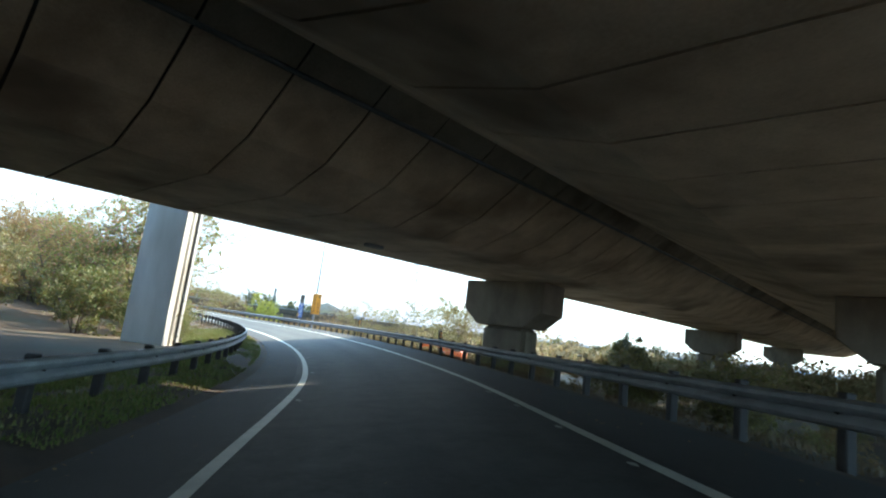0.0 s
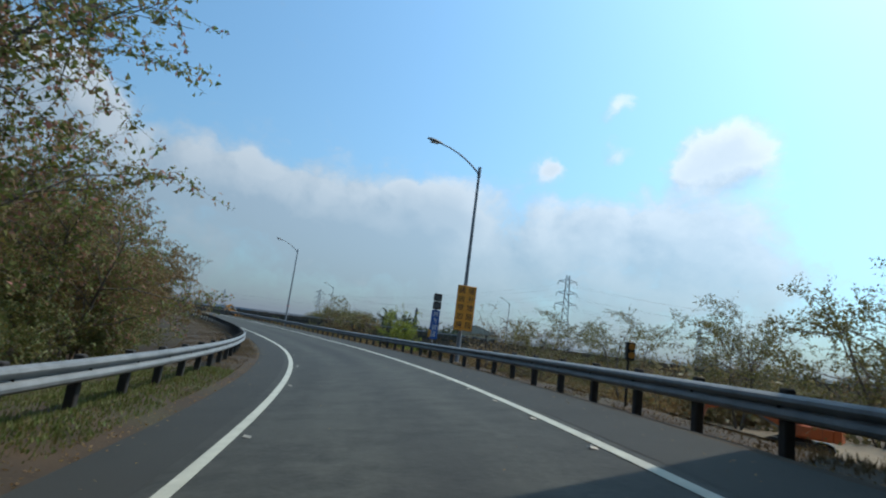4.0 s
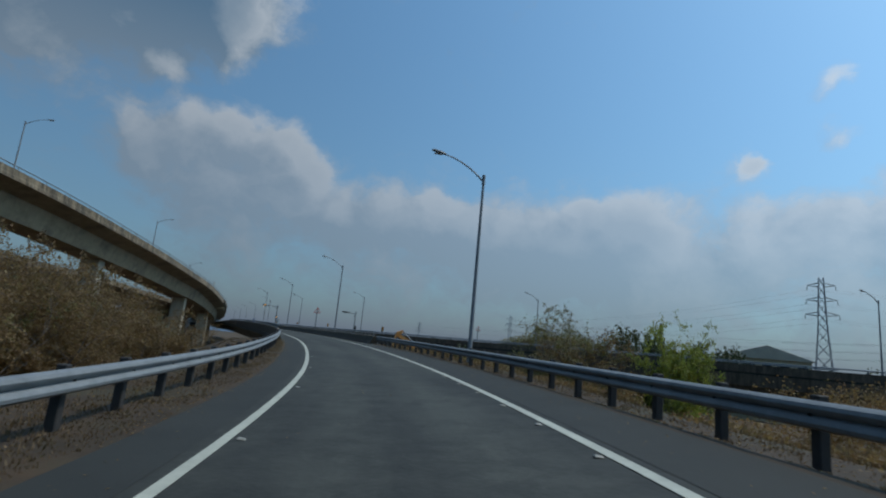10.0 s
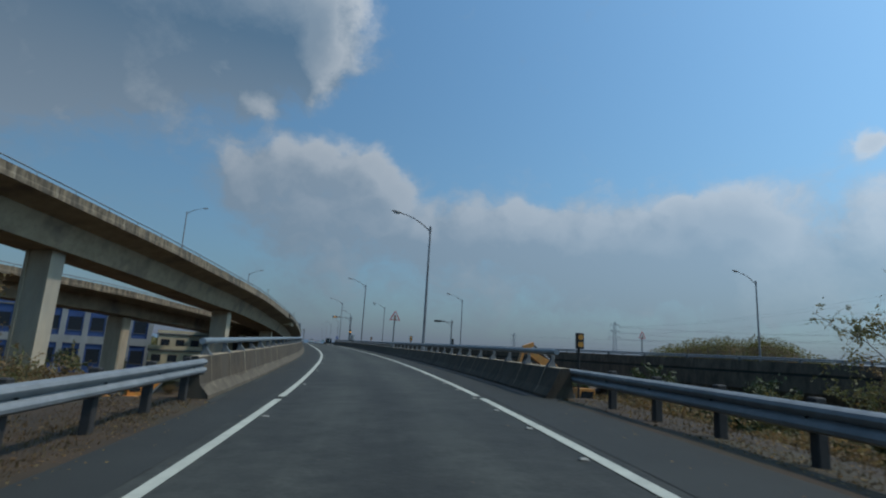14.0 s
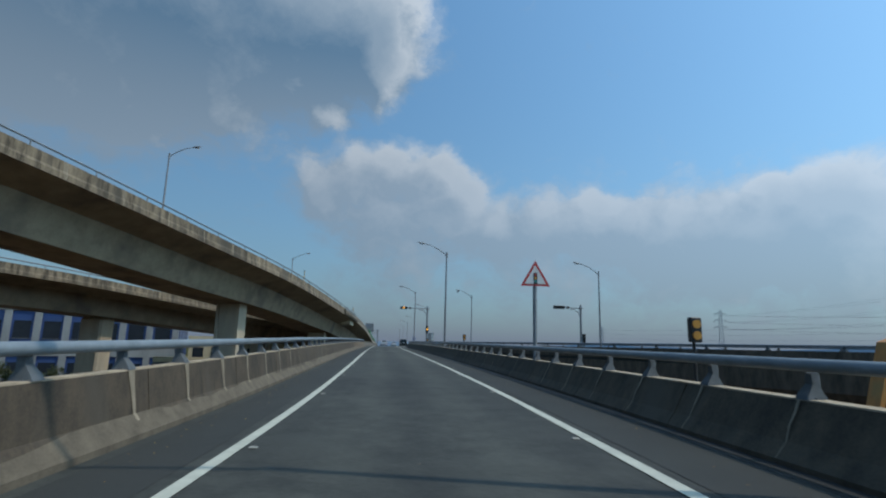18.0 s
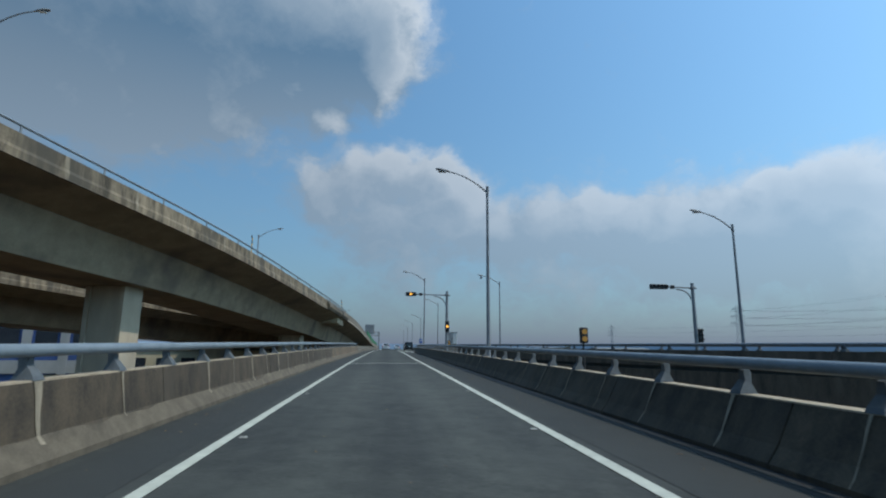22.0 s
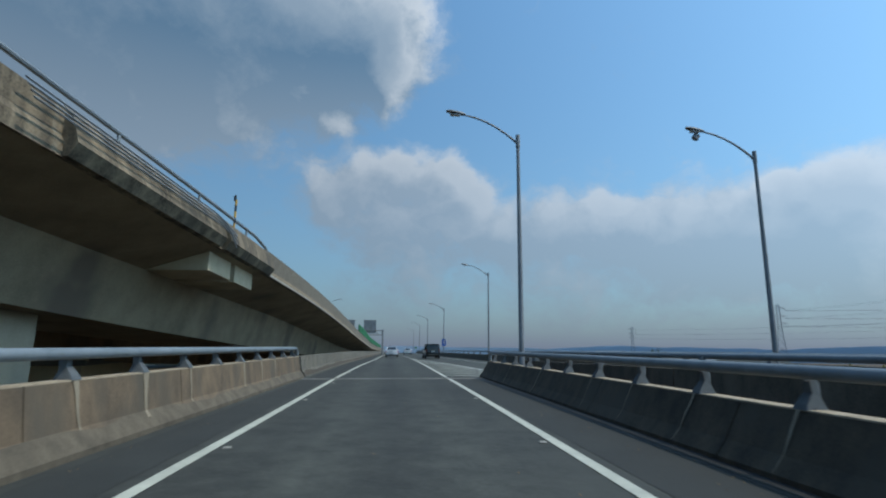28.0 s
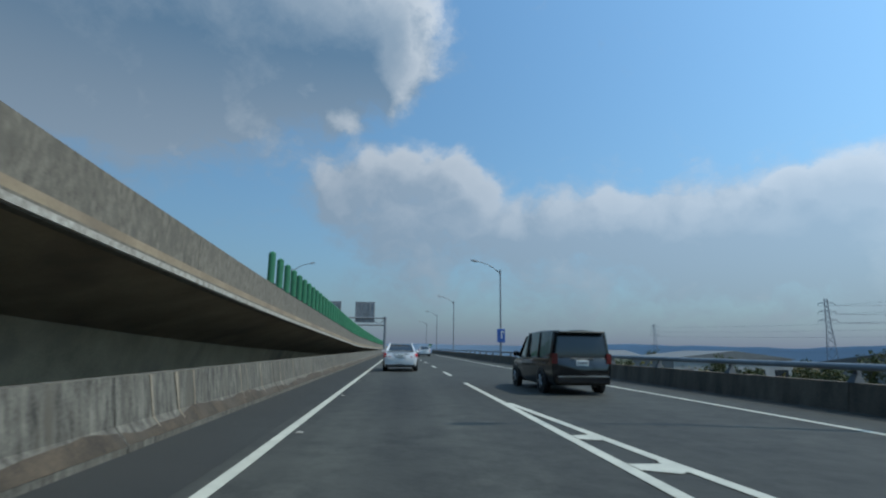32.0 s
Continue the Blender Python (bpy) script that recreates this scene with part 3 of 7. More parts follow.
def build_ground():
    g = Geo()
    xs = sorted(set([-4000, -2000, -1000, -600, -400, -300] + list(range(-240, 121, 5)) + [140, 170, 220, 300, 450, 800, 1500, 4000]))
    ys = sorted(set([-3000, -1500, -600, -300, -150, -80] + list(range(-50, 301, 5)) + [320, 360, 420, 500, 700, 1100, 2000, 4500]))
    fine_x = [x for x in np.arange(-40, 40.1, 1.25)]
    fine_y = [y for y in np.arange(-20, 130.1, 1.25)]
    xs = sorted(set(xs + fine_x))
    ys = sorted(set(ys + fine_y))
    v, f = [], []
    for y in ys:
        for x in xs:
            v.append((x, y, ground_z(x, y) if -240 <= x <= 170 and -80 <= y <= 320 else BASE + 0.4 * noise.noise((x * 0.01, y * 0.01, 0))))
    n = len(xs)
    for j in range(len(ys) - 1):
        for i in range(n - 1):
            f.append((j * n + i, j * n + i + 1, (j + 1) * n + i + 1, (j + 1) * n + i))
    g.add(v, f)
    return solid("ground", g, SOIL, "dry brown earth with thin grass beside the road", "ground", smooth=True)


build_ground()

# earth verges from the edge of the asphalt out past the guard rails
VERGE_L = [(-30, 0.26), (36, 0.22), (61, 0.10), (84, 0.05), (104, 0.06), (121, 0.02)]
VERGE_R = [(-30, -0.22), (33, -0.24), (60, -0.09), (85, -0.13), (104, -0.03), (121, -0.02)]


def verge_h(s, lat):
    """Height of the verge over the banked road at lat."""
    d = abs(lat)
    wave = 0.05 * noise.noise((s * 0.45, lat * 0.8, 3.0)) + 0.02 * noise.noise((s * 1.7, lat * 2.1, 7.0))
    if lat < 0:
        base = lerp(d, [(3.2, -0.03), (3.5, 0.01), (4.2, lerp(s, VERGE_L)), (7.2, lerp(s, VERGE_L) - 0.05), (10, -1.1), (13, -2.4)])
        k = lerp(d, [(3.2, 0.15), (3.9, 1), (13, 1)])
    else:
        base = lerp(d, [(3.6, -0.03), (3.9, -0.005), (4.4, lerp(s, VERGE_R)), (5.8, lerp(s, VERGE_R) - 0.15), (8, -1.25), (11, -2.7)])
        k = lerp(d, [(3.6, 0.15), (4.3, 1), (11, 1)])
    return base + k * wave


for name, side, d0, d1 in (("verge_left", -1, 3.2, 13.0), ("verge_right", 1, 3.65, 11.0)):
    lats = [side * (d0 + (d1 - d0) * (k / 16) ** 1.6) for k in range(17)]
    g = Geo().sweep([[W(s, l, verge_h(s, l)) for l in lats] for s in steps(-50, 121.4, 0.8)], closed=False)
    solid(name, g, VERGE_SOIL, "dry brown earth verge beside the asphalt", "ground", smooth=True)

# the carriageway: asphalt on a thick slab, banked in the bend
SLAB_L = [(-60, -3.3), (121, -3.3), (121.5, -4.05), (480, -4.05)]
SLAB_R = [(-60, 3.75), (121, 3.75), (121.5, 4.8), (236, 4.8), (236.5, 13.0), (247, 10.6), (258, 9.5), (268, 9.2), (300, 9.0), (480, 9.0)]
g = Geo()
ROAD_S = steps(-55, 470, 1.5)
g.sweep([[W(s, lerp(s, SLAB_L), 0), W(s, lerp(s, SLAB_R), 0), W(s, lerp(s, SLAB_R), -0.5), W(s, lerp(s, SLAB_L), -0.5)] for s in ROAD_S])
road = solid("road", g, ASPHALT, "worn dark grey asphalt of the slip road", "road")
# metres across and along the road, for the wear in the wheel tracks
uv = road.data.uv_layers.new(name="across_along")
for loop in road.data.loops:
    k = loop.vertex_index
    uv.data[loop.index].uv = (lerp(ROAD_S[k // 4], SLAB_L if k % 4 in (0, 3) else SLAB_R), ROAD_S[k // 4])
g = Geo()
g.sweep([[W(s, -3.2, -0.5), W(s, 4.0, -0.5), W(s, 3.0, -2.2), W(s, -2.2, -2.2)] for s in steps(121.5, 470, 3)])
solid("deck_girder", g, CONCRETE, "concrete box girder under the slip road", "bridge")

# edge lines
LANE = [(-60, 2.23), (140, 2.23), (215, 2.2), (236, 2.3), (480, 2.3)]


LANE_L = [(-60, -1.8), (0, -1.8), (10, -1.86), (40, -2.08), (120, -2.1), (200, -2.2), (236, -2.2), (246, -2.1), (255, -1.93), (267, -1.68), (300, -1.65), (480, -1.65)]


def lane(s):
    return lerp(s, LANE)


# shoulders are a darker mix
solid("shoulder_left", strip(-55, 470, -3.3, lambda s: lerp(s, LANE_L) - 0.25, 0.004), SHOULDER, "dark gritty asphalt shoulder", "road shoulder")
solid("shoulder_right", strip(-55, 236, 2.45, 3.72, 0.004), SHOULDER, "dark gritty asphalt shoulder", "road shoulder")

for side, name in ((-1, "edge_line_left"), (1, "edge_line_right")):
    for a, b in ((-55, 121.0), (121.5, 235.2), (236.2, 470 if side < 0 else 281.0)):
        solid(name, strip(a, b, lambda s: (lane(s) if side > 0 else lerp(s, LANE_L)) - 0.075, lambda s: (lane(s) if side > 0 else lerp(s, LANE_L)) + 0.075, 0.008), PAINT, "white painted edge line on asphalt", "road marking")

# the gore between the two slip roads: a second line and chevrons
GORE = [(232, 5.95), (236, 5.6), (247, 4.75), (258, 3.75), (268, 2.85), (274, 2.42), (281, 2.3)]
gore = solid("gore_line", strip(236.5, 274, lambda s: lerp(s, GORE) - 0.09, lambda s: lerp(s, GORE) + 0.06, 0.008), PAINT, "white painted line of the gore", "road marking")
s = 237.6
while s < 271:
    l0, l1 = lane(s) + 0.08, lerp(s, GORE) - 0.05
    mid = l0 + 0.72 * (l1 - l0)
    w = 0.30
    g = Geo()
    back = 0.55 * (mid - l0)
    g.sweep([[W(s, l0, 0.012), W(s + w, l0, 0.012)], [W(s - back, mid, 0.012), W(s - back + w + 0.16, mid, 0.012)],
             [W(s - back + 0.9 * (l1 - mid), l1, 0.012), W(s - back + 0.9 * (l1 - mid) + w + 0.55, l1, 0.012)]], closed=False)
    part("chevron", g, PAINT, gore)
    s += 1.86
# broken lane line past the gore
dash = solid("lane_dashes", strip(286, 290, 2.22, 2.38, 0.008), PAINT, "white broken lane line", "road marking")
for k in range(1, 16):
    part("dash", strip(286 + 10 * k, 290 + 10 * k, 2.22, 2.38, 0.008, 4), PAINT, dash)

# right lane and its far edge line
RAMP_R = [(60, 96), (100, 69), (125, 55), (155, 40.6), (197, 22.6), (233, 13.2), (247, 9.9), (258, 8.95), (268, 8.65), (300, 8.4), (480, 8.4)]
RAMP_L = [(60, 87), (100, 60.3), (125, 46.4), (155, 32.0), (197, 14.6), (225, 7.3), (236, 5.0)]
solid("edge_line_far", strip(237, 470, lambda s: lerp(s, RAMP_R) - 1.75, lambda s: lerp(s, RAMP_R) - 1.6, 0.008), PAINT, "white painted edge line on asphalt", "road marking")


# the other slip road, which comes in from the side on its own bridge
def ramp_z(s):
    return lerp(s, [(60, -0.1), (150, 0.28), (200, 0.40), (236, 0.58), (480, 0.85)])


g = Geo()
g.sweep([[F(s, lerp(s, RAMP_L) - 0.45, ramp_z(s)), F(s, lerp(s, RAMP_R) + 0.4, ramp_z(s)), F(s, lerp(s, RAMP_R) + 0.4, ramp_z(s) - 0.2), F(s, lerp(s, RAMP_L) - 0.45, ramp_z(s) - 0.2)] for s in steps(60, 236, 4)])
ramp = solid("second_slip_road", g, ASPHALT, "asphalt slip road joining on a concrete bridge", "road")
g = Geo()
g.sweep([[F(s, lerp(s, RAMP_L) - 0.53, ramp_z(s) - 0.204), F(s, lerp(s, RAMP_R) + 0.4, ramp_z(s) - 0.204), F(s, lerp(s, RAMP_R) + 0.4, ramp_z(s) - 0.9), F(s, lerp(s, RAMP_R) - 1, ramp_z(s) - 2.6),
          F(s, lerp(s, RAMP_L) + 0.3, ramp_z(s) - 2.6), F(s, lerp(s, RAMP_L) - 0.53, ramp_z(s) - 1.5)] for s in steps(60, 236, 4)])
part("girder", g, RAMP_WALL, ramp)

rnd = random.Random(4)
BAR = [(0, 0), (0, 0.08), (0.17, 0.30), (0.24, 0.86), (0.44, 0.86), (0.52, 0.0)]   # out from the road, up


def barrier_run(name, label, place, out, a, b, piece, rail=True, mat=None, posts=1.84, body=None):
    """Concrete safety barrier in pieces along place(s, extra outward, height); a tube rail on brackets on top."""
    root = thing(name, label, "barrier", kind="structure")
    for i in range(int(round((b - a) / piece))):
        s0, s1 = a + i * piece + 0.012, a + (i + 1) * piece - 0.012
        g = Geo()
        g.sweep([[place(s, d, h) for d, h in BAR] for s in steps(s0, s1, 2.1)])
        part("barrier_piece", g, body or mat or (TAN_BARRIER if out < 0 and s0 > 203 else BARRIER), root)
        if mat is not None:                                   # damp dirt on the sloping foot, with a ragged top
            g = Geo()
            rings = []
            for s in steps(s0 + 0.02, s1 - 0.02, 0.22):
                k = 0.74 + 0.55 * noise.noise((s * 0.55, 1.3, 0.2)) + 0.22 * noise.noise((s * 2.3, 0.4, 0.9))
                k = max(0.25, min(1.25, k))
                rings.append([place(s, -0.003, 0.088)] + ([place(s, 0.17 * k - 0.004, 0.08 + 0.22 * k)] if k <= 1 else [place(s, 0.166 + 0.03 * (k - 1), 0.30 + 0.23 * (k - 1))]))
            part("damp_stain", g.sweep(rings, closed=False), BARRIER, root)
            for _ in range(int(piece * 0.9)):
                c, w = rnd.uniform(s0 + 0.2, s1 - 0.2), rnd.uniform(0.012, 0.04)
                lean = rnd.uniform(0.0, 0.12)
                g = Geo().sweep([[place(c + lean * (0.86 - h) - w * k, d - 0.008, h), place(c + lean * (0.86 - h) + w * k, d - 0.008, h)] for d, h, k in ((0.236, 0.85, 1.2), (0.205, 0.6, 0.9), (0.167, 0.303, 0.7), (0.07, 0.17, 0.5))], closed=False)
                part("lime_streak", g, LIME, root)
    if rail:
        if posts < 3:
            # thin strip laid on the top; its pale colour paints the sunlight there
            part("sunlit_top_strip", Geo().sweep([[place(s, 0.236, 0.845), place(s, 0.238, 0.866), place(s, 0.442, 0.866), place(s, 0.446, 0.845)] for s in steps(a, b, 1.5)], closed=False), SUNLIT_TOP, root, "strip on the barrier top, coloured pale as if sunlit")
            rings = []
            for s in steps(a, b, 0.35):                       # sun on the sloping foot painted pale, with a ragged upper edge
                k = max(0.35, min(1.0, 0.82 + 0.5 * noise.noise((s * 0.5, 0.3, 2.2)) + 0.25 * noise.noise((s * 2.1, 1.4, 0.6))))
                rings.append([place(s, -0.012, 0.0), place(s, -0.012, 0.075), place(s, 0.17 * k - 0.010, 0.08 + 0.22 * k)])
            if out < 0:
                part("foot", Geo().sweep(rings, closed=False), SUNLIT_FOOT, root, "barrier foot coloured pale for sun on its slope")
        g = Geo()
        g.tube([place(s, 0.30, 1.17) for s in steps(a + 0.4, b - 0.6, 2.0)] + [place(b - 0.25, 0.30, 1.12), place(b - 0.15, 0.30, 0.9)], 0.072, 10)
        part("tube_rail", g, RAIL, root, "blue-grey painted steel tube rail", smooth=True)
        for s in steps(a + 0.9, b - 0.9, posts):
            g = Geo()
            p, f = place(s, 0.33, 0.86), (place(s + 0.1, 0.33, 0.86) - place(s - 0.1, 0.33, 0.86)).normalized()
            o = (place(s, 1.33, 0.86) - p).normalized()
            up = (place(s, 0.33, 1.86) - p).normalized()
            prof = [(-0.12, 0), (0.11, 0), (0.085, 0.05), (0.0, 0.16), (0.0, 0.27), (-0.07, 0.31), (-0.10, 0.24), (-0.075, 0.12)]
            g.sweep([[p + f * w * (0.04 + 0.06 * max(0.0, 1 - h / 0.24)) - o * x + up * h for x, h in prof] for w in (-1, 1)])
            for k in (-0.07, 0.07):
                g.box(p + f * k - o * 0.02 + up * 0.012, (0.05, 0.05, 0.03))
            part("rail_bracket", g, BRACKET, root)
            if posts < 3 and rnd.random() < 0.85:             # lime runs down the face under many brackets
                w = rnd.uniform(0.015, 0.07) if out < 0 else rnd.uniform(0.008, 0.03)
                lean = rnd.uniform(-0.05, 0.10)
                g = Geo()
                rings = []
                for d, h, k in ((0.232, 0.862, 1.5), (0.214, 0.70, 1.1), (0.19, 0.5, 0.8), (0.166, 0.303, 0.6), (0.08, 0.19, 0.5 + rnd.random() * 0.5), (0.0, 0.085, 0.35)):
                    c = s + lean * (0.86 - h) + rnd.uniform(-0.012, 0.012)
                    rings.append([place(c - w * k, d - 0.004, h), place(c + w * k, d - 0.004, h)])
                part("lime_streak", g.sweep(rings, closed=False), LIME, root)
    return root


def place_left(s, d, h):
    return W(s, lerp(s, [(236.3, -3.5), (255, -3.32), (267, -3.18), (300, -3.12), (480, -3.12)]) - d, h)


def place_right(s, d, h):
    lat = 3.70 + lerp(d, [(-0.02, -0.03), (0, 0), (0.17, 0.13), (0.24, 0.36), (0.44, 0.56), (0.52, 0.66), (1.5, 1.64)])
    return W(s, lat, 0.76 * h if h <= 0.87 else 0.655 + (h - 0.86) * 1.16)


barrier_run("barrier_left", "stained concrete barrier with a steel tube rail", place_left, -1, 121, 236.2, 4.115)
barrier_run("barrier_left_plain", "pale weathered concrete barrier without rail", place_left, -1, 236.6, 460.6, 8.0, rail=False, mat=PALE_BARRIER)
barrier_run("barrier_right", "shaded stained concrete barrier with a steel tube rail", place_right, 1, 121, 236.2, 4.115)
barrier_run("barrier_far", "concrete barrier with a steel tube rail on the second slip road",
            lambda s, d, h: F(s, lerp(s, RAMP_R) + d, ramp_z(s) + h), 1, 120, 400, 8.0, posts=4.0, body=RAMP_WALL)
barrier_run("barrier_ramp_inner", "dark stained concrete barrier with a steel rail on the second slip road",
            lambda s, d, h: F(s, lerp(s, RAMP_L) - d, ramp_z(s) + h), -1, 66, 234, 8.0, posts=4.0, body=RAMP_WALL)

# the gutter along the right barrier: a dark channel with a pale lip
gutter = solid("gutter", strip(121.6, 235.0, 3.44, 3.72, 0.007), GUTTER, "dark gutter at the foot of the barrier", "gutter")
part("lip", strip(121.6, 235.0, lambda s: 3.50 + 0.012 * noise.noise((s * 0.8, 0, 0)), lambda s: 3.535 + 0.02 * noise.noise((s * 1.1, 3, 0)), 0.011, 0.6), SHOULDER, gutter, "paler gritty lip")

# expansion joint
g = strip(235.35, 235.5, -3.45, 3.7, 0.012)
joint = solid("expansion_joint", g, STEEL, "steel expansion joint across the road", "expansion joint")
part("joint_nosing", strip(235.05, 235.35, -3.45, 3.7, 0.006), CONCRETE, joint)
part("joint_nosing", strip(235.5, 235.8, -3.45, 3.7, 0.006), CONCRETE, joint)


# ---- guard rails on the bank ----
WBEAM = [(0, 0.0), (0.07, 0.035), (0.085, 0.075), (0.07, 0.115), (0.0, 0.155), (0.07, 0.195), (0.085, 0.235), (0.07, 0.275), (0, 0.31)]


def guard_rail(name, label, lat, side, a, b, low, pitch, phase):
    """Corrugated beams with their lower edge at low(s) over the road, on posts every pitch metres."""
    root = thing(name, label, "guard rail", kind="structure")
    s = a
    while s < b - 1:
        e = min(s + 4.2, b)
        g = Geo()
        rings = []
        for q in steps(s, e + 0.12, 1.1):
            front = [W(q, lat(q) - side * d, low(q) + h) for d, h in WBEAM]
            back = [W(q, lat(q) - side * (d - 0.006), low(q) + h) for d, h in reversed(WBEAM)]
            rings.append(front + back)
        g.sweep(rings)
        part("rail_beam", g, STEEL, root, smooth=True)
        s = e
    s = phase - pitch * math.floor((phase - a) / pitch)
    while s < b - 0.3:
        m = Matrix.Rotation(radians(heading(s)), 3, "Z")
        top = W(s, lat(s) + side * 0.12, low(s) + 0.36)
        post = part("post", Geo().box((top.x, top.y, top.z - 0.60), (0.14, 0.13, 1.2), m, 0.015), POST, root)
        part("spacer", Geo().box(W(s, lat(s) + side * 0.03, low(s) + 0.155), (0.07, 0.10, 0.26), m), POST, post)
        part("bolt", Geo().box(W(s, lat(s) - side * 0.012, low(s) + 0.155), (0.04, 0.04, 0.04), m, 0.01), POST, post)
        s += pitch
    return root


LEFT_G = [(-30, -4.5), (5, -4.4), (34, -4.3), (62, -4.1), (84, -4.1), (104, -3.9), (123, -3.7)]
RIGHT_G = [(-30, 4.5), (10, 4.4), (110, 4.42), (123, 4.4)]
LEFT_LOW = [(-30, 0.58), (34, 0.60), (62, 0.54), (84, 0.51), (104, 0.49), (123, 0.50)]
RIGHT_LOW = [(-30, 0.27), (33, 0.27), (60, 0.30), (84, 0.28), (104, 0.29), (123, 0.34)]
guard_rail("guard_rail_left", "galvanised corrugated guard rail on dark posts", lambda s: lerp(s, LEFT_G), -1, -20, 121.2, lambda s: lerp(s, LEFT_LOW), 1.8, 61.27)
guard_rail("guard_rail_right", "galvanised corrugated guard rail on dark posts, shaded side", lambda s: lerp(s, RIGHT_G), 1, -20, 121.2, lambda s: lerp(s, RIGHT_LOW), 1.61, 32.5)


# ---- the flyover beside the road ----
FLY = [(40, -75), (70, -59), (100, -44), (120, -36), (140, -28.7), (160, -22.3), (178, -16.4), (196, -11.3), (204.3, -9.6), (218, -7.3), (232, -5.5), (247, -4.6), (278, -3.65), (470, -3.65)]
FLY_Z = [(40, 18.5), (100, 14.4), (145, 11.4), (158, 10.4), (172, 9.38), (188, 8.05), (202, 7.15), (222, 5.55), (232, 4.92), (241, 4.6), (252, 4.15), (266, 3.45), (276, 2.9), (310, 2.1), (360, 1.8), (470, 1.8)]


def smooth_table(table, s):
    return (lerp(s - 6, table) + lerp(s - 3, table) + lerp(s, table) * 2 + lerp(s + 3, table) + lerp(s + 6, table)) / 6


def fly(s, inward, h):
    """On the flyover: s along our road, metres in from its near edge, height over the slab's underside."""
    p, f, r, b = at(s)
    q0, q1 = F(s - 1, smooth_table(FLY, s - 1), 0), F(s + 1, smooth_table(FLY, s + 1), 0)
    d = (q1 - q0).normalized()
    n = Vector((-d.y, d.x, 0))
    c = (q0 + q1) / 2 + n * inward
    return Vector((c.x, c.y, smooth_table(FLY_Z, s) + h))


def fly_depth(s):
    return lerp(s, [(100, 3.2), (190, 2.9), (226, 2.5), (245, 2.6), (280, 2.2), (330, 1.8), (470, 1.6)])


flyover = thing("flyover", "long curving concrete flyover on rectangular columns", "flyover", kind="structure")
g = Geo()
g.sweep([[fly(s, 0.02, 0.0), fly(s, 2.4, -0.72), fly(s, 2.9, -fly_depth(s)), fly(s, 7.3, -fly_depth(s)), fly(s, 7.8, -0.72), fly(s, 10.2, 0), fly(s, 10.2, 0.3), fly(s, 0.02, 0.3)] for s in steps(40, 470, 3)])
part("girder", g, WEB, flyover)
s = 40.0
while s < 236:
    g = Geo()
    g.sweep([[fly(q, 0, -0.02), fly(q, 0, 0.30), fly(q, 0.06, 0.45), fly(q, 0.06, 1.0), fly(q, 0.30, 1.0), fly(q, 0.45, 0.31), fly(q, 0.25, -0.02)] for q in steps(s + 0.01, s + 3.99, 2)])
    part("parapet", g, PARAPET, flyover)
    w = rnd.uniform(0.06, 0.20)
    g = Geo().sweep([[fly(s - w * k, i, h), fly(s + w * k, i, h)] for i, h, k in ((0.055, 1.0, 0.8), (0.055, 0.46, 1.0), (-0.006, 0.30, 0.9), (-0.006, 0.0, 0.4 + rnd.random() * 0.5))], closed=False)
    part("lime_streak", g, LIME, flyover)
    s += 4
while s < 466:
    g = Geo()
    g.sweep([[fly(q, -0.06, -0.02), fly(q, -0.06, 0.14), fly(q, 0.03, 0.16), fly(q, 0.03, lerp(q, [(240, 1.06), (258, 1.02), (280, 0.9)])), fly(q, 0.28, lerp(q, [(240, 1.06), (258, 1.02), (280, 0.9)])), fly(q, 0.45, 0.31), fly(q, 0.25, -0.02)] for q in steps(s + 0.012, s + 8.99, 3)])
    part("parapet", g, SIDE_WALL, flyover)
    part("drip_ledge", Geo().sweep([[fly(q, -0.10, 0.0), fly(q, -0.10, 0.09), fly(q, -0.05, 0.10), fly(q, -0.05, 0.0)] for q in steps(s + 0.012, s + 8.99, 3)]), LEDGE, flyover)
    s += 9
g = Geo()
g.sweep([[fly(s, 10.2, 0), fly(s, 10.2, 1.0), fly(s, 9.95, 1.0), fly(s, 9.8, 0.3)] for s in steps(40, 470, 4)])
part("parapet_far", g, PARAPET, flyover)
g = Geo()
g.tube([fly(s, 0.18, 1.36) for s in steps(40, 235, 2.5)] + [fly(236.4, 0.18, 1.2), fly(236.8, 0.18, 0.95)], 0.06, 8)
part("tube_rail", g, RAIL, flyover, smooth=True)
for s in steps(42, 234, 4):
    g = Geo()
    g.tube([fly(s, 0.18, 0.98), fly(s, 0.18, 1.36)], 0.045, 6)
    part("rail_post", g, RAIL, flyover)


def column(s, inward, w, d, parent, bottom, dz=0.0, cut=0.28):
    """A rectangular column with a sunken strip down its face, up to the girder."""
    c = fly(s, inward, 0)
    t = fly(s + 1, inward, 0) - fly(s - 1, inward, 0)
    yaw = math.atan2(-t.x, t.y)
    top = c.z - fly_depth(s) + dz
    o = [(-w / 2, -d / 2), (-w / 2 + cut, -d / 2), (-w / 2 + cut, -d / 2 + 0.12), (w / 2 - cut, -d / 2 + 0.12), (w / 2 - cut, -d / 2), (w / 2, -d / 2),
         (w / 2, d / 2), (w / 2 - cut, d / 2), (w / 2 - cut, d / 2 - 0.12), (-w / 2 + cut, d / 2 - 0.12), (-w / 2 + cut, d / 2), (-w / 2, d / 2)]
    m = Matrix.Rotation(yaw, 3, "Z")
    rings = [[Vector((c.x, c.y, z)) + m @ Vector((x, y, 0)) for x, y in o] for z in (bottom, top)]
    g = Geo()
    g.sweep(rings)
    return part("column", g, PALE_CONCRETE, parent)


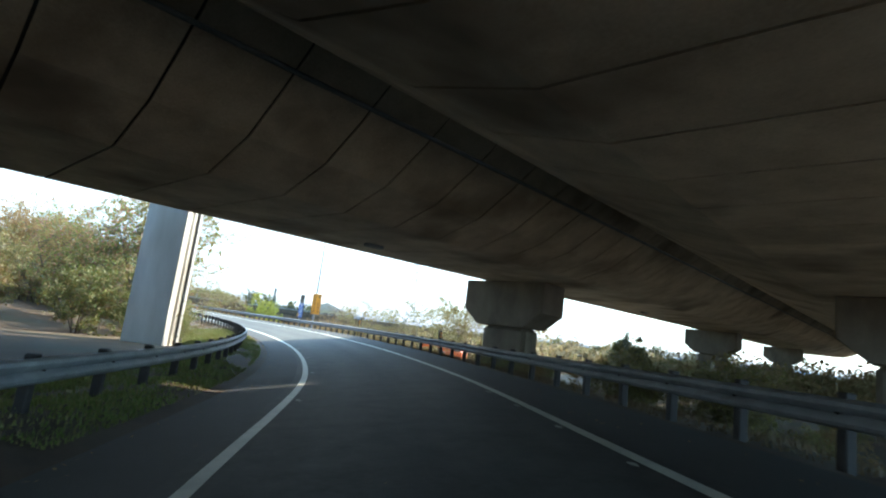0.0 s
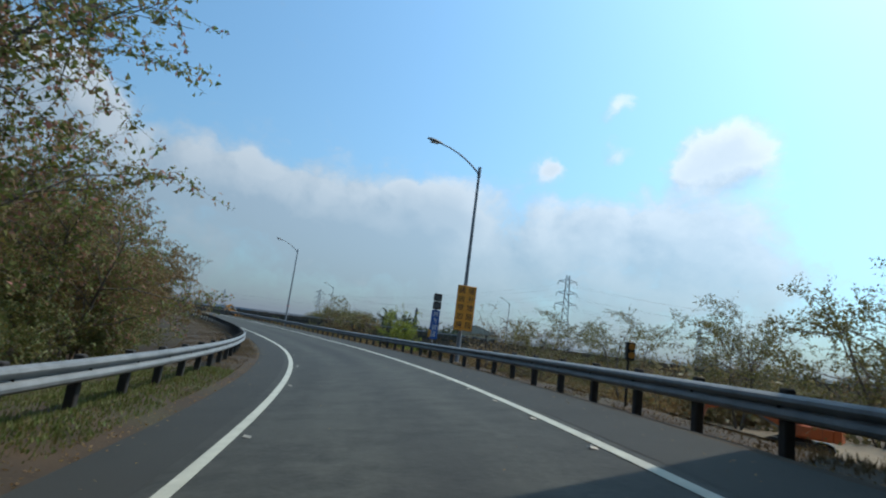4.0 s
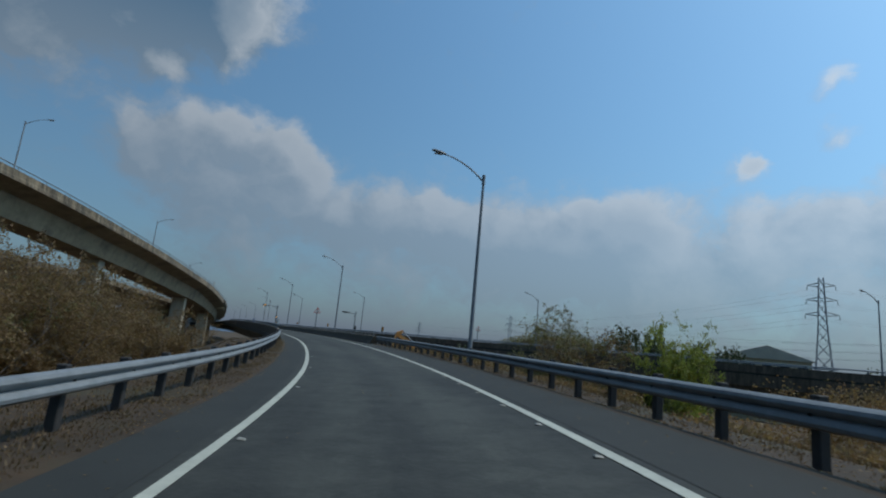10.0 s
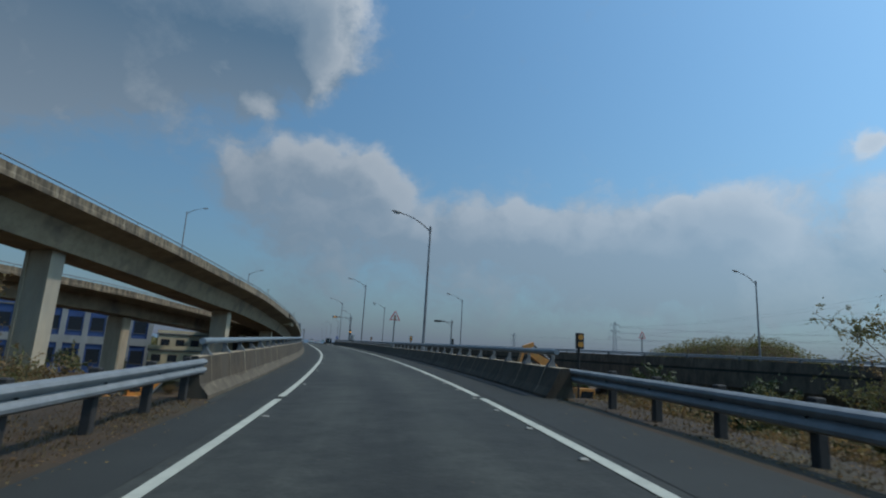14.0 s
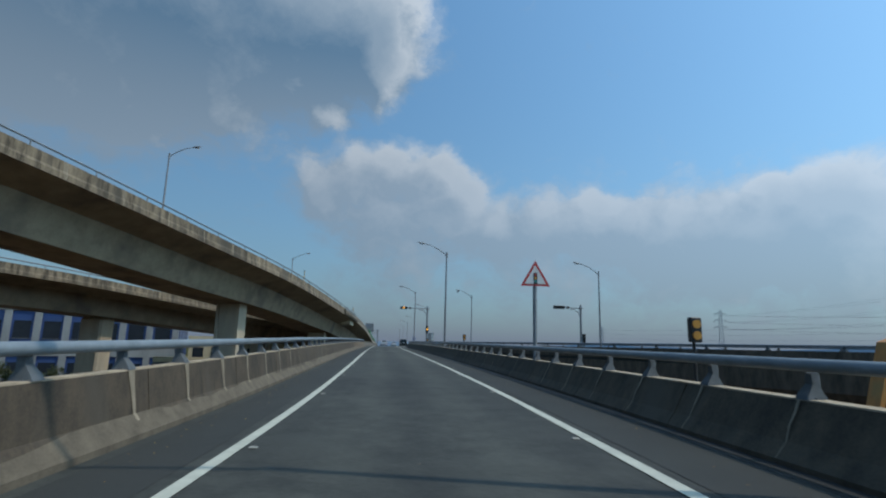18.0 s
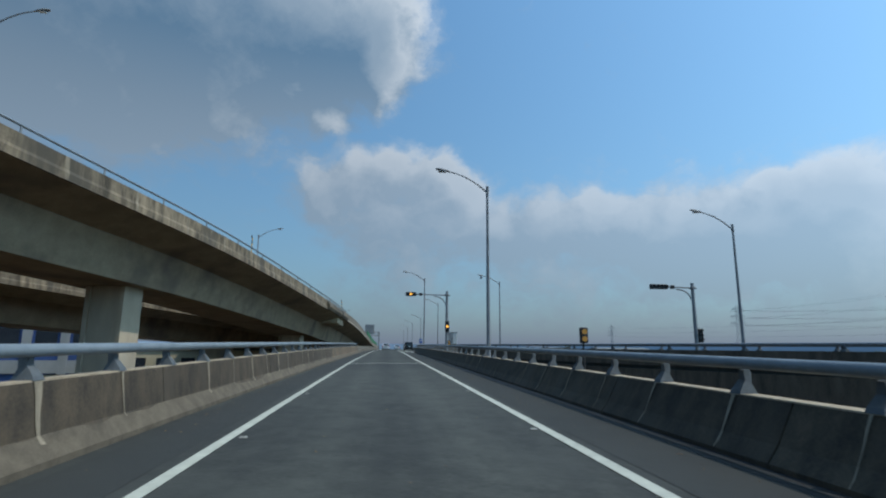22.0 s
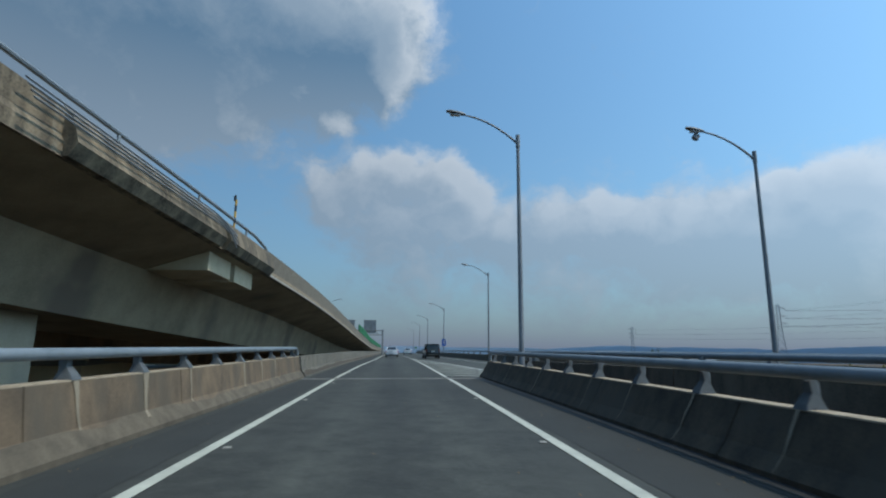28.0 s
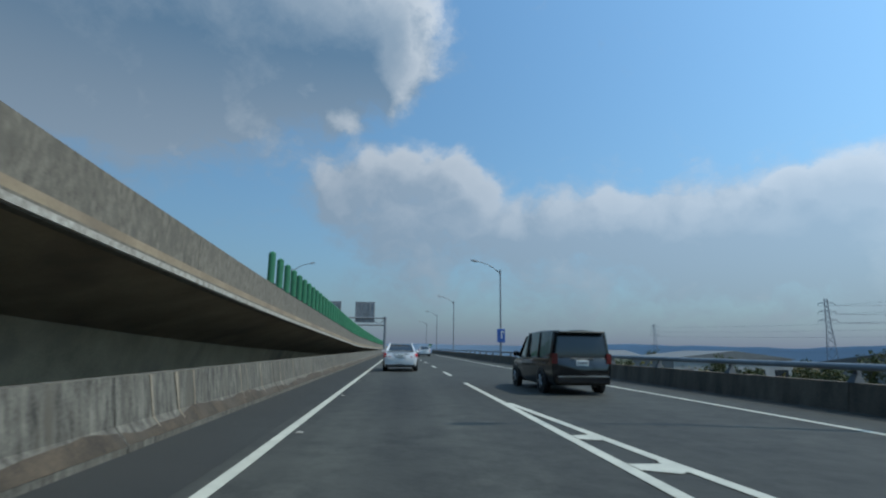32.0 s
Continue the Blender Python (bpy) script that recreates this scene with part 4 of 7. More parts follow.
for s in (88, 124, 161.5, 197.0, 228, 262, 296, 330):
    column(s, 4.9, 2.45, 1.55, flyover, BASE - 0.5)

# the joint at the flyover's last span: corbels, a wider parapet end and conduits
for a, b in ((231.4, 233.2), (233.6, 235.5)):
    part("corbel", Geo().sweep([[fly(q, 0.35, -0.72), fly(q, 0.35, 0.03), fly(q, 2.6, 0.03), fly(q, 2.6, -0.72)] for q in (a, b)]), CORBEL, flyover)
for a, b in ((224.2, 231.2), (231.5, 236.3)):
    part("parapet_end", Geo().sweep([[fly(q, -0.12, 0.0), fly(q, -0.30, 0.28), fly(q, -0.12, 0.85), fly(q, 0.1, 1.06), fly(q, 0.32, 1.06), fly(q, 0.2, 0.0)] for q in steps(a, b, 1.2)]), PARAPET, flyover)
for k in range(4):
    h = 0.55 + 0.13 * k
    g = Geo().tube([fly(s, -0.34 + 0.07 * k, h) for s in steps(223, 230.5, 2.5)] + [fly(231.4, -0.36 + 0.07 * k, h - 0.1), fly(231.7, -0.40, h - 0.45)], 0.022, 5)
    part("conduit", g, STEEL, flyover)
STRIPE_Y = material("warning_yellow", (0.55, 0.33, 0.03), (0.42, 0.25, 0.03), 0.6, scale=6, fine=40, bump=0.05)
for s0 in (204.0, 232.7):
    c = fly(s0, 0.15, 1.0)
    post = thing("delineator_post", "yellow and black striped steel post on the flyover parapet", "post", group="delineator posts", m=Matrix.Translation(c))
    for k in range(5):
        part("band", Geo().tube([(0, 0, 0.22 * k), (0, 0, 0.22 * k + 0.22)], 0.04, 8), BLACK if k % 2 else STRIPE_Y, post)
    part("reflector", Geo().box((0, -0.05, 1.15), (0.12, 0.04, 0.2), None, 0.01), BLACK, post)


# ---- a second, lower flyover behind ----
BACK = [(60, -100), (120, -66), (150, -52), (180, -38), (204, -27), (230, -18), (250, -14), (300, -13)]
BACK_Z = [(60, 10.8), (150, 7.4), (180, 6.5), (198, 6.0), (204, 5.55), (215, 4.95), (235, 4.0), (260, 3.0), (300, 2.0)]


def back(s, inward, h):
    q0, q1 = F(s - 2, smooth_table(BACK, s - 2), 0), F(s + 2, smooth_table(BACK, s + 2), 0)
    d = (q1 - q0).normalized()
    c = (q0 + q1) / 2 + Vector((-d.y, d.x, 0)) * inward
    return Vector((c.x, c.y, smooth_table(BACK_Z, s) + h))


second = thing("flyover_lower", "lower concrete flyover passing behind the first", "flyover", kind="structure")
g = Geo()
g.sweep([[back(s, 0.02, 0), back(s, 2.2, -0.6), back(s, 2.6, -2.5), back(s, 7, -2.5), back(s, 7.4, -0.6), back(s, 9.6, 0), back(s, 9.6, 0.3), back(s, 0.02, 0.3)] for s in steps(60, 300, 4)])
part("girder", g, WEB, second)
for s in steps(60, 296, 4):
    g = Geo()
    g.sweep([[back(q, 0, -0.02), back(q, 0, 0.3), back(q, 0.06, 0.42), back(q, 0.06, 0.95), back(q, 0.3, 0.95), back(q, 0.4, 0.31), back(q, 0.25, -0.02)] for q in (s + 0.01, s + 3.99)])
    part("parapet", g, PARAPET, second)
g = Geo()
g.tube([back(s, 0.18, 1.28) for s in steps(60, 298, 4)], 0.06, 6)
part("tube_rail", g, STEEL, second)
for s in steps(62, 298, 4):
    part("rail_post", Geo().tube([back(s, 0.18, 0.93), back(s, 0.18, 1.28)], 0.045, 5), RAIL, second)
for s in (95, 132, 168, 203, 236):
    c = back(s, 4.6, 0)
    t = back(s + 1, 4.6, 0) - back(s - 1, 4.6, 0)
    m = Matrix.Rotation(math.atan2(-t.x, t.y), 3, "Z")
    h = c.z - 2.5 - BASE + 0.5
    part("column", Geo().box((c.x, c.y, BASE - 0.5 + h / 2), (3.0, 1.8, h), m, 0.2), PALE_CONCRETE, second)


# ---- the overpass at the start: two box girders side by side ----
OV_D, OV_N = Vector((0.9045, 0.4265, 0.0)), Vector((-0.4265, 0.9045, 0.0))


def ov(along, off, z):
    p = OV_D * along + OV_N * off
    return Vector((p.x, p.y, z + 0.016 * along))


overpass = thing("overpass", "wide concrete road bridge of two box girders over the slip road", "bridge", kind="structure")
FAR_DECK = [(29.8, 6.9), (29.8, 6.08), (27.4, 5.48), (23.3, 3.74), (22.0, 3.45), (14.6, 3.45), (12.6, 4.2), (11.2, 5.2), (10.15, 6.05), (10.15, 6.22)]
NEAR_DECK = [(9.9, 6.22), (9.9, 6.05), (8.8, 5.2), (6.6, 4.1), (4.0, 3.45), (-6.5, 3.45), (-9.0, 4.6), (-12.0, 5.2), (-12.0, 6.5)]
for prof in (FAR_DECK, NEAR_DECK):
    a = -60.0
    while a < 150:
        w = 2.35 if -20 < a < 70 else 9.4
        g = Geo()
        g.sweep([[ov(x, o, z) for o, z in prof] for x in (a + 0.036, a + w - 0.036)])
        part("girder_segment", g, SOFFIT, overpass)
        a += w
# dark joint fill inside, a little behind the segments' faces
for prof in (FAR_DECK, NEAR_DECK):
    mo = sum(o for o, _ in prof) / len(prof)
    g = Geo()
    g.sweep([[ov(x, mo + (o - mo) * 0.99, 5.3 + (z - 5.3) * 0.97) for o, z in prof] for x in (-60, 150)])
    part("joint_fill", g, POST, overpass)
# parapets
for o in (29.6, -11.9):
    g = Geo()
    g.sweep([[ov(x, o + d, z) for d, z in ((0.15, 6.4), (0.15, 7.6), (-0.15, 7.6), (-0.15, 6.4))] for x in (-60, 150)])
    part("parapet", g, PARAPET, overpass)
# the slot between the decks is sealed but for a few gaps that let the light in
for a, b in ((-60, 9.4), (13.0, 23.4), (45.0, 53.0), (60.0, 150)):
    part("joint_seal", Geo().sweep([[ov(x, 9.82, 6.12), ov(x, 10.23, 6.12), ov(x, 10.23, 6.2), ov(x, 9.82, 6.2)] for x in (a, b)]), BLACK, overpass)
for a, b in ((9.4, 13.0), (23.4, 45.0), (53.0, 60.0)):
    part("joint_seal", Geo().sweep([[ov(x, 9.82, 6.12), ov(x, 9.99, 6.12), ov(x, 9.99, 6.2), ov(x, 9.82, 6.2)] for x in (a, b)]), BLACK, overpass)
g = Geo().tube([ov(x, 10.75, 5.45) for x in (-60, 0, 60, 150)], 0.07, 8)
part("drain_pipe", g, POLE, overpass)
# brackets under the far edge, lamp on the girder's bottom
for x in (7.0, 16.5, 26.0, 35.5):
    g = Geo()
    g.tube([ov(x, 29.7, 6.2), ov(x, 29.7, 5.80), ov(x, 28.4, 5.80)], 0.04, 6)
    g.tube([ov(x, 29.6, 5.80), ov(x, 27.6, 5.38)], 0.03, 6)
    part("cable_bracket", g, POLE, overpass)
for x in (15.6, 48.0):
    part("soffit_lamp", Geo().box(ov(x, 19.0, 3.36), (0.9, 0.45, 0.16), Matrix.Rotation(math.atan2(OV_D.y, OV_D.x), 3, "Z"), 0.03), POLE, overpass)

CAP = [(-3.1, 3.42), (-3.1, 1.5), (-1.85, 0.5), (1.85, 0.5), (3.1, 1.5), (3.1, 3.42)]


def pier(along, off):
    root = thing("bridge_pier", "concrete pier with an octagonal cap under the overpass", "pier", group="piers under the overpass")
    c = ov(along, off, 0)
    root.matrix_basis = Matrix.Translation((c.x, c.y, 0)) @ Matrix.Rotation(math.atan2(OV_N.y, OV_N.x), 4, "Z")
    dz = 0.016 * along
    g = Geo()
    rings = []
    for y, k in ((-1.3, 0.97), (-1.24, 1.0), (1.24, 1.0), (1.3, 0.97)):
        rings.append([(x * k, y, 2.2 + (z - 2.2) * k + dz) for x, z in CAP])
    g.sweep(rings)
    part("cap", g, CONCRETE, root)
    part("shaft", Geo().box((0, 0, (0.52 + dz - 4.2) / 2), (3.4, 1.8, 0.52 + dz + 4.2), None, 0.25), CONCRETE, root)
    for x in (-1.5, 1.5):
        part("bearing", Geo().box((x, 0, 3.45 + dz), (0.7, 0.7, 0.14)), BLACK, root)
    part("downpipe", Geo().tube([(0.1, -1.34, -3.5), (0.1, -1.34, 3.3 + dz)], 0.05, 6), POLE, root)
    return root


for x in (29.4, 74.8, 120.3):
    pier(x, 20.5)
for x in (31.0, 76.5, 122.0):
    pier(x, 0.0)

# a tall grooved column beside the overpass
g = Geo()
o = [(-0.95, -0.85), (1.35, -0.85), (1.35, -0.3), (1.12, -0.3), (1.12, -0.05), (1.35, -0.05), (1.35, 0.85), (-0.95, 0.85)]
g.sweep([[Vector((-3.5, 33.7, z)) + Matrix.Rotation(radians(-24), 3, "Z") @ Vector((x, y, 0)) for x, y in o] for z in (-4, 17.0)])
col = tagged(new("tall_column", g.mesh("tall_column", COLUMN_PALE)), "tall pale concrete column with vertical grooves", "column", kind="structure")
m = Matrix.Rotation(radians(-24), 3, "Z")
g = Geo().tube([Vector((-3.5, 33.7, z)) + m @ Vector((1.42, 0.35, 0)) for z in (-3.6, 17)], 0.06, 8)
pipe = part("downpipe", g, POLE, col)
for z in range(-2, 16, 2):
    c = Vector((-3.5, 33.7, z)) + m @ Vector((1.42, 0.35, 0))
    part("clamp", Geo().box(c, (0.2, 0.06, 0.06), m), POST, pipe)


# ---- street lamps ----
LAMP_GLASS = material("lamp_glass", (0.55, 0.56, 0.55), (0.45, 0.45, 0.45), 0.3, scale=8, fine=30, bump=0)


def street_lamp(arm=2.75, height=9.6, head="flat"):
    root = thing("street_lamp", "tall grey steel street lamp with one curved arm", "street lamp", group="street lamps")
    g = Geo().tube([(0, 0, 0), (0, 0, 2.5), (0, 0, height)], [0.115, 0.10, 0.062], 12)
    part("pole", g, POLE, root, smooth=True)
    part("base_plate", Geo().box((0, 0, 0.02), (0.42, 0.42, 0.04), None, 0.01), POLE, root)
    pts = [(-arm * u, 0, height - 0.25 + 1.16 * (1 - (1 - u) ** 2.2)) for u in (0, 0.08, 0.18, 0.3, 0.45, 0.62, 0.78)]
    part("arm", Geo().tube(pts, [0.05, 0.048, 0.045, 0.042, 0.04, 0.038, 0.036], 8), POLE, root, smooth=True)
    part("collar", Geo().tube([(0, 0, height - 0.4), (0, 0, height + 0.12)], 0.085, 10), POLE, root, smooth=True)
    x0, z0 = -arm * 0.76, height + 0.87
    g = Geo()
    rings = []
    for u, w, h in ((0, 0.05, 0.05), (0.12, 0.10, 0.085), (0.35, 0.14, 0.10), (0.62, 0.14, 0.09), (0.78, 0.08, 0.05)):
        rings.append([(x0 - u, w * math.cos(k * math.pi / 5), z0 + 0.16 * u + h * math.sin(k * math.pi / 5) * (1 if k < 5 else 0.45)) for k in range(10)])
    g.sweep(rings)
    hd = part("lamp_head", g, POLE, root, smooth=True)
    part("lens", Geo().box((x0 - 0.42, 0, z0 - 0.03), (0.42, 0.19, 0.04), None, 0.015), LAMP_GLASS, hd)
    if head == "camera":
        part("floodlight", Geo().box((x0 - 0.35, 0.05, z0 - 0.22), (0.26, 0.2, 0.3), Matrix.Rotation(radians(30), 3, "Y"), 0.05), POLE, root)
    return root


lamp = street_lamp()
floodlamp = street_lamp(head="camera")


def stand(ob, s, lat, z, first=None):
    """Stand a thing, built facing the traffic, at the roadside."""
    p = F(s, lat, z)
    m = Matrix.Translation(p) @ Matrix.Rotation(radians(heading(s)), 4, "Z")
    if first:
        ob.matrix_basis = m @ Matrix.Diagonal((*ob.scale, 1))
        return ob
    return copy_thing(ob, m)


stand(lamp, 57.5, 5.53, -1.15, True)
for s, l, z in ((100.7, 5.55, -1.0), (145.8, 4.62, -0.55), (192.8, 5.3, 0.35), (311.6, 9.5, -0.15), (352, 9.2, 0.3), (392, 9.2, 0.5), (440, 9.2, 0.5),
                (154.9, 41.6, -0.2), (118, 60.5, -0.2), (197.0, 22.6, -0.25)):
    stand(lamp, s, l, z)
stand(lamp, 233.2, 4.77, 0.5)
stand(lamp, 268.6, 10.0, 0.25)
stand(floodlamp, 233.0, 14.6, 0.2, True)
# those on the flyover, on its far side
for s, inw in ((108, 10.0), (150, 10.0), (191.6, 10.0), (229.8, 10.2), (330, 10.2)):
    p = fly(s, inw, 1.0)
    copy_thing(lamp, Matrix.Translation((p.x, p.y, p.z + (0.4 if s < 200 else -0.9))) @ Matrix.Rotation(radians(heading(s) + 180), 4, "Z"))


# ---- signs ----
def text_mesh(body, size):
    cu = bpy.data.curves.new("lettering", "FONT")
    cu.body, cu.size, cu.align_x, cu.align_y, cu.extrude = body, size, "CENTER", "CENTER", 0.002
    ob = bpy.data.objects.new("lettering", cu)
    scene.collection.objects.link(ob)
    bpy.context.view_layer.update()
    me = bpy.data.meshes.new_from_object(ob.evaluated_get(bpy.context.evaluated_depsgraph_get()))
    bpy.data.objects.remove(ob)
    return me


def lettering(body, size, mat, parent, x, z, y, stretch=1.0):
    """Characters one below another, on a face that looks along -y."""
    for i, ch in enumerate(body):
        me = text_mesh(ch, size)
        me.transform(Matrix.Translation((x, y, z - i * size * stretch)) @ Matrix.Rotation(radians(90), 4, "X"))
        me.materials.clear()
        me.materials.append(mat)
        part("character", me, mat, parent)


YELLOW = material("yellow_sign", (0.80, 0.305, 0.025), (0.66, 0.24, 0.02), 0.55, scale=2, fine=30, bump=0.03)
BLUE = material("blue_sign", (0.02, 0.09, 0.32), (0.015, 0.06, 0.22), 0.5, scale=2, fine=30, bump=0.03)
RED = material("red_sign", (0.45, 0.045, 0.04), (0.36, 0.03, 0.03), 0.5, scale=2, fine=30, bump=0.03)
WHITE = material("white_sign", (0.62, 0.62, 0.60), (0.5, 0.5, 0.48), 0.5, scale=2, fine=30, bump=0.03)
GREEN = material("green_plastic", (0.02, 0.16, 0.07), (0.012, 0.10, 0.045), 0.55, scale=3, fine=30, bump=0.05)
AMBER = lamp_glow("amber_lamp", (0.95, 0.45, 0.06), 1.6)
DULL_AMBER = material("dull_amber_lens", (0.55, 0.26, 0.04), (0.42, 0.19, 0.03), 0.35, scale=6, fine=40, bump=0.02)
LAMP_FACE = material("dull_lamp_face", (0.085, 0.085, 0.078), (0.05, 0.05, 0.046), 0.4, scale=6, fine=40, bump=0.03)
DULL_RED = material("dull_red_lens", (0.40, 0.06, 0.04), (0.28, 0.04, 0.03), 0.35, scale=6, fine=40, bump=0.02)
DULL_GREEN = material("dull_green_lens", (0.03, 0.22, 0.20), (0.02, 0.15, 0.14), 0.35, scale=6, fine=40, bump=0.02)


def disc(x, y, z, r, t=0.02, n=18):
    return Geo().tube([(x, y, z), (x, y - t, z)], r, n)


def place_sign(root, s, lat, z, turn=0.0):
    p = F(s, lat, z)
    root.matrix_basis = Matrix.Translation(p) @ Matrix.Rotation(radians(heading(s) + turn), 4, "Z")


sign = thing("warning_board", "tall yellow road sign with dark lettering on a lamp post", "road sign")
part("board", Geo().box((0, 0, 3.05), (0.95, 0.04, 2.15), None, 0.012), YELLOW, sign)
for x, body in ((0.235, "緩升坡路段"), (-0.235, "請依限加速")):
    lettering(body, 0.34, BLACK, sign, x, 3.86, -0.026, 1.2)
part("rim", Geo().tube([(-0.46, -0.02, 2.0), (0.46, -0.02, 2.0), (0.46, -0.02, 4.1), (-0.46, -0.02, 4.1), (-0.46, -0.02, 2.0)], 0.012, 5), BLACK, sign)
for z in (2.5, 3.6):
    part("clamp", Geo().box((0, 0.09, z), (0.3, 0.12, 0.06)), POLE, sign)
place_sign(sign, 57.2, 5.53, -1.62)

sign = thing("meter_ahead_sign", "narrow blue sign under two square lamps on a post", "road sign")
part("post", Geo().tube([(0, 0.07, 0), (0, 0.07, 3.8)], 0.05, 10), POLE, sign)
part("board", Geo().box((0, 0, 2.25), (0.5, 0.03, 1.65), None, 0.01), BLUE, sign)
lettering("前方號誌", 0.33, WHITE, sign, 0, 2.83, -0.02, 1.15)
for z in (3.34, 3.80):
    lampbox = part("lamp_box", Geo().box((0, 0, z), (0.44, 0.18, 0.42), None, 0.03), BLACK, sign)
    part("lens", Geo().box((0, -0.088, z), (0.33, 0.02, 0.31), None, 0.01), LAMP_FACE, lampbox, "dull grey lamp face")
    for x in (-0.2, 0.2):
        part("bezel", Geo().box((x, -0.11, z), (0.03, 0.06, 0.42), None, 0.005), BLACK, lampbox)
    part("bezel", Geo().box((0, -0.11, z + 0.2), (0.44, 0.06, 0.03), None, 0.005), BLACK, lampbox)
part("marker", Geo().box((-0.26, -0.02, 1.72), (0.16, 0.05, 0.42), None, 0.02), DULL_AMBER, sign)
place_sign(sign, 62.3, 5.84, -1.62)

TRI = [(0.0, 0.866 * 2 / 3), (-0.5, -0.866 / 3), (0.5, -0.866 / 3)]


def triangle(k, y0, y1, cx, cz):
    return Geo().sweep([[(cx + x * k, y, cz + z * k) for x, z in TRI] for y in (y0, y1)])


def signal_sign():
    root = thing("signal_ahead_sign", "red-rimmed triangular sign with a traffic light picture", "road sign", group="signal ahead signs")
    part("post", Geo().tube([(0, 0.08, -1.2), (0, 0.08, 3.5)], 0.075, 12), STEEL, root, smooth=True)
    for z in (1.9, 2.7):
        part("band", Geo().tube([(0, 0.08, z), (0, 0.08, z + 0.04)], 0.082, 12), POLE, root)
    rim = part("rim", triangle(1.08, 0.0, -0.02, 0, 3.55), RED, root)
    part("field", triangle(0.80, -0.021, -0.025, 0, 3.545), WHITE, root)
    part("picture", Geo().box((0.0, -0.029, 3.52), (0.14, 0.006, 0.40)), BLACK, root)
    for z, m in ((3.65, DULL_RED), (3.53, DULL_AMBER), (3.41, DULL_GREEN)):
        part("picture_lamp", disc(0.0, -0.033, z, 0.052, 0.004), m, root)
    return root


tri = signal_sign()
stand(tri, 160.6, 4.72, -0.1, True)
stand(tri, 168.0, 37.5, 0.2)


def signal_head(n, horizontal):
    """A row of lamps in a black housing, looking along -y."""
    root_geo = Geo()
    w = 0.33 * n
    root_geo.box((0, 0, 0), (w, 0.22, 0.36) if horizontal else (0.36, 0.22, w), None, 0.03)
    lenses = []
    for i in range(n):
        c = (i - (n - 1) / 2) * 0.33
        x, z = (c, 0) if horizontal else (0, -c)
        lenses.append((x, z))
    return root_geo, lenses


def meter_signal(arm, heads):
    root = thing("meter_signal", "ramp signal on a grey mast with an arm and amber lights", "traffic light", group="ramp signals")
    part("mast", Geo().tube([(0, 0, -1.5), (0, 0, 6.1)], [0.16, 0.115], 12), STEEL, root, smooth=True)
    part("arm", Geo().tube([(0.3, 0, 5.72), (0, 0, 5.74), (-arm, 0, 5.78)], 0.055, 10), STEEL, root, smooth=True)
    part("brace", Geo().tube([(0, 0, 4.5), (-0.12, 0, 4.9), (-0.35, 0, 5.3), (-0.75, 0, 5.55), (-1.25, 0, 5.62)], 0.05, 8), STEEL, root, smooth=True)
    part("clamp", Geo().box((0, 0, 5.74), (0.3, 0.3, 0.2), None, 0.03), POLE, root)
    for horizontal, n, c, lit in heads:
        geo, lenses = signal_head(n, horizontal)
        ob = part("signal_head", geo.mesh("signal_head", BLACK), BLACK, root)
        ob.location = c
        for i, (x, z) in enumerate(lenses):
            part("lens", disc(x, -0.11, z, 0.115), AMBER if i == lit else BLACK, ob)
            part("visor", Geo().sweep([[(x + 0.14 * math.cos(a), y, z + 0.14 * math.sin(a)) for a in [math.pi * k / 8 for k in range(9)]] for y in (-0.1, -0.27)], closed=False), BLACK, ob)
    part("spacer", Geo().box((-arm + 0.55, 0, 5.78), (0.3, 0.2, 0.26), None, 0.03), BLACK, root)
    return root


sig = meter_signal(3.0, [(True, 3, (-3.35, 0, 5.78), 1), (False, 3, (0.0, -0.26, 2.85), 1)])
sig.scale = (0.88, 0.88, 0.88)
stand(sig, 208.12, 4.87, 0.5, True)
sig2 = meter_signal(2.1, [(True, 4, (-2.6, 0, 5.78), 9), (False, 3, (0.32, 0.0, 2.3), 9)])
tagged(sig2, "unlit ramp signal on a grey mast with an arm")
stand(sig2, 201.5, 22.2, 0.0, True)

cab = thing("control_cabinet", "grey steel signal control cabinet on a stand behind the barrier", "cabinet")
part("body", Geo().box((0, 0, 1.62), (0.78, 0.5, 0.95), None, 0.02), material("cabinet_grey", (0.42, 0.45, 0.45), (0.36, 0.38, 0.38), 0.5, scale=2, fine=30, bump=0.04), cab)
part("roof", Geo().box((0, 0, 2.11), (0.86, 0.58, 0.05), None, 0.015), STEEL, cab)
d = part("door", Geo().box((-0.16, -0.256, 1.62), (0.42, 0.02, 0.86), None, 0.008), STEEL, cab)
part("handle", Geo().box((0.0, -0.28, 1.6), (0.14, 0.03, 0.04)), BLACK, d)
part("plinth", Geo().box((0, 0, 0.1), (0.6, 0.4, 2.1)), CONCRETE, cab)
place_sign(cab, 210.5, 5.6, 0.5)


def amber_unit():
    root = thing("warning_lamp", "two round amber lamps in a black box on a short post", "warning lamp", group="amber warning lamps")
    part("post", Geo().tube([(0, 0.05, -0.9), (0, 0.05, 0.55)], 0.028, 8), POST, root)
    b = part("housing", Geo().box((0, 0, 0.72), (0.19, 0.12, 0.40), None, 0.015), BLACK, root)
    for z in (0.63, 0.81):
        part("lens", disc(0, -0.06, z, 0.068), DULL_AMBER, b)
    return root


amb = amber_unit()
stand(amb, 150.25, 4.47, 0.53, True)
for s, l, z in ((178.3, 4.9, 0.86), (206.0, 4.8, 0.95), (27.2, 5.25, -0.80), (43.8, 5.2, -0.65), (79.4, 5.8, -0.72), (122.0, 4.9, 0.1)):
    stand(amb, s, l, z)

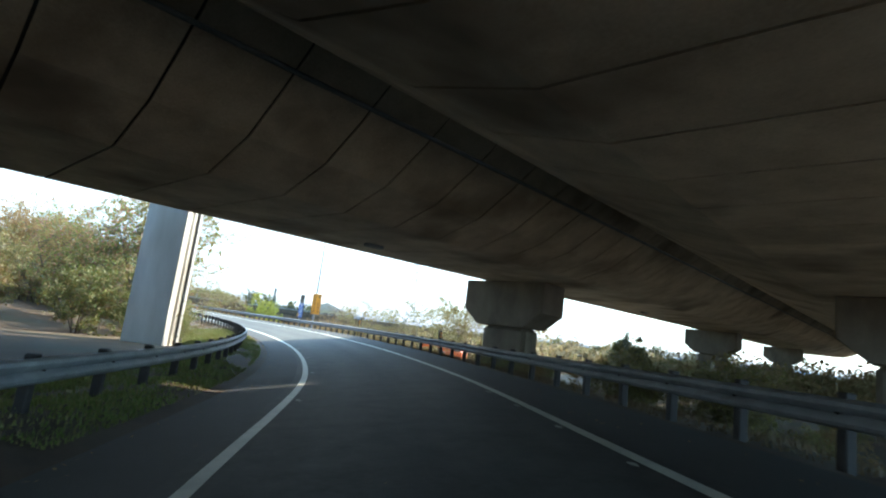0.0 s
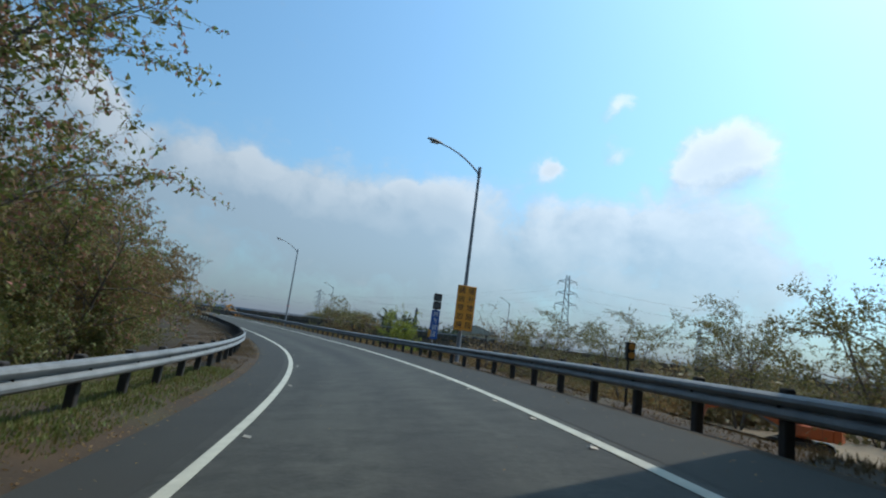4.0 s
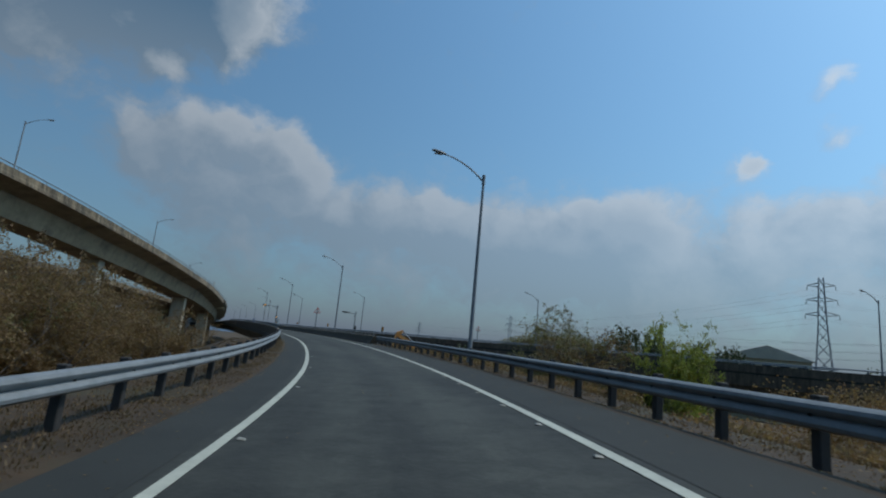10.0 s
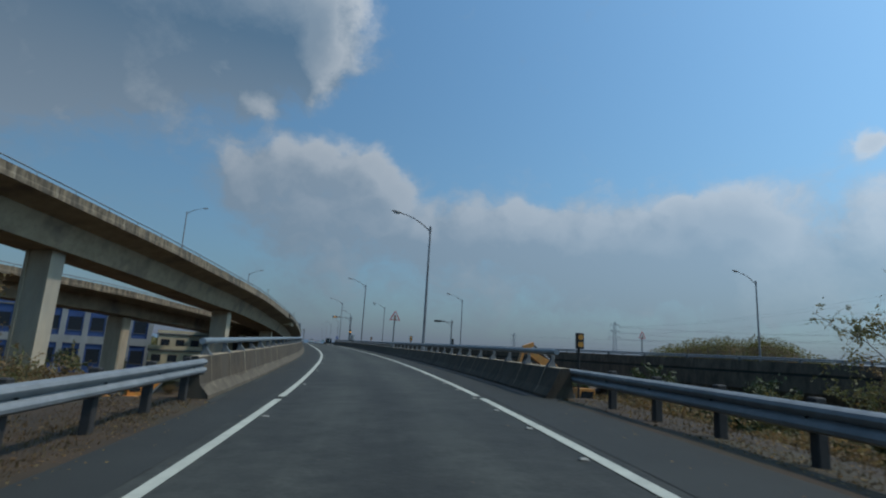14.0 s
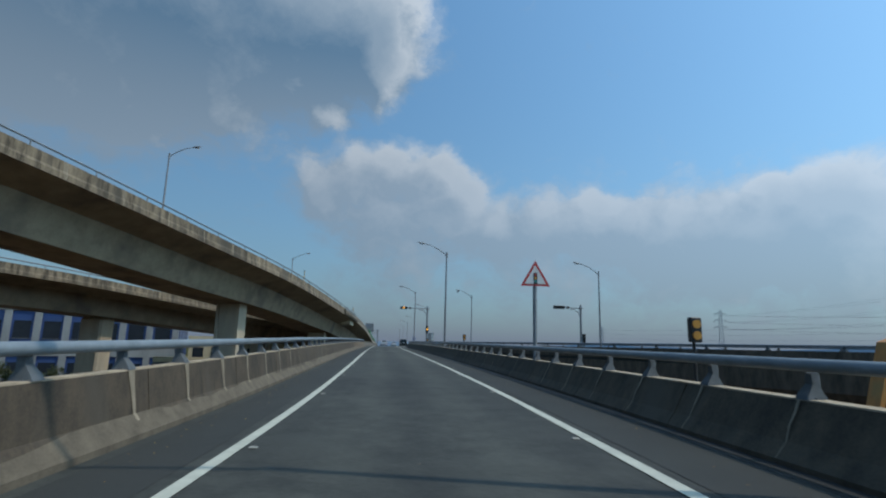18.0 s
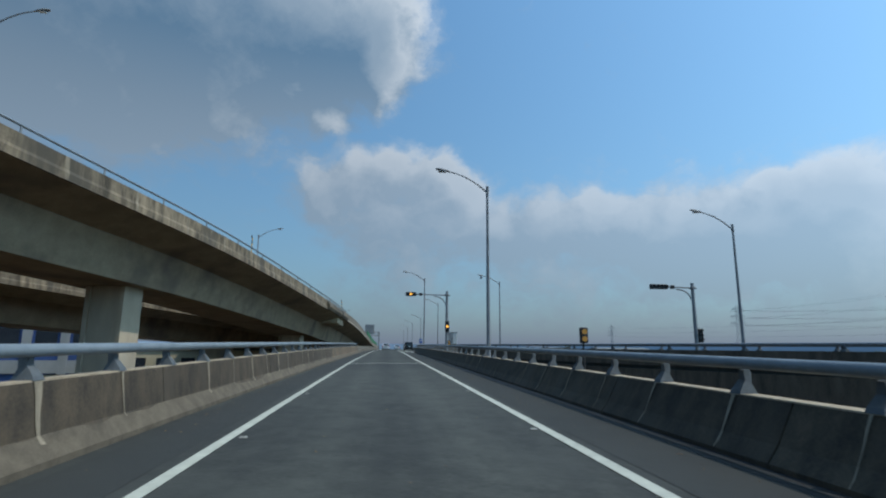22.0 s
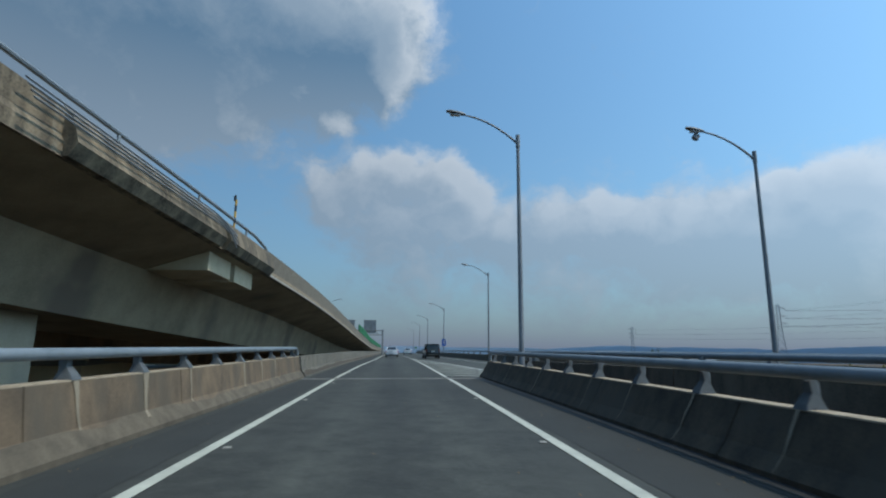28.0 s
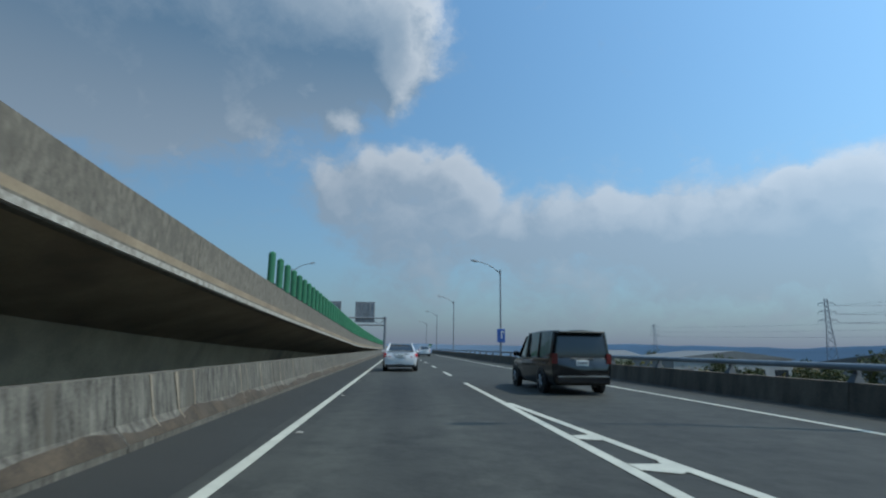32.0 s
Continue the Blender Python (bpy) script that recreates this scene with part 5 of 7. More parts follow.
# parking bay plate on a lamp post further on, a small green board, the gantry and hoardings
sign = thing("blue_plate", "small blue road sign on a lamp post", "road sign")
part("plate", Geo().box((0, 0, 0), (0.75, 0.03, 1.25), None, 0.01), BLUE, sign)
part("bar", Geo().box((0.05, -0.02, 0.1), (0.12, 0.01, 0.7)), WHITE, sign)
part("bar", Geo().box((0.2, -0.02, 0.35), (0.2, 0.01, 0.1)), WHITE, sign)
part("clamp", Geo().box((0, 0.1, 0.0), (0.3, 0.18, 0.06)), POLE, sign)
place_sign(sign, 311.4, 9.5, 3.3)
sign = thing("green_plate", "small green and white road plate on a post", "road sign")
part("post", Geo().tube([(0, 0.05, -1.3), (0, 0.05, 2.4)], 0.05, 8), POLE, sign)
part("plate", Geo().box((0, 0, 1.9), (0.9, 0.03, 0.9), None, 0.01), GREEN, sign)
part("bar", Geo().box((0, -0.02, 1.7), (0.6, 0.01, 0.2)), WHITE, sign)
place_sign(sign, 420, 9.3, 1.0)

gantry = thing("sign_gantry", "grey steel sign gantry seen from the back", "gantry")
part("leg", Geo().tube([(0, 0, -2.5), (0, 0, 6.2)], 0.22, 10), STEEL, gantry)
for z in (4.9, 6.0):
    part("beam", Geo().tube([(0, 0, z), (-13, 0, z)], 0.11, 8), STEEL, gantry)
for k in range(13):
    part("lattice", Geo().tube([(-k, 0, 4.9 if k % 2 else 6.0), (-k - 1, 0, 6.0 if k % 2 else 4.9)], 0.05, 6), STEEL, gantry)
for x, w in ((-3.2, 3.0), (-8.6, 3.4)):
    b = part("panel", Geo().box((x, 0.15, 6.9), (w, 0.06, 3.2), None, 0.02), STEEL, gantry)
    for k in range(5):
        part("rib", Geo().box((x - w / 2 + 0.2 + k * (w - 0.4) / 4, 0.07, 6.9), (0.1, 0.1, 3.2)), POLE, b)
place_sign(gantry, 345.3, -2.2, 0.6)

# green glare posts along the flyover's parapet
first = None
for i in range(120):
    s = 277.6 + i * 1.05
    p = fly(s, 0.16, 0.92)
    m = Matrix.Translation(p)
    if first is None:
        first = thing("glare_post", "round green plastic glare post on the parapet", "glare post", group="green glare posts")
        part("tube", Geo().tube([(0, 0, 0), (0, 0, 0.02), (0, 0, 0.93), (0, 0, 0.98)], [0.13, 0.105, 0.105, 0.05], 10), GREEN, first, smooth=True)
        part("foot", Geo().box((0, 0, 0.02), (0.26, 0.2, 0.04)), BLACK, first)
        first.matrix_basis = m
    else:
        copy_thing(first, m)


# ---- plants ----
BARK = material("bark", (0.13, 0.105, 0.085), (0.06, 0.05, 0.04), 0.9, scale=4, fine=30, bump=0.5, streak=0.6)
LEAF_MIXED = foliage("mixed_leaves", (0.105, 0.160, 0.036), (0.20, 0.195, 0.050), (0.36, 0.15, 0.12), 0.45)
LEAF_GREEN = foliage("green_leaves", (0.075, 0.115, 0.028), (0.135, 0.150, 0.042), (0.23, 0.17, 0.06), 0.4)
LEAF_BROWN = foliage("dry_brown_leaves", (0.170, 0.102, 0.044), (0.215, 0.135, 0.056), (0.24, 0.172, 0.060), 0.5)
LEAF_TAN = foliage("straw_leaves", (0.20, 0.165, 0.085), (0.24, 0.190, 0.100), (0.165, 0.160, 0.070), 0.45)
LEAF_OLIVE = foliage("olive_leaves", (0.110, 0.115, 0.038), (0.170, 0.155, 0.052), (0.21, 0.165, 0.062), 0.42)
LEAF_LIME = foliage("yellow_green_leaves", (0.17, 0.215, 0.032), (0.25, 0.28, 0.045), (0.31, 0.30, 0.06), 0.45)
LEAF_DARK = foliage("dark_green_leaves", (0.036, 0.054, 0.020), (0.060, 0.078, 0.028), (0.085, 0.088, 0.034), 0.3)


def rand_dir(r):
    while True:
        v = Vector((r.uniform(-1, 1), r.uniform(-1, 1), r.uniform(-1, 1)))
        if 0.05 < v.length < 1:
            return v.normalized()


def grow(seed, height, spread, stems, leaf, leaves, density, droop=0.1, depth=3):
    """Wood and leaves of a tree or bush: stems fork into limbs and twigs; leaves sit along the twigs."""
    r = random.Random(seed)
    wood, crown = Geo(), Geo()
    twigs = []

    def limb(p, d, length, rad, level):
        pts, rads = [p.copy()], [rad]
        n = 4 if level == 0 else (3 if level == 1 else (2 if level < depth else 1))
        for i in range(n):
            d = (d + rand_dir(r) * (0.22 + 0.10 * level) + Vector((0, 0, 0.10 - droop * level))).normalized()
            p = p + d * (length / n)
            pts.append(p.copy())
            rads.append(rad * (1 - 0.72 * (i + 1) / n))
        wood.tube(pts, rads, 6 if level == 0 else (4 if level == 1 else 3), cap=False)
        if level >= depth:
            twigs.append(pts)
            return
        if level == depth - 1:
            twigs.append(pts)
        k = density[level]
        for j in range(k):
            u = 0.28 + 0.72 * (j + r.random()) / k
            a = min(int(u * n), n - 1)
            q = pts[a].lerp(pts[a + 1], u * n - a)
            side = rand_dir(r)
            side.z = side.z * 0.5 + 0.15
            nd = (d * 0.55 + side.normalized() * 0.9 * spread).normalized()
            limb(q, nd, length * r.uniform(0.42, 0.68), max(rad * 0.42, 0.006), level + 1)

    for k in range(stems):
        w = 2 * math.pi * (k + r.random() * 0.6) / stems
        lean = 0.10 if stems == 1 else r.uniform(0.2, 0.75)
        d = Vector((math.cos(w) * lean, math.sin(w) * lean, 1)).normalized()
        limb(Vector((math.cos(w), math.sin(w), 0)) * (0.0 if stems == 1 else 0.15), d, height * r.uniform(0.58, 0.72), height * (0.022 if stems == 1 else 0.010), 0)
    if twigs:
        each = leaves / len(twigs)
        for pts in twigs:
            k = int(each) + (1 if r.random() < each % 1 else 0)
            for _ in range(k):
                a = r.randrange(len(pts) - 1)
                c = pts[a].lerp(pts[a + 1], r.random()) + rand_dir(r) * leaf * r.uniform(0.3, 1.8)
                u = rand_dir(r)
                v = u.cross(rand_dir(r))
                if v.length < 0.1:
                    continue
                v.normalize()
                s = leaf * r.uniform(0.55, 1.25)
                crown.add([c - u * s * 0.65 - v * s * 0.22, c + u * s * 0.65 - v * s * 0.10, c + v * s * 0.50], [(0, 1, 2)])
    return wood.mesh("trunk", BARK), crown


KINDS = {}


def plant_kind(key, name, label, category, group, mat, **kw):
    wood, crown = grow(**kw)
    KINDS[key] = (name, label, category, group, wood, crown.mesh("crown", mat))


plant_kind("big", "roadside_tree", "leafy tree with green, yellow and pinkish leaves behind the guard rail", "tree", "", LEAF_MIXED, seed=11, height=8.6, spread=1.15, stems=4, leaf=0.105, leaves=26000, density=(9, 6, 5))
plant_kind("thicket", "thicket_tree", "dry brown twiggy tree on the bank beside the road", "tree", "thicket on the bank", LEAF_BROWN, seed=5, height=6.0, spread=1.1, stems=4, leaf=0.095, leaves=21000, density=(8, 6, 4))
plant_kind("thicket2", "thicket_tree", "half-bare brown and olive tree on the bank beside the road", "tree", "thicket on the bank", LEAF_OLIVE, seed=8, height=5.6, spread=1.2, stems=5, leaf=0.10, leaves=16000, density=(7, 5, 4))
plant_kind("leafy", "leafy_bush", "leafy green bush with a few yellow leaves behind the guard rail", "bush", "leafy bushes", LEAF_GREEN, seed=15, height=5.2, spread=1.2, stems=5, leaf=0.12, leaves=11000, density=(7, 5, 4))
plant_kind("bush", "dry_bush", "low dry brown bush on rough ground", "bush", "dry bushes", LEAF_BROWN, seed=21, height=2.4, spread=1.3, stems=7, leaf=0.085, leaves=7000, density=(7, 5, 4))
plant_kind("olive", "bush", "low olive green bush on rough ground", "bush", "green bushes", LEAF_OLIVE, seed=23, height=2.6, spread=1.3, stems=7, leaf=0.085, leaves=8000, density=(7, 5, 4))
plant_kind("sparse", "sparse_tree", "sparse olive tree with bare twigs beyond the guard rail", "tree", "trees beyond the guard rail", LEAF_OLIVE, seed=31, height=6.2, spread=1.25, stems=3, leaf=0.085, leaves=9000, density=(8, 5, 5))
plant_kind("bare", "bare_tree", "nearly leafless tree with thin grey twigs", "tree", "trees beyond the guard rail", LEAF_BROWN, seed=37, height=6.4, spread=1.2, stems=3, leaf=0.13, leaves=900, density=(6, 5, 5))
plant_kind("round", "broadleaf_tree", "round dark green broadleaf tree on the plain", "tree", "trees on the plain", LEAF_DARK, seed=41, height=6.5, spread=1.2, stems=2, leaf=0.20, leaves=12000, density=(7, 5, 3))
plant_kind("lime", "yellow_green_tree", "bright yellow-green leafy tree on the plain", "tree", "", LEAF_LIME, seed=43, height=7.6, spread=1.45, stems=6, leaf=0.17, leaves=17000, density=(7, 5, 4))


def put(key, x, y, scale=1.0, turn=0.0, z=None, tall=1.0):
    name, label, category, group, wood, crown = KINDS[key]
    base = (ground_z(x, y) if z is None else z) - 0.12
    m = Matrix.Translation((x, y, base)) @ Matrix.Rotation(turn, 4, "Z") @ Matrix.Diagonal((scale, scale, scale * tall, 1))
    root = thing(name, label, category, group, m=m)
    part("trunk", wood, None, root)
    part("crown", crown, None, root)
    return root


def put_road(key, s, lat, scale=1.0, turn=0.0, tall=1.0):
    p = F(s, lat, 0)
    return put(key, p.x, p.y, scale, turn, tall=tall)


r = random.Random(77)
# the leafy tree and the thicket on the inner side of the bend
put_road("big", 44.5, -10.6, 1.28, 0.4, 1.08)
put_road("big", 49, -15.5, 1.0, 2.1)
put_road("big", 52.5, -9.6, 0.78, 4.4)
put_road("leafy", 39, -13.5, 1.0, 1.0)
put_road("thicket", 61, -13.5, 1.2, 3.3)
for k in range(7):
    put_road("leafy", 36 + 3 * k, -8.4 - (k % 3) * 0.9, 0.5 + 0.08 * (k % 3), 1.3 * k)
s = 57.0
while s < 137:
    h = lerp(s, [(57, 1.15), (66, 1.35), (73, 1.65), (80, 1.4), (88, 1.1), (100, 1.2), (112, 1.5), (137, 1.6)])
    for row in range(3):
        lat = lerp(s, [(57, -9.8), (66, -11.2), (72, -12.2), (82, -13.4), (90, -14.6), (105, -16.6), (115, -15.2), (122, -13.2), (132, -13.2), (138, -14.5)]) - 3.4 * row + r.uniform(-0.8, 0.8)
        put_road(r.choice(("thicket", "thicket", "thicket", "thicket2")), s + r.uniform(-1.2, 1.2), lat - 0.4, h * r.uniform(0.85, 1.12) * (0.80 + 0.14 * row), r.uniform(0, 6.28))
    s += 4.0
for k in range(12):
    put_road(r.choice(("bush", "olive")), r.uniform(38, 92), r.uniform(-7.4, -6.0), r.uniform(0.3, 0.5), r.uniform(0, 6.28))
# trees behind the tall column
for k in range(16):
    put_road(r.choice(("thicket2", "thicket", "thicket2")), r.uniform(20, 46), r.uniform(-36, -18), r.uniform(1.0, 1.35), r.uniform(0, 6.28))
# beyond the other guard rail
for x, y, sc, key in ((24.0, 49.0, 1.4, "sparse"), (27.5, 63.0, 1.35, "sparse"), (30.5, 66.5, 1.2, "bare"), (22.0, 94.5, 0.8, "bare"), (36, 62, 1.2, "bare"), (41, 58, 0.9, "bare"),
                      (-1.3, 139.5, 2.25, "sparse"), (-0.6, 140.2, 2.1, "bare"), (-1.0, 139.0, 1.5, "bush"), (-5.0, 141.0, 1.5, "bush"), (2.5, 140.0, 1.4, "bush"), (30, 92, 0.8, "sparse"), (38, 84, 0.9, "bare"),
                      (18.2, 71.5, 1.2, "sparse"), (25.5, 74.0, 1.35, "sparse"), (20.0, 81.0, 1.15, "bare"),
                      (-5.2, 138.5, 1.55, "thicket2"), (-1.0, 139.5, 1.6, "thicket"), (-3.2, 136.6, 1.35, "thicket2"), (-7.6, 140.5, 1.35, "thicket2")):
    put(key, x, y, sc, r.uniform(0, 6.28))
for x, y, k in ((9.6, 173.0, 1.7), (12.3, 171.0, 1.95), (15.0, 170.5, 1.75), (17.6, 172.0, 1.9), (20.4, 174.0, 1.7)):
    put("round", x, y, k, x, tall=1.2)
put("bare", 17.0, 85.5, 1.45, 1.1)
put("lime", 9.2, 132.6, 0.95, 0.7, tall=1.62)
for k in range(74):
    s, lat = r.uniform(12, 122), 8.5 + 34 * r.random() ** 1.3
    if 38 < s < 66 and lat < 25 or s > 74 and lat < 17:
        continue
    put_road(r.choice(("bush", "bush", "olive")), s, lat, r.uniform(0.55, 1.1) * lerp(s, [(60, 1), (90, 0.7), (122, 0.6)]), r.uniform(0, 6.28), r.uniform(0.8, 1.1))
for k in range(34):
    put_road(r.choice(("bush", "bush", "olive")), r.uniform(4, 42), 7.2 + 20 * r.random() ** 1.3, r.uniform(0.3, 0.62), r.uniform(0, 6.28))
for k in range(16):
    put_road(r.choice(("sparse", "bush", "olive", "bare")), r.uniform(60, 92), r.uniform(24, 50), r.uniform(0.7, 1.05), r.uniform(0, 6.28))
for k in range(90):
    s, lat = r.uniform(48, 124), r.uniform(36, 130)
    if s > 80 and lat < lerp(s, RAMP_R) + 8:
        continue
    put_road(r.choice(("round", "round", "sparse", "olive")), s, lat, r.uniform(1.1, 1.6) if s > 80 else r.uniform(0.8, 1.15), r.uniform(0, 6.28))
for k in range(26):
    s, lat = r.uniform(125, 300), lerp(r.random(), [(0, 24), (1, 90)])
    p = F(s, lat, 0)
    put(r.choice(("round", "olive", "round")), p.x, p.y, r.uniform(0.9, 1.4), r.uniform(0, 6.28))
for s, lat, k in ((322, 52, 1.7), (327, 55, 1.5), (352, 60, 1.6), (392, 58, 1.7), (398, 62, 1.5)):
    p = F(s, lat, 0)
    put("round", p.x, p.y, k, s)
for k in range(40):
    s, lat = r.uniform(118, 240), r.uniform(-60, -18)
    put_road(r.choice(("bush", "olive", "round")), s, lat, r.uniform(0.6, 1.0), r.uniform(0, 6.28))


def far_woods(name, label, mat, spots, leaf, seed):
    """Clumped foliage of a far belt of trees, as one mass of leaves with an uneven top."""
    q = random.Random(seed)
    g = Geo()
    for x, y, z, w, h, n in spots:
        for _ in range(n):
            d = rand_dir(q) * q.random() ** 0.4
            c = Vector((x + d.x * w, y + d.y * w, z + h * (0.5 + 0.5 * d.z)))
            u = rand_dir(q)
            v = u.cross(rand_dir(q))
            if v.length < 0.1:
                continue
            v.normalize()
            e = leaf * q.uniform(0.5, 1.3)
            g.add([c - u * e, c + v * e * 0.7, c + u * e, c - v * e * 0.7], [(0, 1, 2, 3)])
    return tagged(new(name, g.mesh(name, mat)), label, "trees", kind="stuff")


spots = []
for k in range(430):
    s, lat = r.uniform(62, 150), 9.5 + 60 * r.random() ** 1.4
    if lat > lerp(s, RAMP_L) - 6:
        continue
    p = F(s, lat, 0)
    spots.append((p.x, p.y, ground_z(p.x, p.y) - 0.2, r.uniform(1.2, 2.6), r.uniform(0.6, 2.2), 230))
verge_spots = []
for k in range(330):
    s, lat = r.uniform(66, 124), r.uniform(5.9, 13.5)
    p = W(s, lat, verge_h(s, lat))
    verge_spots.append((p.x, p.y, max(p.z, ground_z(p.x, p.y)) - 0.15, r.uniform(0.5, 1.3), r.uniform(0.25, 0.75) * lerp(s, [(46, 0.6), (70, 0.7), (90, 1)]), 620))
for k in range(250):
    s = r.uniform(52, 112)
    lat = lerp(s, RAMP_L) - r.uniform(6.5, 20)
    p = F(s, lat, 0)
    z = ground_z(p.x, p.y)
    spots.append((p.x, p.y, z - 0.2, r.uniform(1.4, 2.8), max(1.0, r.uniform(-0.7, 0.75) - z), 620))
far_woods("scrub", "tangled dry brown scrub on the low ground", LEAF_BROWN, spots, 0.10, 12)
far_woods("dry_grass", "dry straw-brown grass and weeds on the verge behind the guard rail", LEAF_BROWN, verge_spots, 0.035, 19)
spots = []
for k in range(300):
    a = r.uniform(-0.05, 1.35)
    d = r.uniform(135, 235)
    x, y = math.sin(a) * d, math.cos(a) * d + 10
    if np.hypot(AX[:, 0] - x, AX[:, 1] - y).min() < 75:
        continue
    spots.append((x, y, BASE + 0.2, r.uniform(3.0, 6.0), r.uniform(6.5, 11.0), 950))
belt = []
for k in range(260):
    a, d = math.radians(r.uniform(-4, 66)), r.uniform(62, 125)
    x, y = math.sin(a) * d, math.cos(a) * d
    near = np.hypot(AX[:, 0] - x, AX[:, 1] - y)
    i = int(near.argmin())
    if near[i] < 24 or AX_S[i] > 58 and near[i] > lerp(AX_S[i], RAMP_L) - 7 or AX_S[i] > 70:
        continue
    z = ground_z(x, y)
    belt.append((x, y, z - 0.2, r.uniform(2.5, 5.0), r.uniform(2.6, 5.2) + 2.4 * max(0.0, a - 0.85), 330))
far_woods("far_scrub", "belt of olive and straw-coloured scrub across the plain", LEAF_TAN, belt, 0.24, 17)
far_woods("far_trees", "belt of dark green trees far across the plain", LEAF_DARK, spots, 0.19, 3)
spots = []
for k in range(150):
    t = r.random()
    x, y = -20 + 230 * t + r.uniform(-12, 12), 330 + 170 * r.random() - 160 * t
    spots.append((x, y, BASE, r.uniform(6, 12), r.uniform(5, 10.0), 420))
for k in range(110):
    t = r.random()
    p = F(r.uniform(300, 640), r.choice((-1, 1)) * r.uniform(50, 160), 0)
    spots.append((p.x, p.y, BASE, r.uniform(5, 9), r.uniform(4.5, 8), 330))
far_woods("distant_woods", "distant hazy woods along the horizon", LEAF_OLIVE, spots, 0.55, 4)
# the green mound behind the second slip road


def mound_point(u, v):
    """u along the mound, v across it, both 0 to 1."""
    h = lerp(u, [(0, 0.5), (0.15, 7.0), (0.3, 10.4), (0.5, 12.2), (0.75, 12.4), (0.9, 9.0), (1, 0.8)]) + 0.7 * noise.noise((u * 14, v * 5, 2.0))
    return Vector((-29 + 40 * u, 221 - 14 * u - 20 * (v - 0.5), BASE - 0.3 + h * max(0.0, 1 - (2 * v - 1) ** 2) ** 0.7))


g = Geo()
g.sweep([[mound_point(k / 40, n / 10) for n in range(11)] for k in range(41)], closed=False)
solid("mound", g, SOIL, "earth mound beyond the second slip road", "ground", smooth=True)
q = random.Random(6)
g = Geo()
for k in range(17000):
    c = mound_point(q.random(), 0.3 + 0.7 * q.random()) + Vector((q.uniform(-0.4, 0.4), q.uniform(-0.4, 0.4), q.random() ** 2 * 1.6))
    u = rand_dir(q) * q.uniform(0.14, 0.34)
    v = u.cross(rand_dir(q)) * 0.7
    g.add([c - u, c + u, c + v], [(0, 1, 2)])
tagged(new("mound_scrub", g.mesh("mound_scrub", LEAF_OLIVE)), "olive green scrub covering an earth mound", "scrub", kind="stuff")


def verge(name, label, mat, a, b, l0, l1, count, h0, h1, seed):
    q = random.Random(seed)
    g = Geo()
    for _ in range(count):
        s = q.uniform(a, b)
        lat = q.uniform(l0, l1)
        p = W(s, lat, verge_h(s, lat) - 0.01)
        if noise.noise((p.x * 0.6, p.y * 0.6, seed)) < q.uniform(-0.5, 0.3):
            continue
        p.z = max(p.z, ground_z(p.x, p.y) - 0.02)
        h = q.uniform(h0, h1)
        d = rand_dir(q)
        d.z = 0
        w = Vector((-d.y, d.x, 0)) * q.uniform(0.008, 0.022)
        t = p + d * h * q.uniform(0.1, 0.6) + Vector((0, 0, h))
        g.add([p - w, p + w, t], [(0, 1, 2)])
    return tagged(new(name, g.mesh(name, mat)), label, "grass", kind="stuff")


verge("verge_grass", "dry straw-coloured grass under the guard rail", DRYGRASS, 44, 121, -7.5, -3.6, 50000, 0.02, 0.09, 1)
verge("verge_grass", "dry straw-coloured grass beyond the far guard rail", DRYGRASS, 8, 121, 4.4, 9.5, 60000, 0.02, 0.10, 2)
verge("verge_grass", "matted dry grass along the edge of the asphalt", DRYGRASS, 56, 121, -5.4, -3.45, 60000, 0.012, 0.05, 7)
verge("verge_grass", "matted dry grass beside the far shoulder", DRYGRASS, 14, 121, 4.0, 6.2, 60000, 0.012, 0.05, 8)
verge("verge_grass", "straggling dry grass below the far guard rail", DRYGRASS, -2, 40, 4.9, 11.0, 60000, 0.04, 0.18, 9)
verge("green_grass", "short green grass on the shaded verge", GREENGRASS, 6, 50, -7.8, -3.6, 150000, 0.025, 0.10, 5)

# pale sandy yard where the excavator stands
g = Geo()
cells = [(s, l) for s in range(20, 78, 2) for l in range(6, 36, 2)]
for s, l in cells:
    if (s - 49) ** 2 / 620 + (l - 19) ** 2 / 190 > 1 + 0.35 * noise.noise((s * 0.2, l * 0.2, 4.0)):
        continue
    quad = []
    for ds, dl in ((0, 0), (2, 0), (2, 2), (0, 2)):
        p = F(s + ds, l + dl, 0)
        quad.append((p.x, p.y, max(ground_z(p.x, p.y), W(s + ds, l + dl, verge_h(s + ds, l + dl)).z if l < 11 else -99) + 0.05))
    g.add(quad, [(0, 1, 2, 3)])
solid("sand_yard", g, SAND, "bare pale sandy work yard beside the road", "ground")


# ---- excavators ----
ORANGE = material("orange_paint", (0.62, 0.13, 0.03), (0.42, 0.09, 0.025), 0.5, scale=3, fine=30, bump=0.08, stain=(0.30, 0.09, 0.04))
DIGGER = material("digger_yellow", (0.52, 0.215, 0.040), (0.33, 0.135, 0.028), 0.5, scale=3, fine=30, bump=0.08, stain=(0.30, 0.18, 0.05))
TINT = bpy.data.materials.new("tinted_glass")
TINT.use_nodes = True
b = TINT.node_tree.nodes["Principled BSDF"]
b.inputs["Base Color"].default_value = (0.02, 0.025, 0.028, 1)
b.inputs["Roughness"].default_value = 0.06
b.inputs["Transmission Weight"].default_value = 0.15


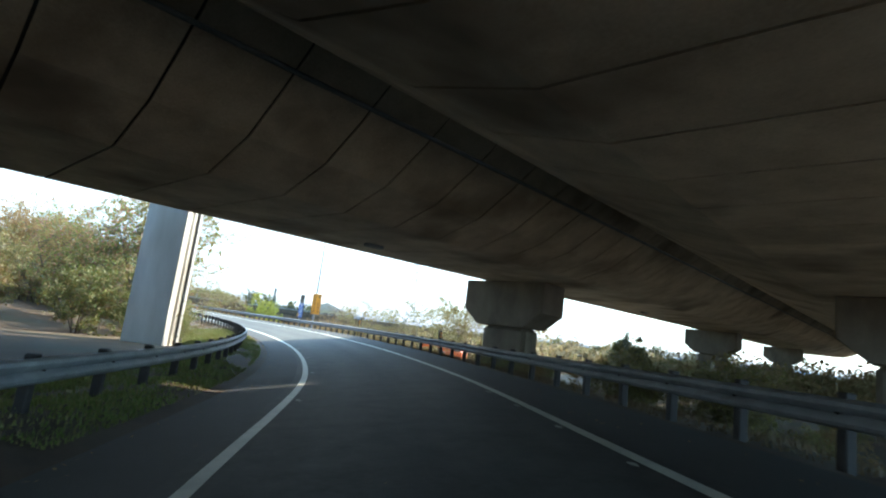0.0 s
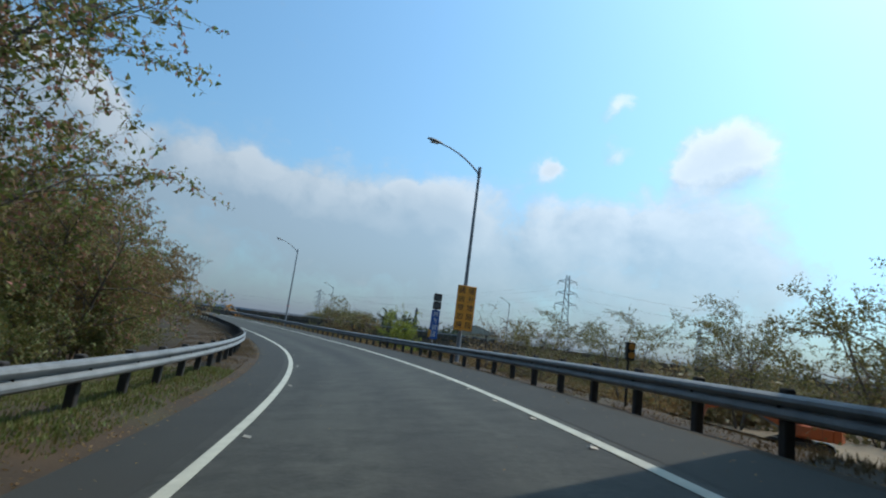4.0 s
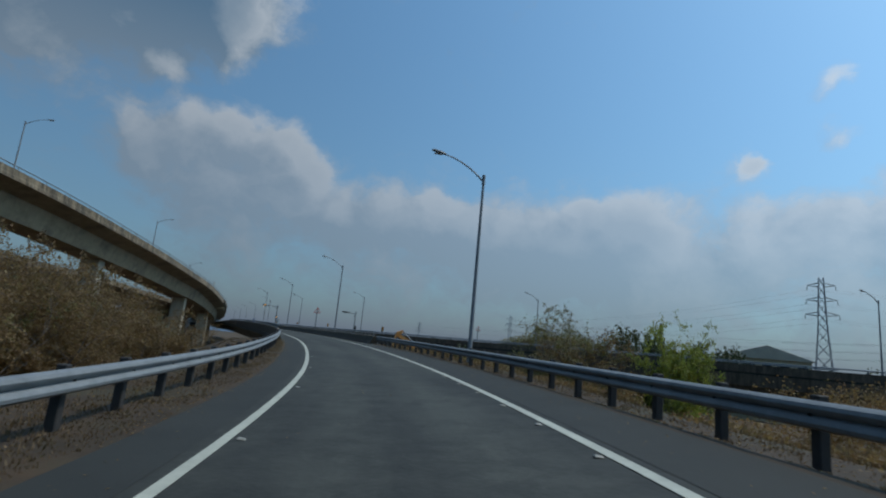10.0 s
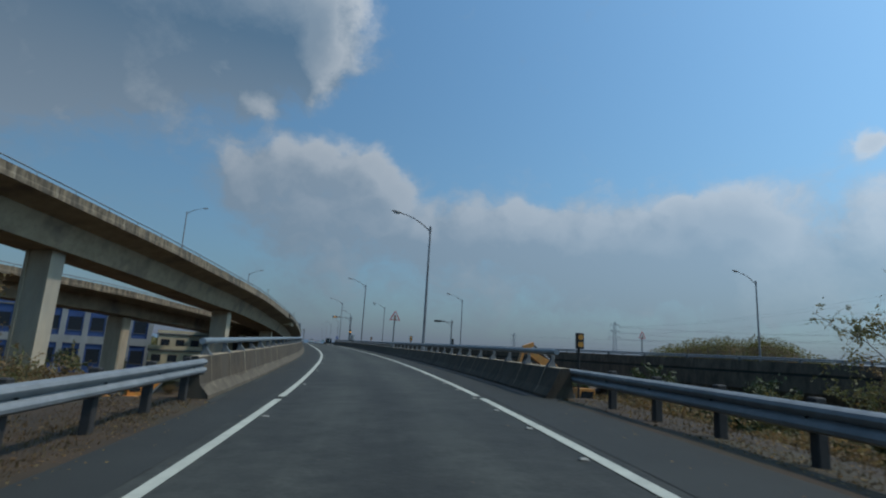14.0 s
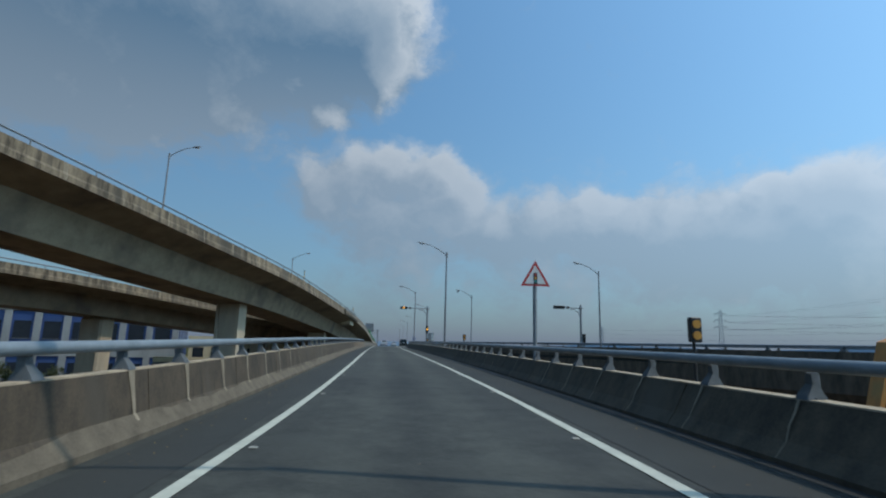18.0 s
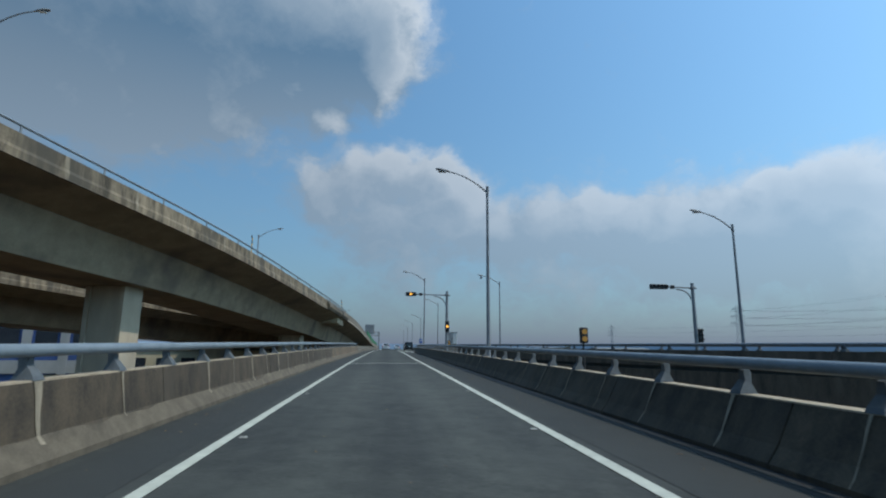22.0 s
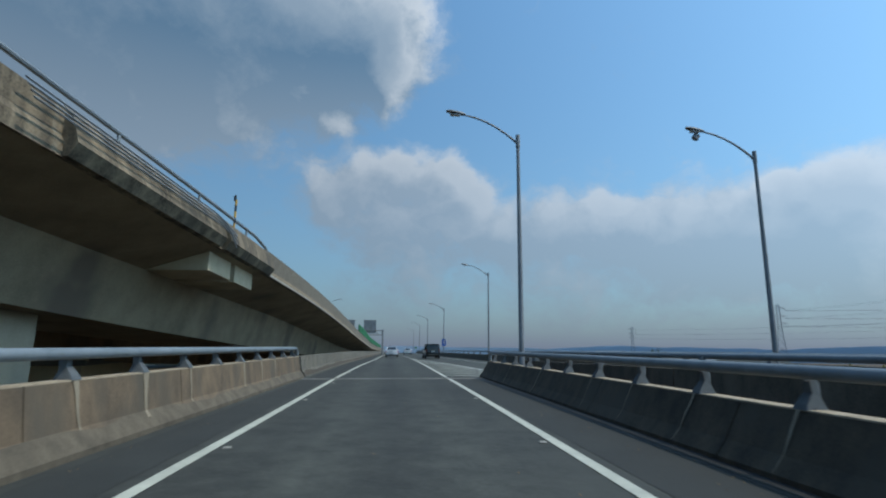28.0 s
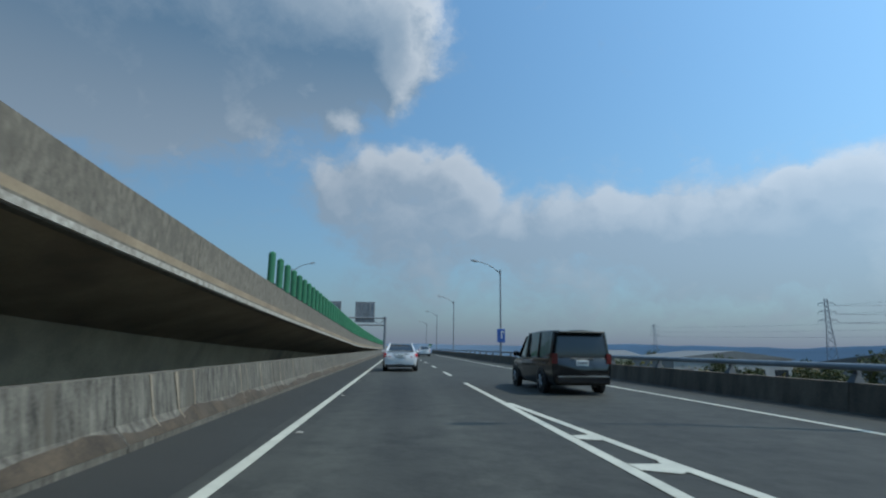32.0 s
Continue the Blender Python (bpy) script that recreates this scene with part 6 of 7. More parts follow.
def excavator(x, y, turn, paint, label, lift=0.9, scale=1.0, z=None, crawler=True):
    root = thing("excavator", label, "excavator", "excavators",
                 m=Matrix.Translation((x, y, (ground_z(x, y) if z is None else z))) @ Matrix.Rotation(turn, 4, "Z") @ Matrix.Scale(scale, 4))
    for sy in (-1.0, 1.0):
        o = [(-1.7, 0.35), (-1.45, 0.08), (1.45, 0.08), (1.7, 0.35), (1.6, 0.70), (1.3, 0.82), (-1.3, 0.82), (-1.6, 0.70)]
        g = Geo().sweep([[(a, sy + w, zz) for a, zz in o] for w in (-0.26, 0.26)])
        tr = part("track", g, BLACK, root)
        for k in range(5):
            part("roller", Geo().tube([(-1.2 + 0.6 * k, sy - 0.28, 0.3), (-1.2 + 0.6 * k, sy + 0.28, 0.3)], 0.16, 10), POLE, tr)
    part("undercarriage", Geo().box((0, 0, 0.65), (1.6, 1.6, 0.4), None, 0.06), BLACK, root)
    part("slew_ring", Geo().tube([(0, 0, 0.8), (0, 0, 1.0)], 0.6, 16), BLACK, root)
    part("house", Geo().box((-0.6, 0, 1.42), (2.5, 2.2, 0.8), None, 0.12), paint, root)
    part("counterweight", Geo().prism([(-2.15, 1.02), (-1.8, 1.02), (-1.8, 1.95), (-2.0, 1.9), (-2.15, 1.7)], 2.2), paint, root)
    part("engine_cover", Geo().box((-1.25, 0.1, 1.95), (1.0, 1.7, 0.3), None, 0.08), BLACK, root)
    part("exhaust", Geo().tube([(-1.2, -0.4, 2.0), (-1.2, -0.4, 2.5)], 0.05, 8), POST, root)
    cabin = part("cab", Geo().prism([(-0.2, 1.8), (0.95, 1.8), (1.05, 2.1), (0.75, 2.95), (-0.2, 2.95)], 0.95), paint, root)
    cabin.location = (0, 0.58, 0)
    for sy in (-0.49, 0.49):
        part("window", Geo().prism([(-0.08, 2.15), (0.85, 2.15), (0.66, 2.82), (-0.08, 2.82)], 0.03), TINT, cabin).location = (0, sy, 0)
    # boom, stick and bucket
    c, sn = math.cos(lift), math.sin(lift)
    kx, kz = 0.9 + 2.4 * c, 1.6 + 2.4 * sn
    tx, tz = kx + 2.3 * math.cos(lift - 0.75), kz + 2.3 * math.sin(lift - 0.75)
    ex, ez = tx + 2.2 * math.cos(-1.2), tz + 2.2 * math.sin(-1.2)

    def arm(name, pts, widths, mat):
        top = [(px, pz + w) for (px, pz), w in zip(pts, widths)]
        bot = [(px, pz - w) for (px, pz), w in zip(reversed(pts), reversed(widths))]
        ob = part(name, Geo().prism(top + bot, 0.34), mat, root)
        ob.location = (0, -0.25, 0)
        return ob

    arm("boom", [(0.8, 1.5), (kx, kz), (tx, tz)], [0.18, 0.34, 0.16], paint)
    arm("stick", [(tx - 0.5, tz + 0.35), (tx + 0.1, tz), (ex, ez)], [0.12, 0.24, 0.12], paint)
    for p, q in (((1.1, 1.3), (kx + 0.2, kz - 0.25)), ((kx + 0.2, kz + 0.4), (tx - 0.45, tz + 0.42))):
        part("ram", Geo().tube([(p[0], -0.25, p[1]), (q[0], -0.25, q[1])], 0.07, 8), STEEL, root)
    part("bucket", Geo().prism([(ex - 0.1, ez + 0.1), (ex + 0.25, ez), (ex + 0.1, ez - 0.6), (ex - 0.5, ez - 0.75), (ex - 0.75, ez - 0.4)], 0.9), BLACK, root).location = (0, -0.25, 0)
    return root


excavator(24.2, 54.5, 2.3, ORANGE, "orange crawler excavator with a folded boom on sandy ground", 0.45, 0.72)
excavator(-23.9, 161.6, 3.80, DIGGER, "yellow crawler excavator with its boom raised beside the bridge", 1.25, 1.72, BASE)
excavator(-30.5, 170.0, 0.6, DIGGER, "yellow excavator parked on the plain by the bridge", 1.15, 1.7, BASE)
excavator(-64.0, 141.5, 1.2, DIGGER, "yellow excavator under the flyover", 0.9, 1.1, BASE)


# ---- buildings on the plain ----
BLUE_WALL = material("blue_cladding", (0.03, 0.07, 0.20), (0.02, 0.045, 0.13), 0.6, scale=0.6, fine=12, bump=0.05)
WHITE_WALL = material("white_cladding", (0.29, 0.295, 0.285), (0.19, 0.195, 0.19), 0.6, scale=0.5, fine=10, bump=0.05, streak=0.7)
CREAM_WALL = material("cream_wall", (0.52, 0.45, 0.30), (0.38, 0.33, 0.22), 0.8, scale=0.6, fine=12, bump=0.1, streak=0.6)
GREY_ROOF = material("grey_sheet_roof", (0.15, 0.155, 0.148), (0.10, 0.104, 0.10), 0.6, scale=0.4, fine=10, bump=0.1)
BEIGE_ROOF = material("beige_sheet_roof", (0.46, 0.41, 0.32), (0.32, 0.28, 0.22), 0.6, scale=0.5, fine=10, bump=0.1)
DARK_GLASS = material("dark_window_glass", (0.025, 0.032, 0.04), (0.018, 0.022, 0.03), 0.12, scale=1, fine=10, bump=0)


def building(x, y, turn, w, d, h, wall, roof, label, rows=2, cols=6, pitch=0.0, bands=None, name="building"):
    """A hall or house: w wide, d deep; windows in rows on the four sides; a flat or pitched roof."""
    root = thing(name, label, "building", "buildings on the plain", m=Matrix.Translation((x, y, BASE - 0.2)) @ Matrix.Rotation(turn, 4, "Z"))
    part("wall", Geo().box((0, 0, h / 2), (w, d, h)), wall, root)
    if pitch:
        part("roof", Geo().prism([(-w / 2 - 0.4, h), (w / 2 + 0.4, h), (w / 2 + 0.4, h + 0.15), (0, h + pitch), (-w / 2 - 0.4, h + 0.15)], d + 0.8), roof, root)
    else:
        part("roof", Geo().box((0, 0, h + 0.15), (w + 0.5, d + 0.5, 0.3), None, 0.05), roof, root)
        part("parapet", Geo().box((0, -d / 2, h + 0.6), (w + 0.5, 0.3, 0.7)), wall, root)
    fh = h / max(rows, 1)
    for row in range(rows):
        for face, span, off in (("y", w, -d / 2), ("x", d, w / 2), ("x", d, -w / 2)):
            n = cols if face == "y" else max(2, int(cols * d / w))
            for k in range(n):
                u = -span / 2 + span * (k + 0.5) / n
                z = fh * (row + 0.55)
                ww, wh = span / n * 0.58, fh * 0.42
                if face == "y":
                    c, size = (u, off, z), (ww, 0.12, wh)
                else:
                    c, size = (off, u, z), (0.12, ww, wh)
                win = part("window", Geo().box(c, size), DARK_GLASS, root)
                part("sill", Geo().box((c[0], c[1], z - wh / 2 - 0.06), (size[0] + 0.15, size[1] + 0.12, 0.1)), GREY_ROOF, win)
    if bands:
        for k in range(cols + 1):
            u = -w / 2 + w * k / cols
            part("pilaster", Geo().box((u, -d / 2 - 0.12, h / 2), (w / cols * 0.24, 0.3, h)), bands, root)
        part("band", Geo().box((0, -d / 2 - 0.10, h * 0.52), (w, 0.24, h * 0.12)), bands, root)
    return root


face = radians(52)
building(-139, 172, face, 46, 20, 12.5, BLUE_WALL, GREY_ROOF, "long factory with blue cladding and white pilasters", 2, 12, 0, WHITE_WALL, "factory")
building(-101, 180, face, 13, 10, 5.5, CREAM_WALL, GREY_ROOF, "small cream hall beyond the flyover", 2, 5)
building(-120, 200, face, 18, 14, 8.5, CREAM_WALL, GREY_ROOF, "cream two-storey building on the plain", 2, 6)
building(-137, 222, face, 20, 14, 7.5, CREAM_WALL, GREY_ROOF, "low cream hall on the plain", 2, 6)
building(-165, 262, face, 22, 14, 9, WHITE_WALL, GREY_ROOF, "white hall far along the plain", 2, 6)
building(33, 183, radians(-12), 13, 10, 10.6, CREAM_WALL, BEIGE_ROOF, "cream house with a beige pitched sheet roof", 3, 5, 2.4, name="house")
building(70, 190, radians(-20), 30, 14, 7.5, WHITE_WALL, GREY_ROOF, "pale warehouse with a grey pitched roof", 1, 6, 1.8, name="warehouse")
for k, (s, lat, w, d, h) in enumerate(((296, 52, 22, 14, 7.6), (330, 74, 24, 16, 8.2), (372, 66, 26, 16, 8.4), (420, 60, 26, 16, 8.4))):
    p = F(s, lat, 0)
    building(p.x, p.y, radians(heading(s) + (88 if k % 2 else 4)), w, d, h, WHITE_WALL if k % 3 else CREAM_WALL, GREY_ROOF, "pale warehouse with a sheet roof below the bridge", 1, 5, 1.6, name="warehouse")


# ---- pylons and power lines ----
LATTICE = material("pylon_steel", (0.24, 0.275, 0.31), (0.18, 0.21, 0.24), 0.7, 0.2, scale=0.5, fine=5, bump=0)


def pylon(x, y, top, turn):
    h = top - BASE
    root = thing("pylon", "grey steel lattice pylon carrying power lines", "pylon", "pylons", m=Matrix.Translation((x, y, BASE)) @ Matrix.Rotation(turn, 4, "Z"))
    rad = 0.0038 * h

    def half(z):
        u = z / h
        return h * (0.075 - 0.0755 * u if u < 0.55 else 0.0335 - 0.035 * (u - 0.55)) if u < 0.55 else h * (0.0335 - 0.035 * (u - 0.55))

    zs = [h * u for u in (0, 0.16, 0.30, 0.42, 0.52, 0.60, 0.68, 0.76, 0.84, 0.92, 1.0)]
    for sx, sy in ((-1, -1), (1, -1), (1, 1), (-1, 1)):
        part("leg", Geo().tube([(sx * half(z), sy * half(z), z) for z in zs], rad, 4), LATTICE, root)
    for z0, z1 in zip(zs, zs[1:]):
        g = Geo()
        a, c = half(z0), half(z1)
        for k in range(4):
            p = [(-1, -1), (1, -1), (1, 1), (-1, 1)][k]
            q = [(1, -1), (1, 1), (-1, 1), (-1, -1)][k]
            g.tube([(p[0] * a, p[1] * a, z0), (q[0] * c, q[1] * c, z1)], rad * 0.6, 3)
            g.tube([(q[0] * a, q[1] * a, z0), (p[0] * c, p[1] * c, z1)], rad * 0.6, 3)
        part("bracing", g, LATTICE, root, kind="stuff")
    tips = []
    for u, w in ((0.66, 0.125), (0.79, 0.115), (0.92, 0.105)):
        for sx in (-1, 1):
            z, e = h * u, half(h * u)
            g = Geo()
            for sy in (-1, 1):
                g.tube([(sx * e, sy * e, z), (sx * w * h, 0, z + 0.01 * h)], rad * 0.7, 3)
                g.tube([(sx * e, sy * e, z + 0.035 * h), (sx * w * h, 0, z + 0.01 * h)], rad * 0.7, 3)
            cross_arm = part("cross_arm", g, LATTICE, root)
            part("insulator", Geo().tube([(sx * w * h, 0, z), (sx * w * h, 0, z - 0.03 * h)], rad * 0.9, 5), LATTICE, cross_arm)
            m = root.matrix_basis
            tips.append(m @ Vector((sx * w * h, 0, z - 0.03 * h)))
    return tips


def line(a, b, sag, thick, root):
    pts = [a.lerp(b, k / 14) - Vector((0, 0, sag * 4 * (k / 14) * (1 - k / 14))) for k in range(15)]
    part("wire", Geo().tube(pts, thick, 3), LATTICE, root)


tips = [pylon(186, 540, 80, -0.3), pylon(430, 700, 60, 0.6), pylon(-83, 806, 50, 0.05), pylon(-277, 1032, 41, 0.15)]
more = [pylon(520, 470, 78, 1.2), pylon(560, 800, 70, 0.9)]
wires = thing("power_lines", "thin sagging power lines between the pylons", "power line", kind="stuff")
for a, b in ((tips[0], more[0]), (tips[0], tips[2]), (tips[2], tips[1]), (tips[2], more[1]), (tips[1], tips[3])):
    for p, q in zip(a, b):
        line(p, q, 9, 0.045, wires)

# ---- the far hills ----
BRONZE = material("dark_bronze", (0.075, 0.085, 0.090), (0.045, 0.052, 0.056), 0.7, 0.2, scale=0.8, fine=6, bump=0.1)
# distance haze is painted into the hills' blue base colour
HILL = material("haze_tinted_hills", (0.34, 0.44, 0.55), (0.31, 0.41, 0.52), 1.0, scale=0.002, fine=0.02, bump=0, spec=0.0)
# the nearest, low ring is added to hide the plain's tan edge
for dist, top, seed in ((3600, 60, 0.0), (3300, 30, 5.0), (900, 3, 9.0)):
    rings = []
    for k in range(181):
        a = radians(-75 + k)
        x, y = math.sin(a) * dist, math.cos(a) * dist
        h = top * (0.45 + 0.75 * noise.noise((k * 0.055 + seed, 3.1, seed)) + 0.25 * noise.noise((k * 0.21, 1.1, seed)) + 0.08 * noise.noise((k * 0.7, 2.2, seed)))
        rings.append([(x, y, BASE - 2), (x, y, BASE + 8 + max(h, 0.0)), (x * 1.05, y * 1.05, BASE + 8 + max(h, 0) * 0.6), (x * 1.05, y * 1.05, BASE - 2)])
    solid("hills", Geo().sweep(rings), HILL, "hills along the horizon with blue haze in their colour", "hills", smooth=True)

# a tall standing figure on the horizon, and its plinth
g = Geo()
rings = []
for z, w in ((0, 1.5), (2, 1.4), (8, 1.1), (15, 1.25), (19, 1.35), (20.6, 1.1), (21.6, 0.5), (22.4, 0.65), (24, 0.7), (25.3, 0.3)):
    rings.append([(w * math.cos(k * math.pi / 5), 0.75 * w * math.sin(k * math.pi / 5), z) for k in range(10)])
o, d = F(100, 0, 0), F(110, 0, 0)
statue = tagged(new("statue", g.sweep(rings).mesh("statue", BRONZE, True)), "tall grey statue standing far off on the horizon", "statue")
statue.matrix_basis = Matrix.Translation((15.5, 184.0, BASE)) @ Matrix.Diagonal((0.5, 0.5, 0.62, 1))


# ---- cars ----
def car_paint(name, base, rough=0.25):
    m = bpy.data.materials.new(name)
    m.use_nodes = True
    nt = m.node_tree
    bs = nt.nodes["Principled BSDF"]
    n = nt.nodes.new("ShaderNodeTexNoise")
    n.inputs["Scale"].default_value = 3.0
    n.inputs["Detail"].default_value = 6
    ramp = nt.nodes.new("ShaderNodeValToRGB")
    ramp.color_ramp.elements[0].color = (*[c * 0.82 for c in base], 1)
    ramp.color_ramp.elements[1].color = (*base, 1)
    nt.links.new(n.outputs[0], ramp.inputs[0])
    nt.links.new(ramp.outputs[0], bs.inputs["Base Color"])
    bs.inputs["Roughness"].default_value = rough
    bs.inputs["Coat Weight"].default_value = 0.35
    bs.inputs["Coat Roughness"].default_value = 0.06
    return m


WHITE_CAR = car_paint("white_car_paint", (0.62, 0.63, 0.63))
BLACK_CAR = car_paint("black_car_paint", (0.006, 0.0065, 0.0075), 0.16)
TAIL_RED = car_paint("tail_light_red", (0.42, 0.018, 0.015), 0.15)
DARK_RED = car_paint("dark_tail_light", (0.085, 0.010, 0.010), 0.15)
RUBBER = material("tyre_rubber", (0.018, 0.018, 0.018), (0.010, 0.010, 0.010), 0.9, scale=8, fine=60, bump=0.1)
ALLOY = material("alloy_rim", (0.45, 0.46, 0.47), (0.30, 0.31, 0.32), 0.35, 0.8, scale=8, fine=40, bump=0)
PLATE = material("number_plate", (0.62, 0.64, 0.62), (0.52, 0.54, 0.52), 0.5, scale=5, fine=40, bump=0)
CHROME = material("chrome_trim", (0.6, 0.6, 0.6), (0.5, 0.5, 0.5), 0.15, 1.0, scale=5, fine=30, bump=0)


def wheel(root, x, y, rad, width):
    side = 1 if x > 0 else -1
    g = Geo()
    rings = []
    for k in range(21):
        w = 2 * math.pi * k / 20
        c, s = math.cos(w), math.sin(w)
        rings.append([(x + dx, y + rr * c, rad + rr * s) for dx, rr in ((-width / 2, rad * 0.66), (-width / 2, rad * 0.94), (-width / 2 + 0.03, rad), (width / 2 - 0.03, rad), (width / 2, rad * 0.94), (width / 2, rad * 0.66))])
    g.sweep(rings, cap=False)
    wh = part("wheel", g, RUBBER, root, "black rubber tyre", smooth=True)
    part("rim", Geo().tube([(x - width * 0.4, y, rad), (x + side * width * 0.40, y, rad)], rad * 0.66, 20), ALLOY, wh)
    for k in range(5):
        w = 2 * math.pi * k / 5
        part("spoke", Geo().tube([(x + side * width * 0.43, y, rad), (x + side * width * 0.43, y + rad * 0.6 * math.cos(w), rad + rad * 0.6 * math.sin(w))], 0.03, 5), ALLOY, wh)


def loft(stations, n=5):
    """Closed body from (y, half width at sill, half width at waist, half width on top, z sill, z waist, z top)."""
    rings = []
    for y, a, b, c, z0, z1, z2 in stations:
        rings.append([(-a * 0.92, y, z0), (a * 0.92, y, z0), (a, y, z0 + 0.10), (b, y, z1 - 0.12), (b * 0.985, y, z1), (c, y, z2 - 0.03), (c * 0.75, y, z2), (0, y, z2 + 0.012),
                      (-c * 0.75, y, z2), (-c, y, z2 - 0.03), (-b * 0.985, y, z1), (-b, y, z1 - 0.12), (-a, y, z0 + 0.10)])
    return Geo().sweep(rings)


def plate_bars(root, y, z, w=0.36):
    p = part("number_plate", Geo().box((0, y, z), (w, 0.02, 0.15), None, 0.006), PLATE, root)
    for k in range(6):
        part("plate_bar", Geo().box((-w * 0.36 + w * 0.145 * k, y - 0.013, z), (0.028, 0.006, 0.09)), BLACK, p)


def sedan(m, label, group, paint):
    root = thing("sedan", label, "car", group, m=m)
    st = [(-2.34, 0.70, 0.74, 0.66, 0.36, 0.70, 0.86), (-2.28, 0.80, 0.84, 0.74, 0.27, 0.78, 0.98), (-2.10, 0.84, 0.89, 0.78, 0.22, 0.84, 1.035), (-1.75, 0.86, 0.905, 0.80, 0.20, 0.88, 1.04),
          (-1.2, 0.87, 0.91, 0.81, 0.19, 0.88, 1.0), (0, 0.87, 0.91, 0.82, 0.19, 0.86, 0.98), (0.9, 0.87, 0.91, 0.80, 0.20, 0.84, 0.98), (1.6, 0.85, 0.89, 0.74, 0.21, 0.78, 0.90), (2.1, 0.78, 0.82, 0.64, 0.24, 0.68, 0.78), (2.33, 0.60, 0.64, 0.5, 0.32, 0.58, 0.64)]
    part("body", loft(st), paint, root, smooth=True)
    # greenhouse: glass below, roof skin above
    gh = [(-1.78, 0.70, 0.62, 1.00, 1.05), (-1.15, 0.76, 0.57, 0.99, 1.365), (-0.5, 0.78, 0.58, 0.97, 1.44), (0.2, 0.78, 0.58, 0.97, 1.43), (0.55, 0.77, 0.57, 0.96, 1.37), (1.15, 0.72, 0.62, 0.96, 1.02)]
    part("window_band", Geo().sweep([[(-a, y, z0), (a, y, z0), (c, y, z1), (c * 0.7, y, z1 + 0.008), (-c * 0.7, y, z1 + 0.008), (-c, y, z1)] for y, a, c, z0, z1 in gh]), TINT, root, "dark tinted windows", smooth=True)
    roof = [(-1.22, 0.585, 1.34), (-0.9, 0.60, 1.425), (-0.4, 0.605, 1.458), (0.2, 0.60, 1.448), (0.5, 0.585, 1.40)]
    part("roof", Geo().sweep([[(-c, y, z - 0.015), (c, y, z - 0.015), (c * 0.9, y, z + 0.012), (0, y, z + 0.022), (-c * 0.9, y, z + 0.012)] for y, c, z in roof]), BLACK_CAR if paint is WHITE_CAR else paint, root, "dark glazed roof panel", smooth=True)
    for sx in (-1, 1):
        part("pillar", Geo().tube([(sx * 0.74, -1.80, 1.02), (sx * 0.665, -1.45, 1.22), (sx * 0.605, -1.12, 1.385), (sx * 0.61, -0.4, 1.455), (sx * 0.60, 0.45, 1.41), (sx * 0.70, 1.12, 1.02)], [0.075, 0.06, 0.045, 0.035, 0.035, 0.03], 6), paint, root, smooth=True)
        part("pillar", Geo().tube([(sx * 0.78, -0.35, 0.98), (sx * 0.605, -0.35, 1.44)], 0.03, 5), BLACK, root)
        o = [(-2.325, 0.73), (-2.29, 0.90), (-2.10, 0.96), (-1.82, 0.93), (-1.95, 0.80), (-2.2, 0.70)]
        g = Geo().sweep([[(sx * xx, y + dy, z) for y, z in o] for xx, dy in ((0.53, -0.03), (0.78, 0.0), (0.892, 0.06))])
        tl = part("tail_light", g, TAIL_RED, root, "red tail light cluster", smooth=True)
        part("lamp_strip", Geo().box((sx * 0.72, -2.325, 0.80), (0.22, 0.02, 0.03)), PLATE, tl)
        part("mirror", Geo().box((sx * 0.98, 0.62, 1.02), (0.20, 0.14, 0.13), None, 0.04), paint, root)
        part("exhaust_tip", Geo().box((sx * 0.56, -2.30, 0.30), (0.18, 0.08, 0.07), None, 0.02), CHROME, root)
        part("headlight", Geo().box((sx * 0.62, 2.12, 0.66), (0.30, 0.22, 0.14), None, 0.04), LAMP_GLASS, root)
        part("door_handle", Geo().box((sx * 0.915, -0.75, 0.82), (0.03, 0.20, 0.03), None, 0.008), CHROME, root)
        for y in (-1.40, 1.42):
            arch = Geo().tube([(sx * 0.80, y, 0.34), (sx * 0.917, y, 0.34)], 0.37, 24)
            part("wheel_arch", arch, BLACK, root)
            wheel(root, sx * 0.82, y, 0.33, 0.23)
    part("boot_lip", Geo().sweep([[(x, -2.27 - 0.03 * (1 - x * x), 1.00), (x, -2.30 - 0.03 * (1 - x * x), 1.035), (x, -2.1, 1.045), (x, -2.08, 1.01)] for x in (-0.68, -0.35, 0, 0.35, 0.68)]), paint, root)
    part("boot_trim", Geo().box((0, -2.355, 0.90), (0.86, 0.02, 0.03), None, 0.008), CHROME, root)
    part("plate_recess", Geo().box((0, -2.345, 0.79), (0.62, 0.03, 0.20), None, 0.01), paint, root)
    plate_bars(root, -2.372, 0.79)
    part("diffuser", Geo().sweep([[(x, -2.33, 0.24), (x, -2.36 + 0.05 * x * x, 0.30), (x, -2.34 + 0.05 * x * x, 0.40), (x, -2.2, 0.40), (x, -2.1, 0.22)] for x in (-0.76, -0.4, 0, 0.4, 0.76)]), BLACK, root, "black rear bumper insert")
    part("bumper_line", Geo().box((0, -2.36, 0.36), (0.9, 0.02, 0.015)), CHROME, root)
    part("rear_shelf", Geo().box((0, -1.35, 1.03), (1.1, 0.5, 0.04)), BLACK, root)
    return root


